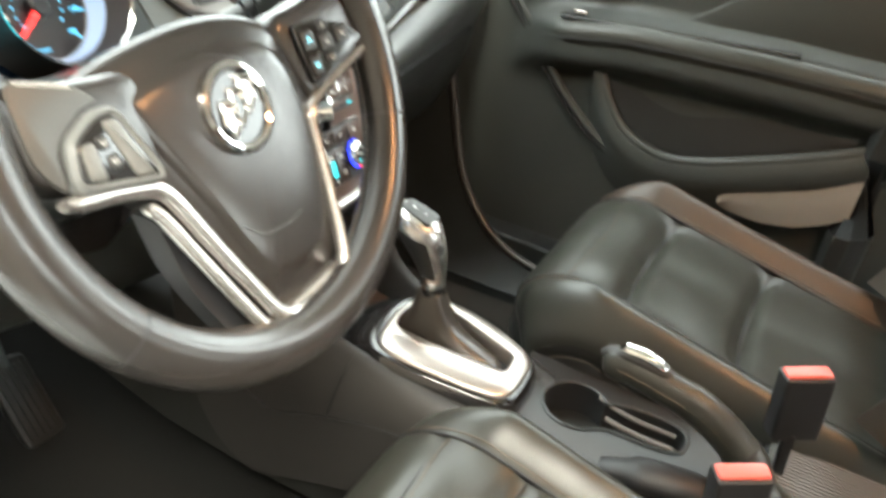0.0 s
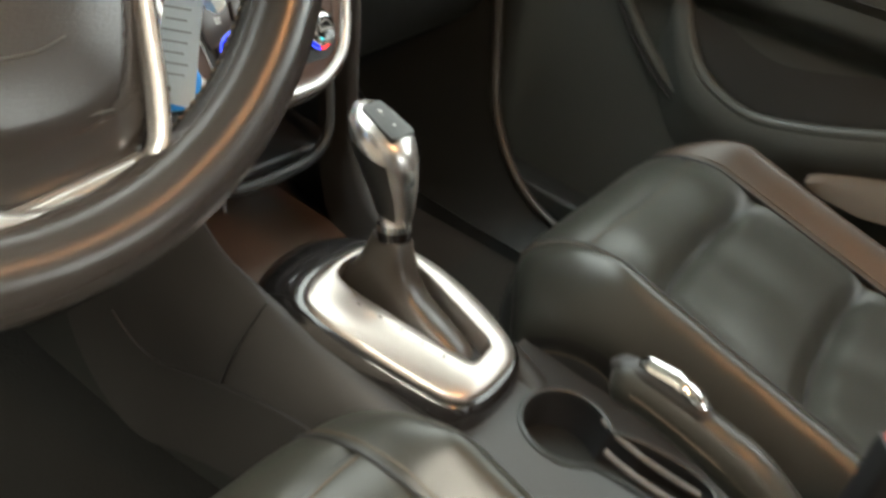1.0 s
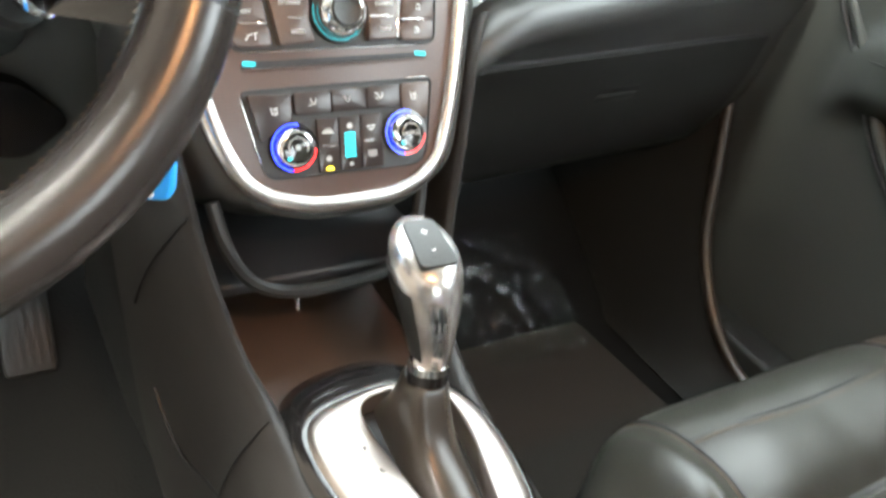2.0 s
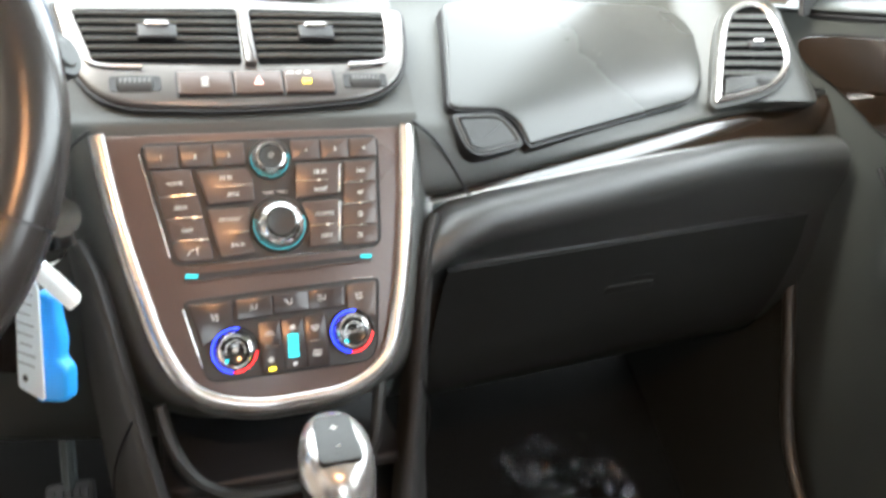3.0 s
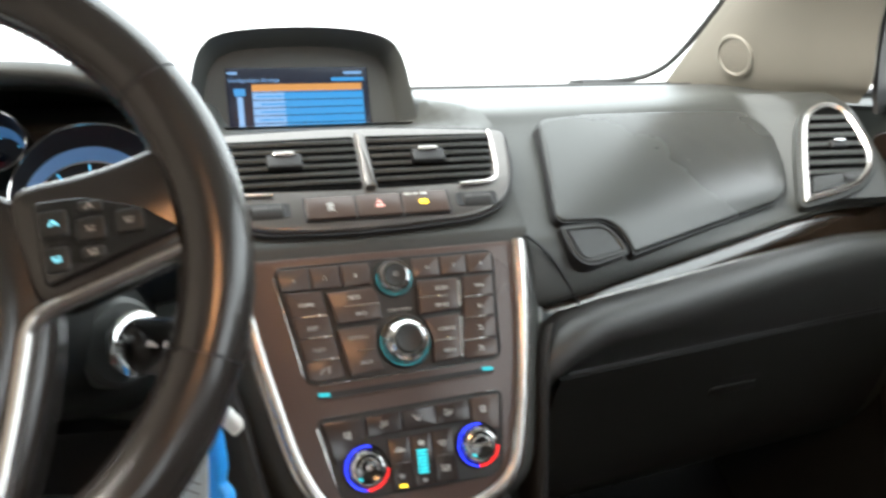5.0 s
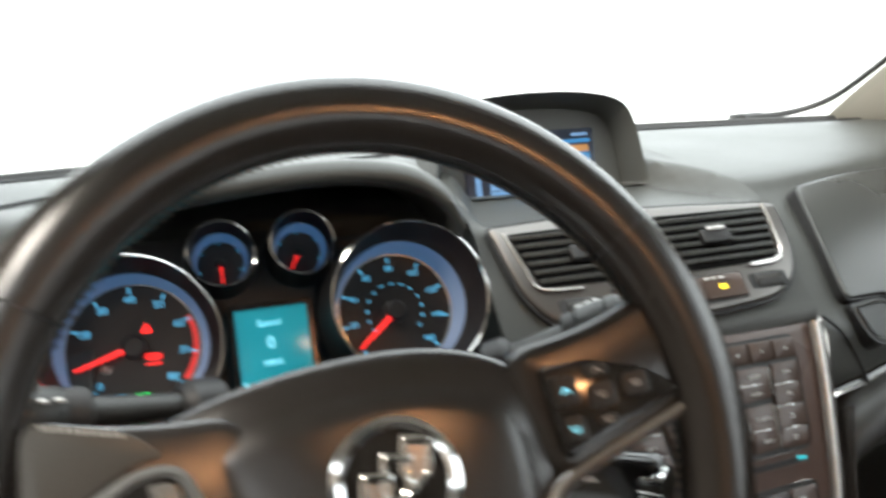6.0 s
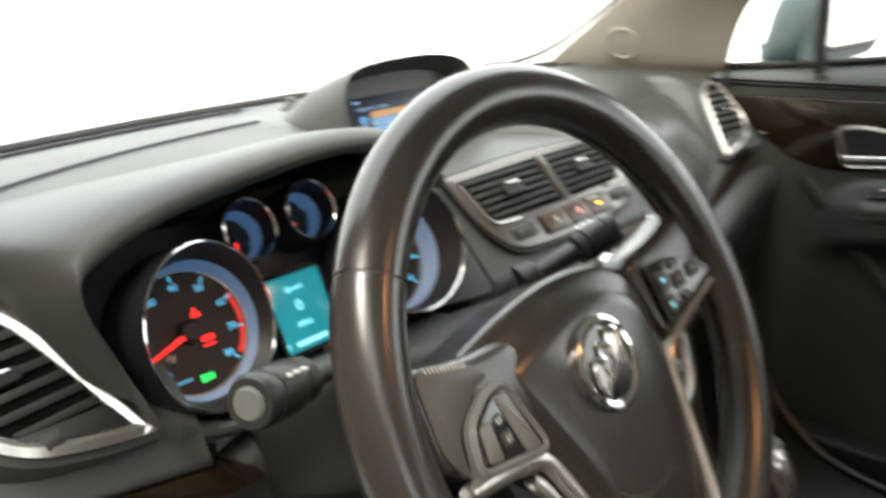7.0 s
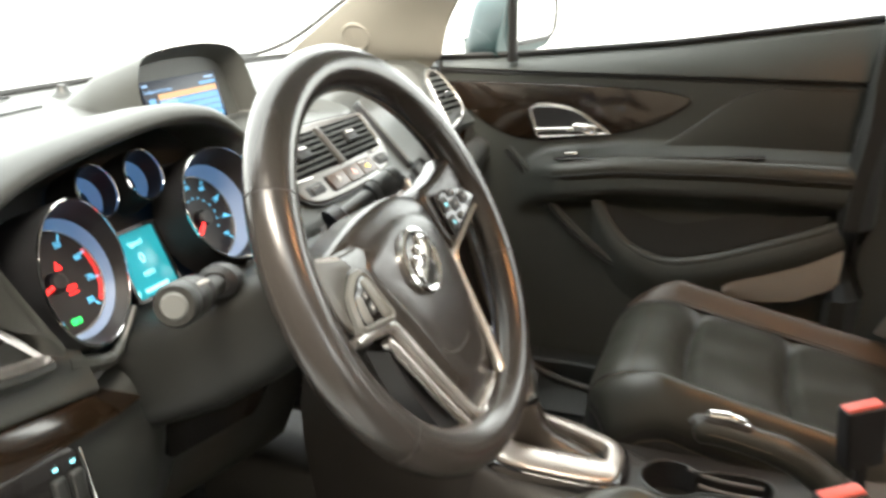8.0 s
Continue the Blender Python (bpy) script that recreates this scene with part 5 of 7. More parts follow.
line(0.0310, 0.0500, -0.0768, 0.0065)
for x0, y0, x1, y1 in ((0.0593, -0.0285, 0.0570, -0.0505), (0.0563, -0.0590, 0.0527, -0.0920)):
    part("bright_lip", bar(CS @ V((x0, y0, 0.0060)), CS @ V((x1, y1, 0.0060)), 0.0016, 0.0010, 0.0003), CHROME, cs)


def right_edge(y):
    return 0.0922 + (y + 0.0055) * 0.080


# outer right column
for k, s in enumerate(("FAV", "AS", "", "")):
    y0, y1 = (-0.0255, -0.0432, -0.0608, -0.0791)[k], (-0.0432, -0.0608, -0.0791, -0.0950)[k]
    xl0, xl1 = 0.0640 + (y0 + 0.0255) * 0.13, 0.0640 + (y1 + 0.0255) * 0.13
    key_cap([(xl1, y1), (right_edge(y1), y1), (right_edge(y0), y0), (xl0, y0)], r=0.005 if k == 3 else 0.0012, gap=0.0002)
    if s:
        word(s, xl1 + 0.0155, (y0 + y1) / 2, 0.0042)
    else:
        strokes("menu_mark", [(-0.0015, -0.0015, 0.0015, -0.0015), (-0.0015, 0.0015, 0.0015, 0.0015), (0.0015, -0.0015, 0.0015, 0.0015)], at(CS, xl1 + 0.0155, (y0 + y1) / 2, 0.0044), MARK, cs)
    if k < 3:
        line(xl1 + 0.0004, xl1 + 0.0205, y1)


def knob(x, y, rad, high, name, core=0.60, cap=GLOSS):
    """A rotary knob: a wide bright bevel round a dark, slightly hollow cap."""
    m = at(CS, x, y)
    o = part(name, lathe([(rad, 0.0), (rad, high * 0.55), (rad * 0.97, high * 0.72), (rad * (core + 0.10), high * 0.98), (rad * (core + 0.04), high), (rad * core, high - 0.0008)], m, 40), CHROME, cs, "bright-edged rotary knob")
    part("knob_cap", lathe([(rad * (core + 0.01), high - 0.0012), (rad * (core - 0.05), high + 0.0004), (rad * core * 0.6, high - 0.0004), (0.0, high - 0.0010)], m, 30), cap, o)
    return o, m


for x, y, rad, high, core in ((0.0045, -0.0205, 0.0134, 0.013, 0.70), (0.0070, -0.0735, 0.0182, 0.019, 0.62)):
    m = at(CS, x, y)
    part("knob_base", lathe([(rad * 1.0, 0.0), (rad * 1.0, 0.0040), (rad * 1.16, 0.0040), (rad * 1.24, 0.0015), (rad * 1.26, 0.0)], m, 40), HARD, cs)
    bm = bmesh.new()
    loft([[m @ V((q * math.cos(a), q * math.sin(a), 0.0043)) for q in (rad * 1.085, rad * 1.112)] for a in np.linspace(radians(165), radians(378), 30)], bm=bm)
    part("knob_light", bm, TEALGLOW, cs, "thin teal light ring")
    knob(x, y, rad, high, "radio_knob", core, HARD)
part("power_mark", lathe([(0.0014, 0.0), (0.0014, 0.0003), (0.0019, 0.0003), (0.0019, 0.0)], at(CS, 0.0045, -0.0195, 0.0132), 16), MARK, cs)
word("TUNE / MENU", 0.0065, -0.0475, 0.0032, z=0.0010)
# disc slot
part("disc_slot", slab(rounded([(-0.0680, -0.1120), (0.0790, -0.1078), (0.0790, -0.1035), (-0.0680, -0.1068)], 0.001), CS, -0.004, 0.0006), DEEP, cs, "dark disc slot")
part("slot_lip", bar(CS @ V((-0.0670, -0.1128, 0.0004)), CS @ V((0.0785, -0.1086, 0.0004)), 0.0012, 0.0012, 0.0003), COCOA, cs)
for x, y in ((-0.0625, -0.1080), (0.0745, -0.1045)):
    part("slot_lamp", slab(rounded([(x - 0.0050, y - 0.0012), (x + 0.0042, y - 0.0020), (x + 0.0050, y + 0.0010), (x - 0.0042, y + 0.0018)], 0.0006), CS, 0.0, 0.0010), TEALGLOW, cs, "small teal slot lamp")
# climate panel
DARKKEY = material("dark_climate_key", (0.035, 0.026, 0.024), 0.22, grain=0.08, grain_size=0.001)
climate = rounded([(-0.0575, -0.1895), (0.0735, -0.1890), (0.0825, -0.1235), (-0.0705, -0.1275)], [0.010, 0.014, 0.006, 0.006], 4)
part("climate_recess", slab(climate, CS, -0.002, 0.0006), HARD, cs)
part("climate_edge", ring_plate(shrink(climate, -0.0013), climate, CS, -0.002, 0.0014, roll=0.0005), DEEP, cs)
for x0, y0, x1, y1 in ((-0.0712, -0.133, -0.0610, -0.178), (0.060, -0.1228, 0.078, -0.1224)):
    part("bright_lip", bar(CS @ V((x0, y0, 0.0012)), CS @ V((x1, y1, 0.0012)), 0.0012, 0.0008, 0.0002), SILVER, cs)
key_cap([(-0.0600, -0.1640), (-0.0350, -0.1500), (-0.0345, -0.1295), (-0.0685, -0.1290)], 0.0036, 0.004, mat=DARKKEY)
key_cap([(0.0535, -0.1470), (0.0765, -0.1560), (0.0808, -0.1255), (0.0535, -0.1262)], 0.0036, 0.004)
for k in range(3):
    x0, x1 = -0.0335 + k * 0.0287, -0.0335 + (k + 1) * 0.0287
    key_cap([(x0, -0.1455 + 0.0006 * k), (x1, -0.1450 + 0.0006 * k), (x1, -0.1285 + 0.0008 * k), (x0, -0.1293 + 0.0008 * k)], 0.0048, 0.003 if k != 1 else 0.0006, gap=0.0001, mat=DARKKEY)
air = [(-0.0020, 0.0020, -0.0010, -0.0015), (-0.0010, -0.0015, 0.0015, -0.0018), (0.0015, -0.0018, 0.0022, 0.0020)]
for k, extra in enumerate(([(-0.0035, -0.002, -0.002, -0.003)], [(-0.0035, 0.002, -0.002, 0.001)], [(-0.0040, 0.002, -0.002, 0.001), (-0.0040, -0.001, -0.002, -0.003)])):
    strokes("air_mark", air + extra, at(CS, -0.0190 + 0.0270 * k, -0.1363 + 0.0008 * k, 0.0050), MARK, cs, 0.0008)
for x, y in ((-0.0490, -0.1420), (0.0640, -0.1370)):
    strokes("seat_heat_mark", [(-0.0020, 0.0030, -0.0010, -0.0015), (-0.0010, -0.0015, 0.0022, -0.0018), (0.0022, -0.0018, 0.0024, 0.0), (0.0005, 0.0005, 0.0007, 0.0025), (0.0022, 0.001, 0.0024, 0.003)], at(CS, x, y, 0.0038), MARK, cs, 0.0010)
for k in range(3):
    x0, x1 = -0.0178 + k * 0.0178, -0.0178 + (k + 1) * 0.0178
    key_cap([(x0, -0.1885), (x1, -0.1885), (x1, -0.1485 + 0.0006 * k), (x0, -0.1490 + 0.0006 * k)], 0.0034, 0.0012, gap=0.0002, mat=DARKKEY)
for k in range(7):
    part("fan_bar", box(at(CS, 0.0085 - 0.0001 * k, -0.1615 - k * 0.0027, 0.0036), (0.0082 - 0.0003 * (k % 2), 0.0017, 0.0004)), FANGLOW, cs, "lit teal fan bar")
fan = [(-0.0018, 0.0015, 0.0018, -0.0015), (-0.0018, -0.0015, 0.0018, 0.0015), (0, 0.002, 0, -0.002), (-0.002, 0, 0.002, 0)]
strokes("fan_mark", fan, at(CS, 0.0088, -0.1555, 0.0036), MARK, cs, 0.0009)
strokes("fan_mark", [(a * 0.6, b * 0.6, c * 0.6, d * 0.6) for a, b, c, d in fan], at(CS, 0.0082, -0.1840, 0.0036), MARK, cs, 0.0008)
strokes("recirculation_mark", [(-0.004, -0.001, 0.004, -0.001), (-0.004, -0.001, -0.002, 0.0015), (-0.002, 0.0015, 0.002, 0.0015), (0.002, 0.0015, 0.004, -0.001), (-0.001, 0.0, 0.001, 0.0)], at(CS, -0.0092, -0.1585, 0.0036), MARK, cs)
strokes("air_conditioning_mark", fan, at(CS, -0.0098, -0.1785, 0.0036), MARK, cs)
strokes("defrost_mark", [(-0.003, 0.002, 0.003, 0.002), (-0.003, 0.002, -0.0015, -0.001), (0.003, 0.002, 0.0015, -0.001), (-0.0015, -0.001, 0.0015, -0.001), (0, -0.002, 0, 0.0008)], at(CS, 0.0262, -0.1585, 0.0036), MARK, cs)
strokes("demist_mark", [(-0.003, 0.0018, 0.003, 0.0018), (-0.003, -0.0018, 0.003, -0.0018), (-0.003, -0.0018, -0.003, 0.0018), (0.003, -0.0018, 0.003, 0.0018), (-0.001, -0.0025, -0.001, 0.001), (0.001, -0.0025, 0.001, 0.001)], at(CS, 0.0262, -0.1775, 0.0036), MARK, cs)
line(-0.0140, -0.0030, -0.1685, 0.0036, False)
line(0.0200, 0.0300, -0.1675, 0.0036, False)
part("amber_lamp", box(at(CS, -0.0095, -0.1858, 0.0036), (0.0052, 0.0022, 0.0004)), AMBER, cs, "lit amber lamp")
for x, y, s in ((-0.0365, -0.1680, ""), (0.0555, -0.1640, "AUTO")):
    rad = 0.0148
    m = at(CS, x, y)
    part("dial_base", lathe([(rad, 0.0), (rad * 1.03, 0.0045), (rad * 1.22, 0.0045), (rad * 1.27, 0.0)], m, 40), GLOSS, cs)
    for a0, a1, g in ((75, 262, BLUEGLOW), (-96, -8, REDGLOW)):
        bm = bmesh.new()
        loft([[m @ V((q * math.cos(a), q * math.sin(a), 0.0050)) for q in (rad * 1.085, rad * 1.165)] for a in np.linspace(radians(a0), radians(a1), 24)], bm=bm)
        part("dial_light", bm, g, cs, "coloured temperature light arc")
    o, m = knob(x, y, rad, 0.013, "climate_knob", 0.70, GLOSS)
    for a0, a1 in ((100, 200), (-20, 80)):
        ps = [m @ V((0.0072 * math.cos(a), 0.0072 * math.sin(a), 0.0132)) for a in np.linspace(radians(a0), radians(a1), 10)]
        part("scale_arc", tube(ps, 0.0004, 5), MARK, o)
    if s:
        text(s, at(m, 0, -0.0005, 0.0132), 0.0042, MARK, o)
    else:
        strokes("fan_mark", fan, at(m, 0, 0.0003, 0.0132), MARK, o, 0.0008)
    text("72", at(m, 0, 0.0072, 0.0132), 0.0028, MARK, o)
    part("knob_lamp", box(at(m, -0.0068, -0.0072, 0.0130), (0.0028, 0.0022, 0.0005)), FANGLOW, o)

# ---- ignition key with tag and blue fob ----
ig = thing("ignition_lock", (-0.20, 0.10, 0.93), "ignition lock with a bright ring beside the column", "ignition lock")
A, B = V((-0.214, 0.140, 0.922)), V((-0.134, 0.040, 0.941))
dirk = (B - A).normalized()
part("barrel", tube([A - dirk * 0.02, A + dirk * 0.020, A + dirk * 0.024], [0.034, 0.031, 0.027], 24), SOFT, ig, "grey lock collar")
part("bright_ring", tube([A + dirk * 0.034, A + dirk * 0.036, A + dirk * 0.040, A + dirk * 0.042], [0.019, 0.0225, 0.0225, 0.018], 24), CHROME, ig, "bright lock ring")
ky = thing("car_key", B, "black car key in the lock with paper tag and blue fob", "key")
part("key_head", bar(A + dirk * 0.040, B, 0.017, 0.036, 0.006, (0, 0.0, 1)), GLOSS, ky)
part("key_end", tube([B - dirk * 0.012, B + dirk * 0.002], 0.0125, 14, flat=0.9), CHROME, ky, "bright key end")
for k in range(2):
    c = A + dirk * (0.060 + 0.018 * k)
    part("key_mark", bar(c + V((-0.006, -0.009, 0.004)), c + V((0.001, -0.014, 0.004)), 0.004, 0.001, 0, (0, -0.8, 0.5)), MARK, ky)
ringc = V((-0.142, 0.042, 0.924))
part("key_ring", tube([ringc + V((0.009 * math.cos(a), 0.004 * math.cos(a), 0.011 * math.sin(a))) for a in (2 * math.pi * k / 24 for k in range(24))], 0.0011, 6, True), CHROME, ky, "thin steel key ring")
TG = face_frame(-0.160, 0.044, 0.872, 4, -48)
part("paper_tag", slab(rounded([(-0.012, -0.040), (0.012, -0.043), (0.014, 0.030), (0.004, 0.042), (-0.006, 0.034)], 0.003), TG, 0, 0.0012), PAPER, ky, "printed pale blue paper tag")
for k in range(8):
    part("print_line", box(at(TG, -0.002 + 0.0008 * (8 - k) * 0.4, 0.024 - k * 0.0066, 0.0014), (0.018 - 0.003 * (k % 3), 0.0010, 0.0003)), INK, ky)
part("tag_hole", lathe([(0.0, 0.0002), (0.0024, 0.0002), (0.0024, 0.0)], at(TG, -0.004, -0.032, 0.0013), 12), DEEP, ky)
FB = face_frame(-0.149, 0.052, 0.855, 6, -30)
part("blue_fob", slab(rounded([(-0.012, -0.036), (0.011, -0.034), (0.012, -0.012), (0.006, -0.006), (0.008, 0.004), (0.003, 0.036), (-0.009, 0.036), (-0.009, 0.000)], [0.005, 0.006, 0.004, 0.003, 0.004, 0.006, 0.004, 0.01]), FB, -0.005, 0.005, 0.003), BLUE, ky, "bright blue plastic fob")
part("fob_slot", box(at(FB, -0.001, 0.010, 0.0042), (0.004, 0.014, 0.001)), DEEP, ky)
part("white_clip", bar((-0.156, 0.044, 0.920), (-0.131, 0.044, 0.886), 0.014, 0.009, 0.004), WHITE, ky, "white plastic clip")
# pedals
for x, w in ((-0.215, 0.055), (-0.34, 0.09)):
    p = thing("pedal", (x, 0.46, 0.36), "ribbed black rubber foot pedal in the dark footwell", "pedal", "pedals")
    m = face_frame(x, 0.43, 0.44, 35)
    part("pad", slab(rounded([(-w / 2, -0.06), (w / 2, -0.06), (w / 2, 0.06), (-w / 2, 0.06)], 0.01), m, -0.01, 0.004, 0.003), SKIRT, p)
    for k in range(5):
        part("rib", box(at(m, (k - 2) * w / 6, 0, 0.006), (0.004, 0.10, 0.003)), SKIRT, p)
    part("lever", tube([m @ V((0, 0.03, -0.008)), (x, 0.52, 0.62)], 0.009, 8), SHELL, p)
# ---- centre console ----
KM = face_frame(0, -0.07, 0.635, 83)
con = thing("centre_console", (0, -0.1, 0.40), "dark plastic centre console with cup holders and a silver selector plate", "console")
# body: low tunnel swelling forward into the stack
rows = []
for y, w, zt, zl in ((-0.75, 0.105, 0.595, 0.35), (-0.45, 0.100, 0.595, 0.35), (-0.16, 0.080, 0.560, 0.36), (-0.05, 0.078, 0.575, 0.37), (0.03, 0.084, 0.585, 0.38), (0.09, 0.100, 0.590, 0.40), (0.16, 0.115, 0.60, 0.42), (0.26, 0.13, 0.61, 0.45), (0.40, 0.14, 0.62, 0.50)):
    rows.append([(sx * k * w + 0.003, y, z) for sx, k, z in ((-1, 1.1, zl), (-1, 1.06, mix(zl, zt, 0.55)), (-1, 1.0, zt - 0.012), (-1, 0.93, zt - 0.002), (-1, 0.4, zt), (1, 0.4, zt), (1, 0.93, zt - 0.002), (1, 1.0, zt - 0.012), (1, 1.06, mix(zl, zt, 0.55)), (1, 1.1, zl))])
part("tunnel", loft(rows), LOWER, con, "", 60)
CHEEK = material("satin_side_plastic", (0.027, 0.026, 0.025), 0.45, spec=0.35, grain=0.25, grain_size=0.0014, cell=True)
# side cheeks: they hug the selector plate and sweep forward and up to the stack
for sx in (1, -1):
    lo = curve([(sx * 0.092, -0.19, 0.565), (sx * 0.100, -0.11, 0.572), (sx * 0.108, -0.03, 0.572), (sx * 0.116, 0.045, 0.555), (sx * 0.128, 0.11, 0.545), (sx * 0.136, 0.17, 0.60), (sx * 0.142, 0.20, 0.70), (sx * 0.147, 0.21, 0.78), (sx * 0.151, 0.21, 0.85)], 5)
    hi = curve([(sx * 0.060, -0.180, 0.606), (sx * 0.074, -0.115, 0.618), (sx * 0.079, -0.03, 0.630), (sx * 0.084, 0.030, 0.645), (sx * 0.094, 0.075, 0.672), (sx * 0.108, 0.108, 0.730), (sx * 0.120, 0.130, 0.80), (sx * 0.131, 0.152, 0.856), (sx * 0.143, 0.168, 0.886)], 5)
    rows = []
    for i, (a, b) in enumerate(zip(lo, hi)):
        f = min(1.0, i / 18)
        n = V((-sx * mix(0.022, 0.010, f), 0.002, 0.0))
        m_ = a.lerp(b, 0.55) + V((sx * mix(0.007, 0.004, f), 0, mix(0.006, 0, f)))
        rows.append([a + V((0, 0.02, -0.12)), a, m_, b.lerp(m_, 0.18) + V((sx * 0.002, 0.002, 0.001)), b, b + n * 0.25 + V((0, -0.0015, 0.0012)), b + n * 0.6, b + n * 0.9 + V((0, 0.006, -0.006)), b + n * 1.1 + V((0, 0.03, -0.05))])
    part("cheek", loft(rows, thick=0.002), CHEEK, con, "dark console side panel", 50)
    for k in (14, 27):
        part("cheek_seam", tube([lo[k].lerp(hi[k], t) + V((sx * (0.006 * math.sin(math.pi * t) + 0.0010), 0, 0.002 * math.sin(math.pi * t))) for t in np.linspace(0, 1, 9)], 0.0011, 6), DEEP, con)
    part("cheek_seam", tube([q + V((sx * 0.0008, 0, 0.0005)) for q in lo[:24]], 0.0014, 6), DEEP, con)
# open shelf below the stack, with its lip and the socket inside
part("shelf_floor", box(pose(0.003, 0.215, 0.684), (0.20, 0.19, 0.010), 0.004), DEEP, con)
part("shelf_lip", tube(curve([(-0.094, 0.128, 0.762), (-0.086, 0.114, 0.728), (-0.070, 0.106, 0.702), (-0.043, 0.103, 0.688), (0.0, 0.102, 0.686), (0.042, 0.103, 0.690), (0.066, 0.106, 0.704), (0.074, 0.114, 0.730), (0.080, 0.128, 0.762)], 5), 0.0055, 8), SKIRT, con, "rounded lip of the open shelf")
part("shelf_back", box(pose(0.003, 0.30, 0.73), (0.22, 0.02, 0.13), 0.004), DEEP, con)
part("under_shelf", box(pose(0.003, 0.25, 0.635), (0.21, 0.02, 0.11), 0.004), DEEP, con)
part("socket", lathe([(0.0, 0.004), (0.010, 0.004), (0.012, 0.012), (0.016, 0.012), (0.017, 0.0)], face_frame(0.020, 0.238, 0.645, 10), 20), GLOSS, con, "round power socket")
part("socket_latch", bar((-0.010, 0.150, 0.622), (-0.010, 0.154, 0.640), 0.004, 0.003, 0.001, (0, -1, 0)), CHROME, con, "small bright latch in the tray")
MATBROWN = material("brown_rubber_mat", (0.060, 0.036, 0.024), 0.42, grain=0.3, grain_size=0.0018)
part("console_mat", box(pose(0.0, 0.14, 0.603), (0.165, 0.20, 0.012), 0.004), MATBROWN, con, "brown rubber mat in the open tray")
PLATE = material("satin_selector_metal", (0.43, 0.39, 0.36), 0.34, metal=0.9, grain=0.05, grain_size=0.0008, vary=0.06)
# raised gaiter surround and satin plate
pl_o = rounded([(-0.042, -0.083), (0.003, -0.088), (0.050, -0.083), (0.070, -0.022), (0.071, 0.042), (0.052, 0.076), (0.012, 0.090), (-0.056, 0.082), (-0.070, 0.056), (-0.056, -0.030)], [0.022, 0.03, 0.028, 0.03, 0.03, 0.03, 0.04, 0.028, 0.03, 0.04], 5)
pl_i = rounded([(-0.001, -0.064), (0.012, -0.063), (0.031, -0.061), (0.043, 0.0), (0.049, 0.040), (0.044, 0.070), (0.010, 0.080), (-0.022, 0.075), (-0.024, 0.050), (-0.013, -0.01)], [0.006, 0.01, 0.008, 0.02, 0.02, 0.02, 0.02, 0.012, 0.02, 0.03], 5)


def skirted(o, grow, fore):
    return [(x, y + fore * max(0.0, (y - 0.045) / 0.045)) for x, y in shrink(o, -grow)]


rows = [[KM @ V((x, y, z)) for x, y in skirted(pl_o, g, f)] for g, f, z in ((-0.003, 0.0, 0.002), (0.0015, 0.003, 0.003), (0.006, 0.010, 0.000), (0.010, 0.020, -0.010), (0.014, 0.028, -0.024), (0.016, 0.032, -0.055))]
part("plate_base", loft(rows, True), GLOSS, con, "gloss black plate surround", 80)
mids = [(0.0, 0.0045), (0.10, 0.0072), (0.35, 0.0098), (0.70, 0.0112), (0.94, 0.0108), (1.0, 0.0085)]
rows = [[KM @ V((x, y, -0.004)) for x, y in pl_o]] + [[KM @ V((mix(a[0], b[0], t), mix(a[1], b[1], t), z)) for a, b in zip(pl_o, pl_i)] for t, z in mids] + [[KM @ V((x, y, -0.012)) for x, y in pl_i]]
part("selector_plate", loft(rows, True, True), PLATE, con, "satin silver selector plate", 80)
part("gate", slab(shrink(pl_i, -0.003), KM, -0.03, -0.010), DEEP, con)
for k, s_ in enumerate("PRNDM"):
    text(s_, at(KM, -0.034 + 0.004 * k, 0.036 - 0.020 * k, 0.0112, 10), 0.006, GLOSS, con)
# cup holder: a round well running back into a narrower pocket, sunk in a flat deck
def holed(x0, x1, y0, y1, hole):
    cx, cy = sum(q[0] for q in hole) / len(hole), sum(q[1] for q in hole) / len(hole)
    out = []
    for a, b in hole:
        dx, dy = a - cx, b - cy
        k = min(((x1 if dx > 0 else x0) - cx) / dx if abs(dx) > 1e-9 else 1e9, ((y1 if dy > 0 else y0) - cy) / dy if abs(dy) > 1e-9 else 1e9)
        out.append((cx + dx * k, cy + dy * k))
    return out


DK = pose(0, 0, 0.604)
cup_o = [(0.033 + 0.039 * math.cos(radians(a)), -0.217 + 0.039 * math.sin(radians(a))) for a in range(-52, 235, 9)] + [(q.x, q.y) for q in curve([(0.012, -0.254, 0), (0.016, -0.275, 0), (0.018, -0.310, 0), (0.026, -0.338, 0), (0.045, -0.345, 0), (0.064, -0.338, 0), (0.070, -0.310, 0), (0.066, -0.275, 0)], 4)]
DECK = material("satin_deck_plastic", (0.024, 0.023, 0.022), 0.45, spec=0.4, grain=0.12, grain_size=0.0014, cell=True)
RAILS = material("satin_rail_plastic", (0.10, 0.095, 0.09), 0.30, grain=0.06, grain_size=0.001)
part("deck", ring_plate(holed(-0.083, 0.100, -0.41, -0.135, cup_o), cup_o, DK, -0.02, 0.0), DECK, con, "dark satin cup holder deck")
part("cup_rim", ring_plate(shrink(cup_o, -0.0035), shrink(cup_o, 0.0015), DK, -0.004, 0.0028, roll=0.0012), HARD, con, "raised rim of the cup holder")
rows = [[DK @ V((x, y, z)) for x, y in shrink(cup_o, d)] for d, z in ((0.0012, 0.001), (0.003, -0.02), (0.005, -0.072))]
part("cup_well", loft(rows, True), DEEP, con, "dark cup holder well", 60)
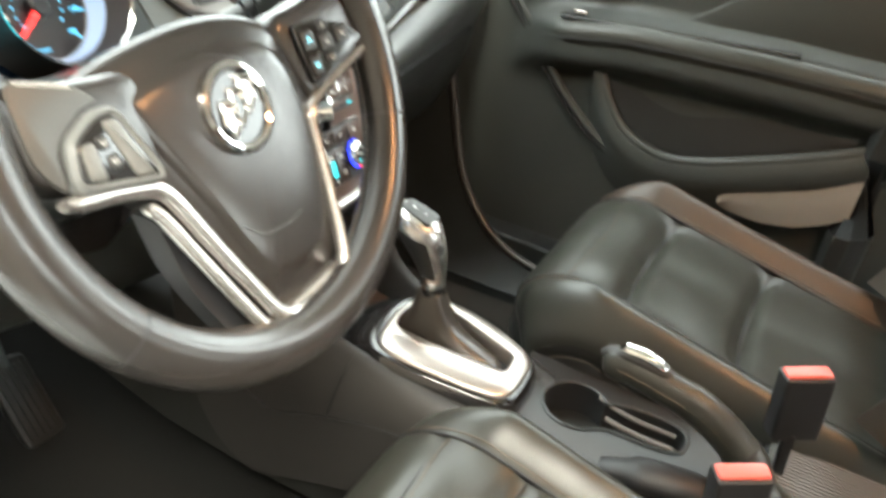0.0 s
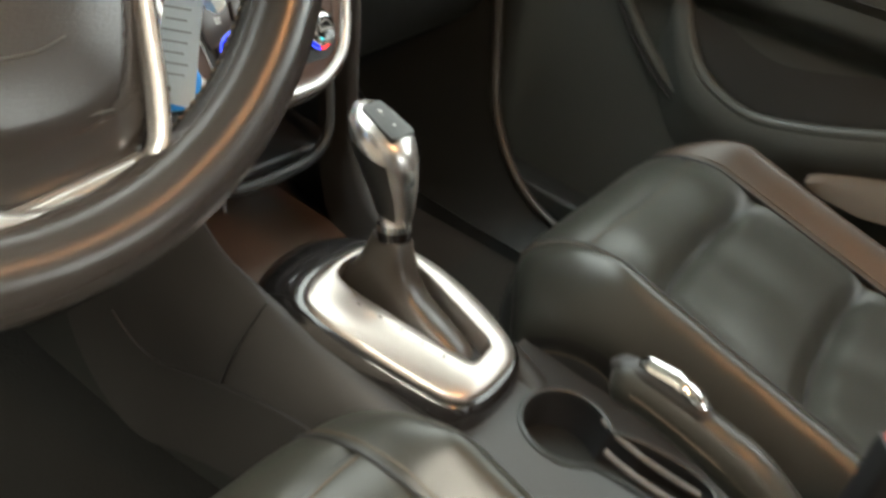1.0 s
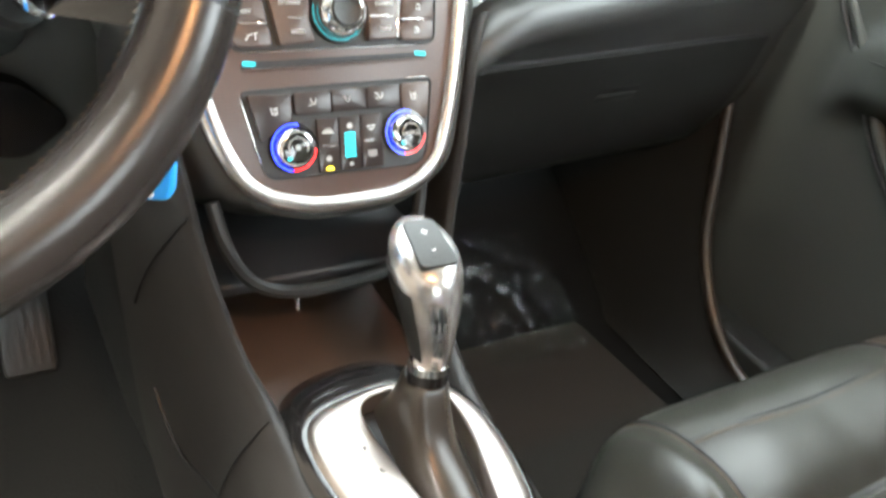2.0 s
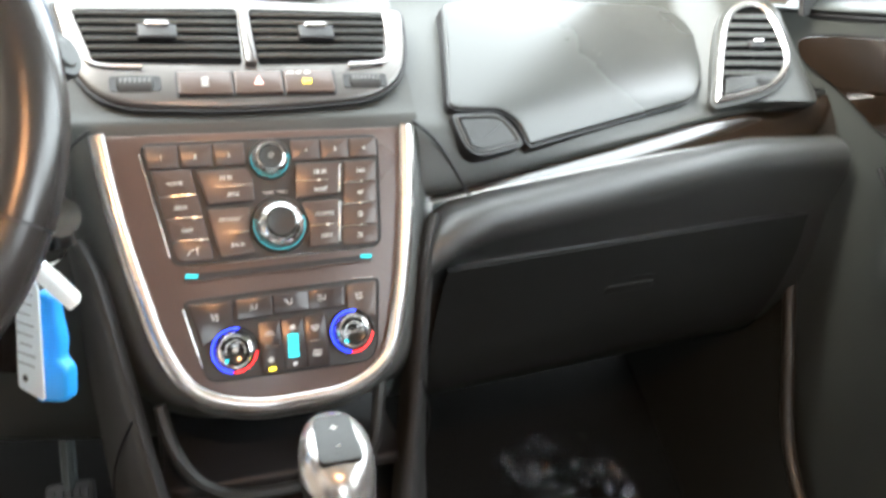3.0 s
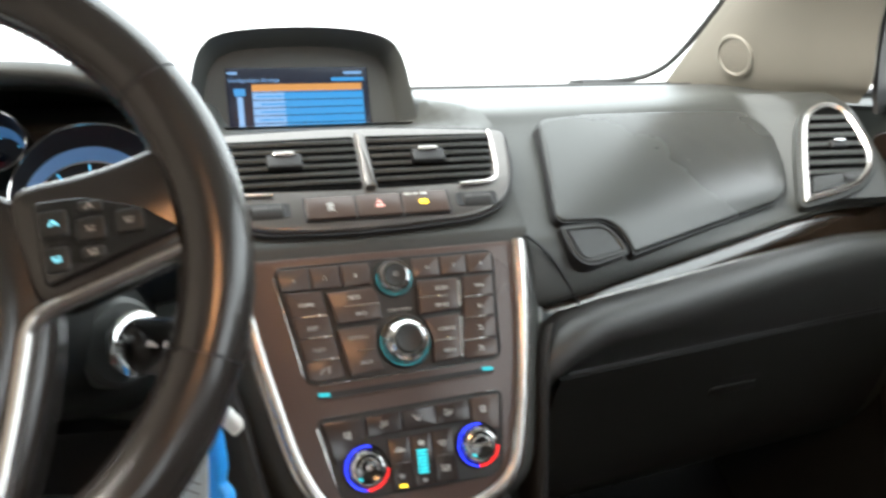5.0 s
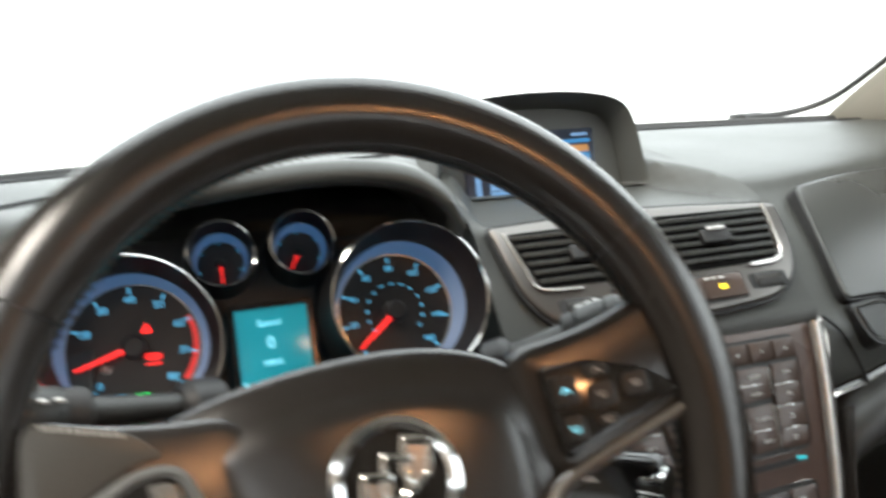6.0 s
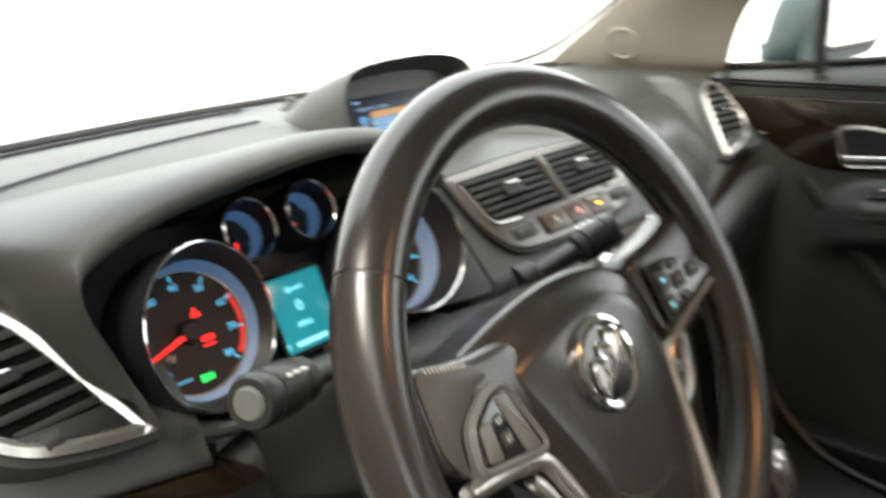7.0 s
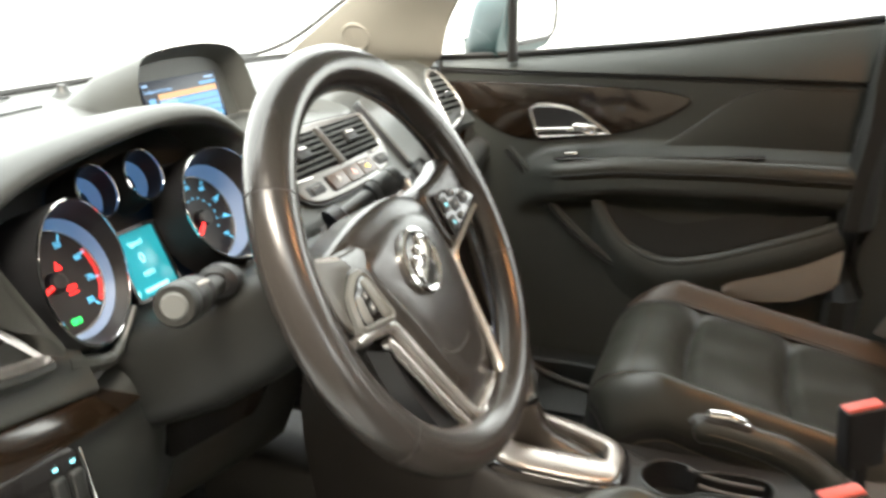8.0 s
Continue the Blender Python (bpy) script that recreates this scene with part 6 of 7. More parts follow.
part("cup_floor", slab(shrink(cup_o, 0.004), DK, -0.076, -0.071), RUBBER, con)
# the slot behind the cup: two satin rails with a narrow dark gap between them
for pts in ([(0.0645, -0.236, 0.6030), (0.0590, -0.256, 0.6010), (0.0570, -0.285, 0.5990), (0.0590, -0.332, 0.5980)], [(0.0420, -0.252, 0.5960), (0.0405, -0.270, 0.5940), (0.0400, -0.300, 0.5930), (0.0430, -0.334, 0.5925)]):
    part("slot_rail", tube(curve([V(p) for p in pts], 6), 0.0034, 10, flat=0.8), RAILS, con, "satin edge of the narrow console slot")
# ribbed tray cover behind the lever
rm = pose(0.035, -0.555, 0.606)
RIBS = material("grey_rib_plastic", (0.14, 0.13, 0.12), 0.45, grain=0.2)
part("rear_tray", box(rm, (0.16, 0.26, 0.006), 0.003), DEEP, con)
for k in range(26):
    part("tray_rib", box(rm @ pose(-0.072 + k * 0.0058, 0, 0.004), (0.0028, 0.25, 0.004)), RIBS, con)

# ---- gear selector ----
gs = thing("gear_selector", (0.010, -0.045, 0.635), "automatic gear selector with silver-topped knob and leather boot", "gear selector")
rows = []
for z, y, w, d in ((0.618, -0.044, 0.024, 0.078), (0.628, -0.042, 0.023, 0.070), (0.638, -0.034, 0.0215, 0.052), (0.648, -0.028, 0.0205, 0.036), (0.662, -0.025, 0.0185, 0.0255), (0.676, -0.0235, 0.0165, 0.0200), (0.688, -0.022, 0.0148, 0.0165), (0.691, -0.0215, 0.0125, 0.0140)):
    rows.append([V((0.0145 + w * math.copysign(abs(math.cos(a)) ** 0.62, math.cos(a)), y + d * math.copysign(abs(math.sin(a)) ** 0.62, math.sin(a)), z + 0.002 * math.sin(3 * a + 40 * z))) for a in (2 * math.pi * k / 28 for k in range(28))])
part("boot", loft(rows, True, False, True), BROWN, gs, "brown stitched leather boot")
bm = bmesh.new()
for k in range(13):
    t = k / 12
    p = V((0.024, -0.060, 0.650)).lerp(V((0.0215, -0.037, 0.688)), t)
    box(Matrix.Translation(p) @ pose(0, 0, 0, 30), (0.0014, 0.0014, 0.0030), 0, bm)
tagged(part("boot_stitching", bm, THREAD, gs), kind="stuff")
part("collar", tube([(0.0155, -0.023, 0.688), (0.0165, -0.020, 0.697)], 0.0150, 20), GLOSS, gs)
part("collar_ring", tube([(0.0164, -0.0205, 0.6965), (0.0168, -0.0190, 0.7015)], 0.0152, 20), CHROME, gs, "bright collar ring")
# knob: pear-shaped head leaning forward, its top sloping back to the rocker button
def knob_row(z, y, w, d, slope, grow=1.0):
    return [V((0.0172 + grow * w * math.cos(a), y + grow * d * math.sin(a), z + slope * d * math.sin(a))) for a in (2 * math.pi * k / 28 for k in range(28))]


sec = [(0.701, -0.0190, 0.0132, 0.0135, 0.05), (0.712, -0.0165, 0.0155, 0.0168, 0.05), (0.726, -0.0110, 0.0182, 0.0212, 0.08), (0.740, -0.0040, 0.0215, 0.0262, 0.12), (0.752, 0.0025, 0.0243, 0.0302, 0.17),
       (0.763, 0.0075, 0.0258, 0.0322, 0.22), (0.772, 0.0100, 0.0255, 0.0320, 0.26), (0.779, 0.0112, 0.0232, 0.0295, 0.28), (0.7838, 0.0118, 0.0180, 0.0235, 0.29), (0.7855, 0.0120, 0.008, 0.011, 0.29)]
part("knob", loft([knob_row(*s) for s in sec], True, False, True), SILVER, gs, "satin silver pear-shaped knob", 70)
bm = bmesh.new()
loft([[knob_row(*s, grow=1.03)[k] for k in range(19, 22)] for s in sec[:6]], bm=bm)
part("knob_spine", bm, CHROME, gs, "bright spine down the knob")
bm = bmesh.new()
loft([[knob_row(*s, grow=1.012)[k % 28] for k in range(11, 18)] for s in sec[1:6]], bm=bm)
part("knob_side", bm, HARD, gs, "dark grip inset")
cap_m = pose(0.0172, 0.0100, 0.7845, 16, 0, 0)
part("release_button", slab(rounded([(-0.0150, -0.021), (0.0150, -0.021), (0.0125, 0.020), (-0.0125, 0.020)], 0.006, 4), cap_m, -0.004, 0.0016, 0.0012), HARD, gs, "dark plus and minus rocker button")
text("+", at(cap_m, 0, 0.008, 0.0018), 0.010, MARK, gs)
text("-", at(cap_m, 0, -0.007, 0.0018), 0.010, MARK, gs)

# ---- handbrake ----
hb = thing("handbrake", (0.0, -0.44, 0.62), "lowered black handbrake lever with a bright release button", "handbrake")
HX = 0.0
ps = curve([(HX, -0.238, 0.704), (HX, -0.262, 0.708), (HX, -0.305, 0.702), (HX, -0.348, 0.692), (HX - 0.002, -0.390, 0.668), (HX - 0.004, -0.415, 0.640), (HX - 0.006, -0.430, 0.595)], 5)
part("grip", tube(ps, [0.010, 0.0145, 0.0165] + [0.0172] * 10 + [0.0182] * 8 + [0.0200] * (len(ps) - 21), 18, flat=1.12), LEATHER, hb, "leather-wrapped lever grip")
part("grip_seam", tube([p + V((-0.0172, 0, 0.002)) for p in ps[4:21]], 0.0008, 5), THREAD, hb)
part("grip_joint", tube([ps[21] + (ps[20] - ps[21]) * 0.25, ps[21]], [0.0204, 0.0208], 18, flat=1.12), DEEP, hb)
part("button_shell", tube([(HX, -0.234, 0.712), (HX, -0.240, 0.717), (HX, -0.262, 0.7225), (HX, -0.300, 0.7180), (HX, -0.312, 0.7120)], [0.006, 0.0095, 0.0115, 0.0105, 0.007], 16, flat=0.75), DECK, hb, "satin dark button shell")
part("release_button", tube([(HX, -0.250, 0.7262), (HX, -0.256, 0.7300), (HX, -0.276, 0.7310), (HX, -0.296, 0.7260), (HX, -0.302, 0.7220)], [0.0045, 0.0085, 0.0092, 0.0085, 0.0045], 14, flat=0.55), CHROME, hb, "bright release button panel")
part("boot", tube([(HX - 0.004, -0.405, 0.645), (HX - 0.006, -0.425, 0.620), (HX - 0.006, -0.44, 0.600)], [0.0215, 0.028, 0.040], 16), LEATHER, hb, "soft leather lever boot")
part("slot_cover", tube(curve([(-0.052, -0.272, 0.606), (-0.050, -0.300, 0.618), (-0.044, -0.345, 0.624), (-0.034, -0.385, 0.618), (-0.026, -0.415, 0.604)], 5), [0.008] + [0.016] * 5 + [0.021] * 10 + [0.019] * 5, 14, flat=0.8), DEEP, hb, "black moulded lever slot cover")

# ---- seats ----
def seat(cx, sx, label, drop=0.0):
    o = thing("front_seat", (cx, -0.35, 0.36), label, "seat", "front seats")
    W = 0.217

    def S(x, y, z):
        """A point of the cushion; its front corners are rounded off in plan."""
        a = max(0.0, abs(x) / W - 0.45) / 0.55
        return V((cx + sx * x, y - 0.055 * a ** 2.4 * max(0.0, min(1.0, (y + 0.32) / 0.22)), z))

    def top(x, y):
        """Height of the cushion: hollow insert between soft bolsters, a rolled nose in front."""
        a = abs(x) / W
        z = 0.678 - drop - 0.20 * max(0.0, -y - 0.17) - 0.008 * max(0.0, 1 - a / 0.64) * (1 if y < -0.14 else 0.4)
        z += (0.034 if x > 0 else 0.026) * math.exp(-((a - 0.83) / 0.135) ** 2) * (1 - 0.45 * max(0.0, min(1.0, (y + 0.16) / 0.06)))
        if a > 0.80:
            t = min(1.0, (a - 0.80) / 0.20)
            z -= 0.046 * (1 - math.sqrt(max(0.0, 1 - t * t)))
        f = (y + 0.165) / 0.092
        if f > 0:
            z -= 0.058 * (1 - math.sqrt(max(0.0, 1 - min(1.0, f) ** 2.3)))
        return z

    ys = np.concatenate([-0.073 - 0.092 * (1 - np.cos(np.linspace(0, math.pi / 2, 16))), np.linspace(-0.172, -0.60, 62)])

    def puff(x, y):
        """Quilting of the insert between its cross seams and the stitched nose."""
        dz, fade = 0.0, 1 - min(1.0, abs(x) / (0.645 * W)) ** 5
        for c in (-0.232, -0.385):
            bow = y - c + 0.55 * (x * x) - 0.022
            dz -= (0.25 + 0.75 * fade) * 0.019 * math.exp(-(bow / 0.0125) ** 2)
            dz += fade * 0.009 * math.exp(-((bow - 0.060) / 0.052) ** 2)
        dz += fade * 0.008 * math.exp(-((y + 0.47) / 0.06) ** 2)
        dz -= 0.0032 * math.exp(-((y + 0.138 - 0.5 * x * x) / 0.005) ** 2)
        dz += 0.0015 * noise.noise((x * 22, y * 16, cx * 9)) * fade
        return dz

    def line_at(f, n=28):
        return [S(x, f(x), top(x, f(x)) + puff(x, f(x)) + 0.0004) for x in np.linspace(-0.64 * W, 0.64 * W, n)]

    def skin(x0, x1, n, mat, name, lbl, quilted=False):
        rows = []
        for y in ys:
            rows.append([S(x, y, top(x, y) + (puff(x, y) if quilted else 0.0012 * noise.noise((x * 40, y * 22, cx * 7)))) for x in np.linspace(x0, x1, n)])
        return part(name, loft(rows), mat, o, lbl)

    skin(-0.645 * W, 0.645 * W, 25, LEATHER, "insert", "dark quilted leather insert", True)
    th = np.linspace(0, math.pi / 2, 14)
    for sg in (1, -1):
        xs = [sg * W * v for v in list(np.linspace(0.65, 0.79, 6)) + list(0.80 + 0.20 * np.sin(th))]
        part("bolster", loft([[S(x, y, top(x, y) + 0.0012 * noise.noise((x * 40, y * 22, cx * 7))) for x in xs] for y in ys]), BOLSTER if sg > 0 else LEATHER, o, "brown leather side bolster" if sg > 0 else "black leather side bolster")
    # seams in the valleys and the nose stitching
    for x in (0.648 * W, -0.648 * W):
        part("seam", tube([S(x, y, top(x, y) + 0.0004) for y in ys], 0.0019, 6), DEEP, o)
        part("stitch_line", tube([S(x * 1.045, y, top(x * 1.045, y) + 0.0006) for y in ys], 0.0007, 5), THREAD, o)
    for c in (-0.232, -0.385):
        part("cross_seam", tube(line_at(lambda x: c - 0.55 * (x * x) + 0.022), 0.0018, 6), DEEP, o)
    for off in (0.0, 0.006):
        part("front_stitch", tube(line_at(lambda x: -0.138 + 0.5 * x * x - off), 0.0012 if off == 0 else 0.0006, 6), DEEP if off == 0 else THREAD, o)
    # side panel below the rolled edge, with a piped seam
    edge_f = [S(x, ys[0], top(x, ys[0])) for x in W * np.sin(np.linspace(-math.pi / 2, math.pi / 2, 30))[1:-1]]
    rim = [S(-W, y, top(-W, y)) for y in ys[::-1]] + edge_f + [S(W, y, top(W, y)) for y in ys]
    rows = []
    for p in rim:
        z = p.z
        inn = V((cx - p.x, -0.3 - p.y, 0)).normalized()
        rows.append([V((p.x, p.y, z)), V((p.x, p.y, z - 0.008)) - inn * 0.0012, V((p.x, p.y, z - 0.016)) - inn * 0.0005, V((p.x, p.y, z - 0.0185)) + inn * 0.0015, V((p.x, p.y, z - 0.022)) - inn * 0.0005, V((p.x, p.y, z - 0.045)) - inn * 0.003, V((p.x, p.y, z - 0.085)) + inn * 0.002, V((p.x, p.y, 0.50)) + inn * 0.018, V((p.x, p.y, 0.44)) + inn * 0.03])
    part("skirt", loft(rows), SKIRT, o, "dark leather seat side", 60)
    part("piping", tube([r[3] for r in rows], 0.0016, 6), THREAD, o, "stitched seam round the cushion")
    # backrest
    rows = []
    for t in np.linspace(0, 1, 12):
        y, z = mix(-0.565, -0.80, t), mix(0.66, 1.22, t)
        w = 0.205 * (1 - 0.18 * t * t)
        rows.append([S(x * w, y + d, z) for x, d in ((-1, -0.06), (-1.02, 0.03), (-0.86, 0.065), (-0.6, 0.02), (0, 0.012), (0.6, 0.02), (0.86, 0.065), (1.02, 0.03), (1, -0.06), (0, -0.09))])
    part("backrest", loft(rows, True, False, True), BROWN, o, "brown leather backrest", 70)
    part("seat_base", box(pose(cx, -0.36, 0.43), (0.36, 0.40, 0.14), 0.02), SHELL, o)
    return o


seat(0.314, 1, "black and brown leather passenger seat, empty", 0.0)
seat(-0.292, -1, "black and brown leather driver seat, empty", 0.022)


def buckle(p, lean, label):
    p = V(p)
    o = thing("belt_buckle", p - V((0, 0, 0.10)), label, "belt buckle", "belt buckles")
    ex, ez = V((0.479, -0.86, 0.13)).normalized(), V((-0.085, 0.152, 0.985))
    ez = (ez - ex * ez.dot(ex)).normalized()
    ey = ez.cross(ex)
    m = Matrix(((ex.x, ey.x, ez.x, p.x), (ex.y, ey.y, ez.y, p.y), (ex.z, ey.z, ez.z, p.z), (0, 0, 0, 1)))
    part("housing", slab(rounded([(-0.026, -0.013), (0.026, -0.013), (0.026, 0.013), (-0.026, 0.013)], 0.005), m, -0.085, -0.004, 0.003), DEEP, o)
    part("press_button", slab(rounded([(-0.0240, -0.0090), (0.0240, -0.0090), (0.0240, 0.0090), (-0.0240, 0.0090)], 0.004), m, -0.01, -0.001, 0.002), RED, o, "red press button")
    part("stalk", bar(m @ V((0, 0, -0.08)), p + V((0, -0.02, -0.20)), 0.03, 0.012, 0.003, (0, 1, 0)), DEEP, o)
    return o


buckle((0.067, -0.428, 0.742), 0, "black belt buckle with red button beside the seat")
buckle((-0.089, -0.395, 0.716), 0, "black belt buckle with red button beside the seat")

# ---- passenger door ----
dr = thing("passenger_door", (0.72, -0.05, 0.45), "closed dark passenger door with wood trim and leather armrest", "car door")


def belt(y):
    return table([(-0.50, 1.164), (-0.469, 1.160), (-0.119, 1.110), (0.217, 1.077), (0.389, 1.066), (0.42, 1.064)], y)


def arm(y):
    return table([(-0.50, 0.902), (-0.451, 0.902), (-0.257, 0.900), (-0.025, 0.890), (0.130, 0.865), (0.20, 0.83), (0.32, 0.78)], y)


CREASE = 1.047


def door_x(y, z):
    """How far out the door panel stands at a place."""
    b, a = belt(y), arm(y)
    out = 0.0
    if z > CREASE:
        t = (z - CREASE) / max(0.02, b - CREASE)
        out = 0.013 * smooth((z - CREASE) / 0.007) - 0.042 * t ** 1.5
    fore = max(0.0, min(1.0, (0.20 - y) / 0.10))
    if z < a + 0.03:
        t = max(0.0, min(1.0, (a + 0.03 - z) / 0.04))
        u = max(0.0, min(1.0, (z - (a - 0.11)) / 0.05))
        out += 0.050 * fore * (t * t * (3 - 2 * t)) * (u * u * (3 - 2 * u))
    return 0.700 - out


ys_d = np.linspace(-0.475, 0.50, 66)
rows = []
for y in ys_d:
    b = belt(y)
    lowz = 0.40
    rows.append([(0.745, y, b + 0.002), (0.735, y, b + 0.001)] + [(door_x(y, z), y, z) for z in list(np.linspace(b - 0.004, CREASE + 0.010, 8)) + [CREASE + k * 0.001 for k in (8, 6, 4.5, 3, 1.5, 0, -2, -5)] + list(np.linspace(CREASE - 0.010, lowz, 60))])
DOORSKIN = material("door_panel_plastic", (0.042, 0.046, 0.042), 0.42, grain=0.2, grain_size=0.0014, cell=True)
part("panel", loft(rows, thick=0.006), DOORSKIN, dr, "soft black door panel", 60)
# wood inlay
o_t = [(0.375, 1.016), (0.32, 1.024), (0.22, 1.026), (0.092, 1.027), (-0.02, 1.025), (-0.109, 1.020), (-0.155, 1.004), (-0.103, 0.964), (-0.050, 0.943), (0.0, 0.930), (0.140, 0.910), (0.225, 0.921), (0.300, 0.962), (0.365, 0.990)]
out = [(-q.x, q.y) for q in curve([(y, z, 0) for y, z in o_t], 4, True)]
DM = Matrix(((0, 0, -1, 0.7), (-1, 0, 0, 0), (0, 1, 0, 0), (0, 0, 0, 1)))
part("wood_inlay", slab(out, DM, -0.01, 0.004, 0.002), WOOD, dr, "gloss dark wood inlay")
part("inlay_seam", slab(shrink(out, -0.002), DM, -0.01, 0.0012), DEEP, dr)
# handle: bright loop round a dark cup, with a lever
hl = rounded([(-0.168, 0.981), (-0.131, 0.989), (-0.066, 0.981), (0.008, 0.931), (-0.147, 0.915)], [0.018, 0.03, 0.03, 0.008, 0.012], 4)
part("handle_cup", slab(hl, DM, 0.0, 0.0062), DEEP, dr)
part("handle_frame", ring_plate(shrink(hl, -0.001), shrink(hl, 0.006), DM, 0.002, 0.012, roll=0.003), SILVER, dr, "satin bright handle frame")
part("handle_lever", bar((0.690, 0.150, 0.932), (0.690, 0.050, 0.940), 0.009, 0.010, 0.003), CHROME, dr, "bright pull lever")
part("lock_knob", bar((0.686, 0.072, 0.944), (0.686, 0.020, 0.940), 0.014, 0.020, 0.007), CHROME, dr, "bright lever tip")
# padded upper panel behind the handle
PADSKIN = material("door_pad_leather", (0.034, 0.037, 0.033), 0.42, grain=0.14, grain_size=0.0016, cell=True)
pp = rounded([(0.015, 0.896), (0.100, 0.911), (0.140, 0.938), (0.232, 1.014), (0.280, 1.036), (0.460, 1.038), (0.454, 0.918), (0.25, 0.914)], [0.01, 0.04, 0.05, 0.05, 0.04, 0.012, 0.02, 0.02], 5)
part("upper_pad", slab(pp, DM, -0.01, 0.005, 0.004), PADSKIN, dr, "padded dark upper panel")
# shoulder crease under the window
part("belt_crease", tube([(0.6985, y, CREASE - 0.001) for y in np.linspace(-0.465, 0.37, 20)], 0.0028, 6), DEEP, dr)
part("window_seal", tube([(0.728, y, belt(y) + 0.004) for y in np.linspace(-0.47, 0.48, 18)], 0.006, 8), RUBBER, dr, "black window seal")
# armrest pad and seams, switch
rows = [[(door_x(y, arm(y) - 0.02) - 0.002 + dx + 0.008 * smooth((y - 0.06) / 0.07), y, arm(y) + dz) for dx, dz in ((0.045, 0.012), (0.016, 0.006), (0.002, -0.004), (-0.003, -0.018), (0.0, -0.034), (0.012, -0.046))] for y in np.linspace(-0.462, 0.13, 20)]
part("armrest_pad", loft(rows, thick=0.004), LEATHER, dr, "stitched leather armrest pad", 60)
for dz in (-0.024, -0.046):
    part("armrest_seam", tube([(door_x(y, arm(y) - 0.02) - 0.0055 + (0.012 if dz < -0.03 else 0), y, arm(y) + dz) for y in np.linspace(-0.46, 0.13, 20)], 0.0012, 6), DEEP, dr)
part("switch_plate", bar((0.672, 0.10, arm(0.10) + 0.010), (0.672, -0.30, arm(-0.30) + 0.010), 0.026, 0.005, 0.002), GLOSS, dr, "gloss black switch strip")
part("window_switch", bar((0.670, 0.080, arm(0.08) + 0.018), (0.670, 0.055, arm(0.06) + 0.018), 0.012, 0.006, 0.002), SILVER, dr)
# map pocket: a scooped lip
pk = curve([(0.692, 0.022, 0.815), (0.684, -0.015, 0.748), (0.676, -0.062, 0.703), (0.669, -0.135, 0.682), (0.666, -0.20, 0.693), (0.665, -0.265, 0.715), (0.667, -0.384, 0.763), (0.674, -0.455, 0.795)], 6)
part("pocket_lip", tube(pk, 0.009, 12, flat=1.2), DOORSKIN, dr, "rounded map pocket lip")
rows = [[p + V((-0.007, 0, -0.004)), p + V((-0.012, 0, -0.02)), p + V((-0.010, -0.004, -0.045)), V((0.688, p.y - 0.004, p.z - 0.085)), V((0.700, p.y - 0.004, p.z - 0.12))] for p in pk]
part("pocket_wall", loft(rows, thick=0.003), DOORSKIN, dr, "", 60)
# darker sheet over the panel paints the shade within the pocket
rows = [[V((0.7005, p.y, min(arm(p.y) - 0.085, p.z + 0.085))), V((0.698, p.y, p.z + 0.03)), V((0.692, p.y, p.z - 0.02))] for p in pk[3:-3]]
part("pocket_shade", loft(rows), HARD, dr, "dark sheet painting the shade inside the map pocket")
# front border of the trim, with its dark gap and soft rolled edge
bd = curve([(0.690, 0.215, 0.885), (0.690, 0.160, 0.822), (0.690, 0.095, 0.742), (0.688, 0.004, 0.668), (0.686, -0.090, 0.632), (0.684, -0.20, 0.632)], 6)
part("border_gap", tube(bd, 0.0035, 8), DEEP, dr)
part("border_roll", tube([q + V((-0.002, -0.010, 0.010)) for q in bd], [0.0015 + 0.007 * math.sqrt(math.sin(math.pi * min(1, max(0, k / (len(bd) - 1))))) for k in range(len(bd))], 10), DOORSKIN, dr)
# pale panel low at the rear of the door and dark kick panel
bm = loft([[(0.676, y, z0), (0.668, y, mix(z0, z1, 0.5)), (0.676, y, z1)] for y, z0, z1 in ((-0.255, 0.632, 0.640), (-0.278, 0.626, 0.676), (-0.33, 0.622, 0.700), (-0.385, 0.632, 0.722), (-0.44, 0.662, 0.772), (-0.458, 0.675, 0.77))], thick=0.01)
part("pale_panel", bm, PALEBEIGE, dr, "pale lower panel at the rear of the door")
kick = thing("kick_panel", (0.64, 0.28, 0.35), "dark kick panel at the side of the footwell", "trim panel")
bm = loft([curve([(0.690, 0.32, 0.76), (0.675, 0.28, 0.64), (0.655, 0.22, 0.50), (0.640, 0.10, 0.40), (0.635, -0.10, 0.37), (0.635, -0.4, 0.37)], 4), curve([(0.66, 0.42, 0.76), (0.645, 0.38, 0.62), (0.628, 0.33, 0.48), (0.615, 0.22, 0.36), (0.61, -0.10, 0.345), (0.61, -0.4, 0.345)], 4), curve([(0.655, 0.60, 0.76), (0.64, 0.60, 0.60), (0.62, 0.55, 0.45), (0.60, 0.4, 0.34), (0.59, -0.10, 0.335), (0.59, -0.4, 0.335)], 4)], thick=0.004)
part("panel", bm, LOWER, kick)
# brown tube added to draw the warm lamp highlight on the panel's edge
part("warm_edge_roll", tube(curve([(0.686, 0.318, 0.76), (0.671, 0.278, 0.64), (0.651, 0.218, 0.50), (0.636, 0.10, 0.402), (0.631, -0.10, 0.372)], 5), 0.0085, 12), BROWN, kick, "brown roll painting the warm highlight along the kick panel")

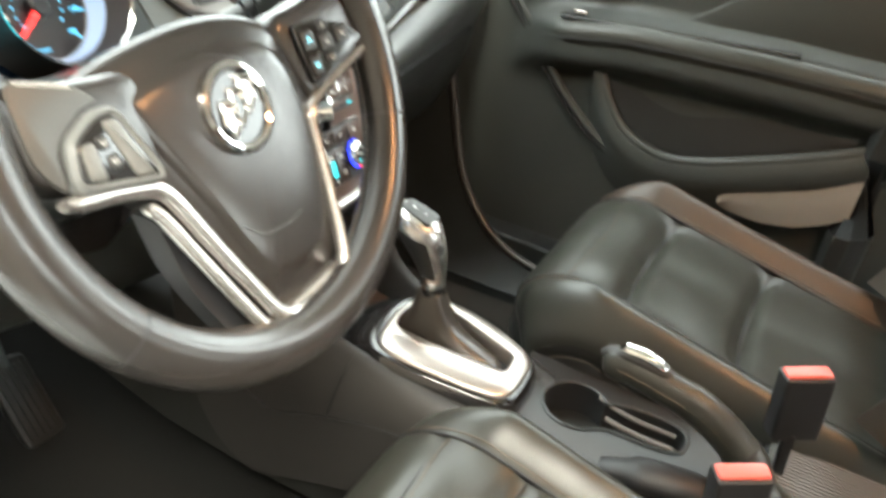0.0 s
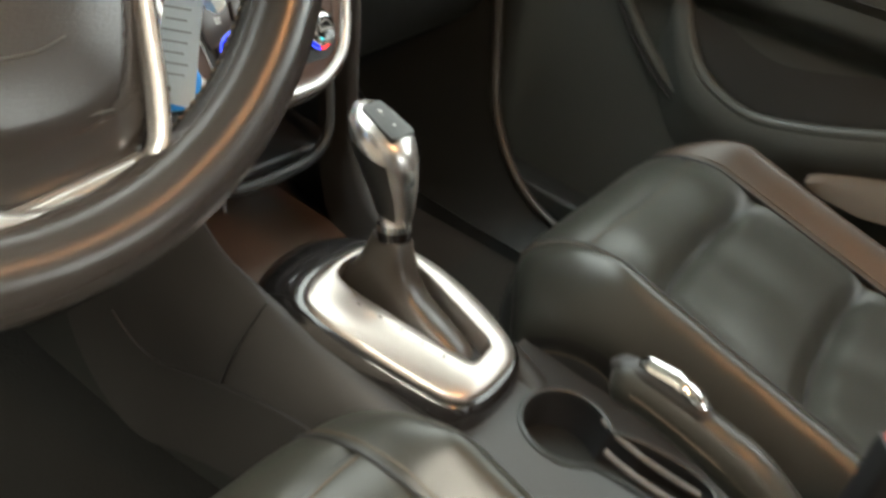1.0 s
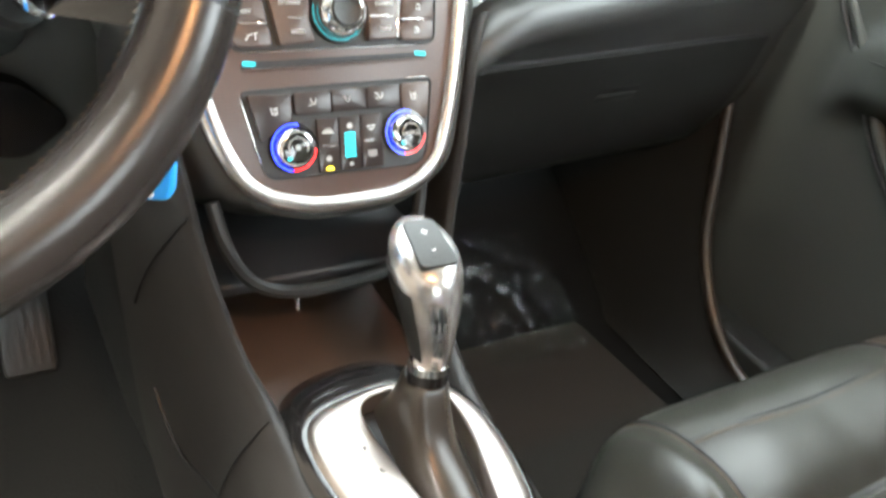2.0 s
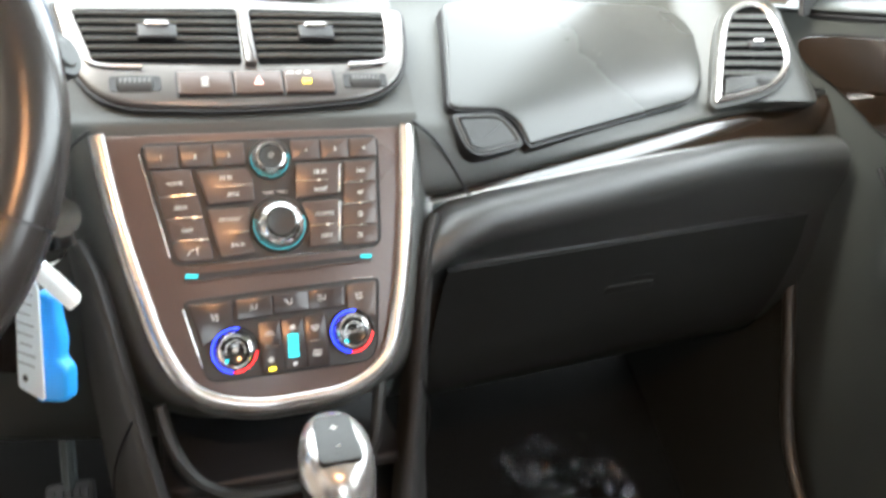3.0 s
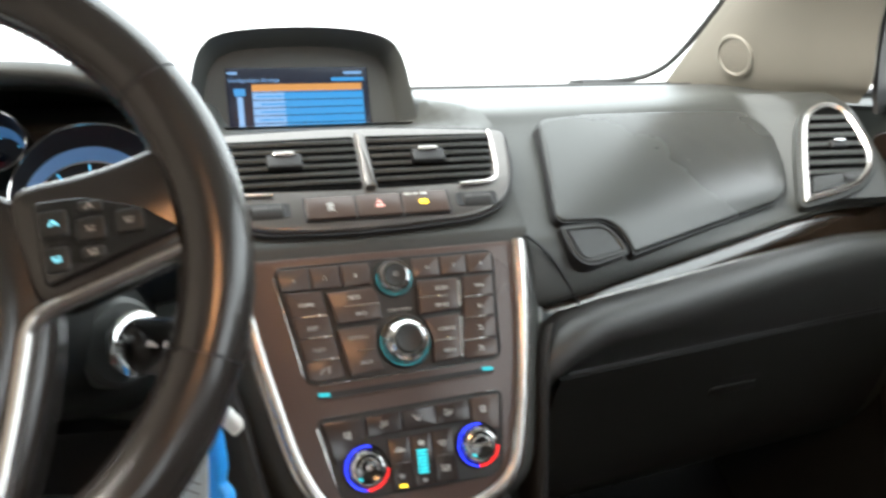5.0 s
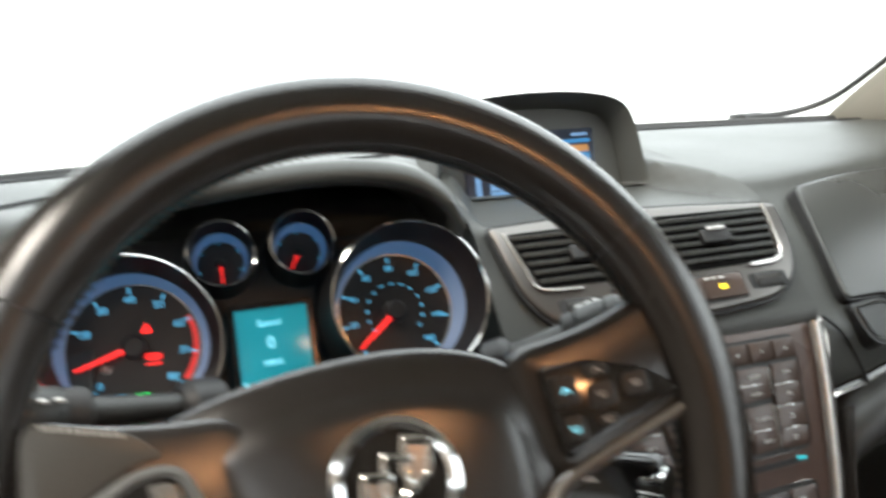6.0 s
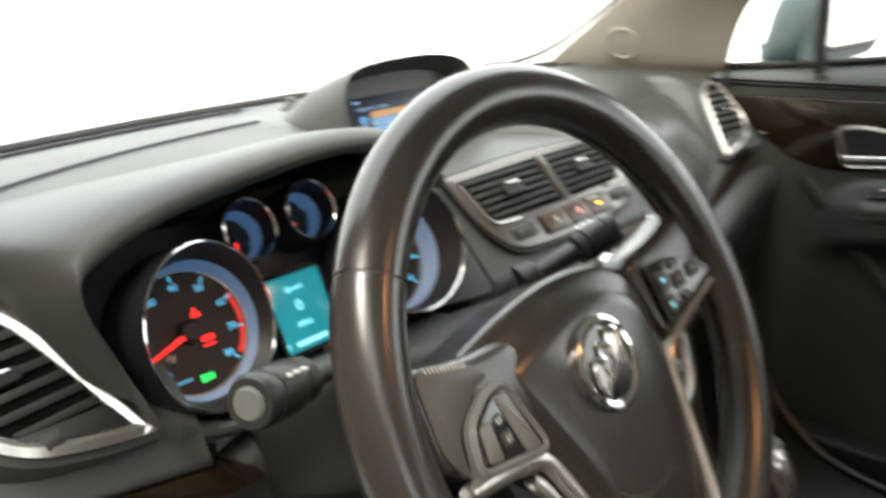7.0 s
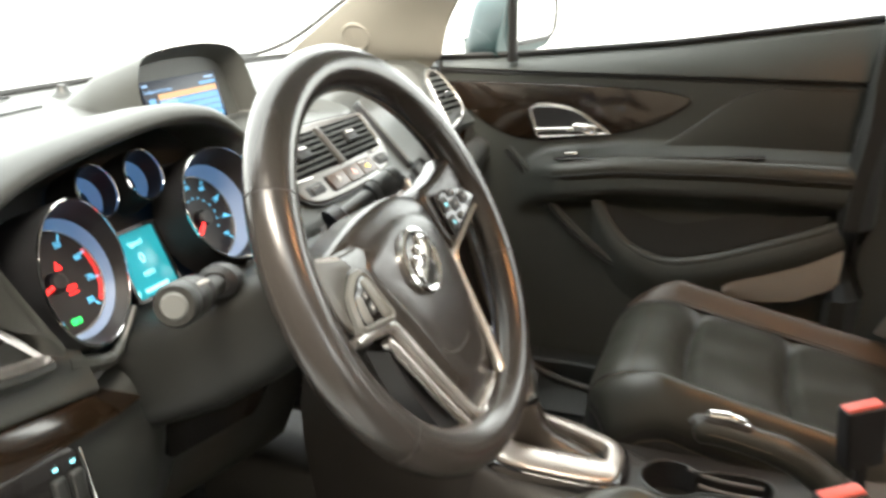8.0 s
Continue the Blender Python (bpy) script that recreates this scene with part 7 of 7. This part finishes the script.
# ---- outside mirror ----
mr = thing("door_mirror", (0.78, 0.22, 1.06), "teal door mirror outside the passenger window", "door mirror")
sh = rounded([(-0.005, -0.055), (0.150, -0.045), (0.165, 0.03), (0.135, 0.065), (0.01, 0.06)], 0.03, 5)
MM = face_frame(0.762, 0.228, 1.150, 2, -22)
sh2 = rounded([(-0.060, -0.090), (0.150, -0.060), (0.165, 0.03), (0.135, 0.065), (0.0, 0.070)], [0.05, 0.03, 0.03, 0.03, 0.06], 5)
part("shell", slab(sh2, MM @ pose(0, 0, 0, 0, 180, 0) @ Matrix.Diagonal((-1, 1, 1, 1)), 0.004, 0.12, 0.045), TEAL, mr, "teal painted mirror shell")
part("rim", ring_plate(shrink(sh, -0.002), shrink(sh, 0.007), MM, -0.004, 0.010, roll=0.003), RUBBER, mr)
part("mirror_glass", slab(shrink(sh, 0.007), MM, 0.0, 0.004), MIRROR, mr, "mirror glass reflecting the bright yard")
part("arm", bar((0.755, 0.29, 1.030), (0.84, 0.27, 1.065), 0.05, 0.03, 0.01), RUBBER, mr)
part("divider", tube([(0.698, 0.205, 1.07), (0.675, 0.20, 1.20), (0.63, 0.16, 1.38)], 0.011, 8), RUBBER, mr, "black upright window divider")

# ---- footwell mat with loose plastic film ----
fm = thing("floor_mat", (0.40, 0.20, FLOOR_Z), "dark floor mat under crumpled clear plastic film", "floor mat")
FOOTMAT = material("worn_floor_mat", (0.026, 0.022, 0.018), 0.85, spec=0.2, grain=0.8, grain_size=0.004, vary=0.3)
part("mat", slab(rounded([(0.18, -0.02), (0.56, -0.02), (0.54, 0.34), (0.20, 0.34)], 0.04, 4), pose(0, 0, FLOOR_Z), 0.0, 0.010, 0.004), FOOTMAT, fm)
rows = []
for i, y in enumerate(np.linspace(0.26, 0.46, 44)):
    rows.append([(x + 0.004 * noise.noise((x * 40, y * 40, 3)), y, FLOOR_Z + 0.014 + 0.62 * max(0, y - 0.31) + 0.016 * abs(noise.noise((x * 26, y * 26, 0.5))) + 0.005 * noise.noise((x * 95, y * 95, 1.5))) for x in np.linspace(0.33, 0.53, 44)])
part("plastic_film", loft(rows), FILM, fm, "crumpled clear plastic film", 20)

# ---- dome lamp on the headliner, switched on ----
dome = thing("dome_lamp", (-0.08, -0.70, 1.56), "lit warm dome lamp on the headliner", "lamp")
DLM = pose(-0.08, -0.70, 1.552, 180, 0, 0)
part("housing", ring_plate(rounded([(-0.09, -0.06), (0.09, -0.06), (0.09, 0.06), (-0.09, 0.06)], 0.02), rounded([(-0.045, -0.027), (0.045, -0.027), (0.045, 0.027), (-0.045, 0.027)], 0.010), DLM, -0.006, 0.014, roll=0.004), ROOFING, dome)
part("lens", slab(rounded([(-0.045, -0.027), (0.045, -0.027), (0.045, 0.027), (-0.045, 0.027)], 0.010), DLM, -0.004, 0.009, 0.003), LAMPLENS, dome, "glowing warm lens")
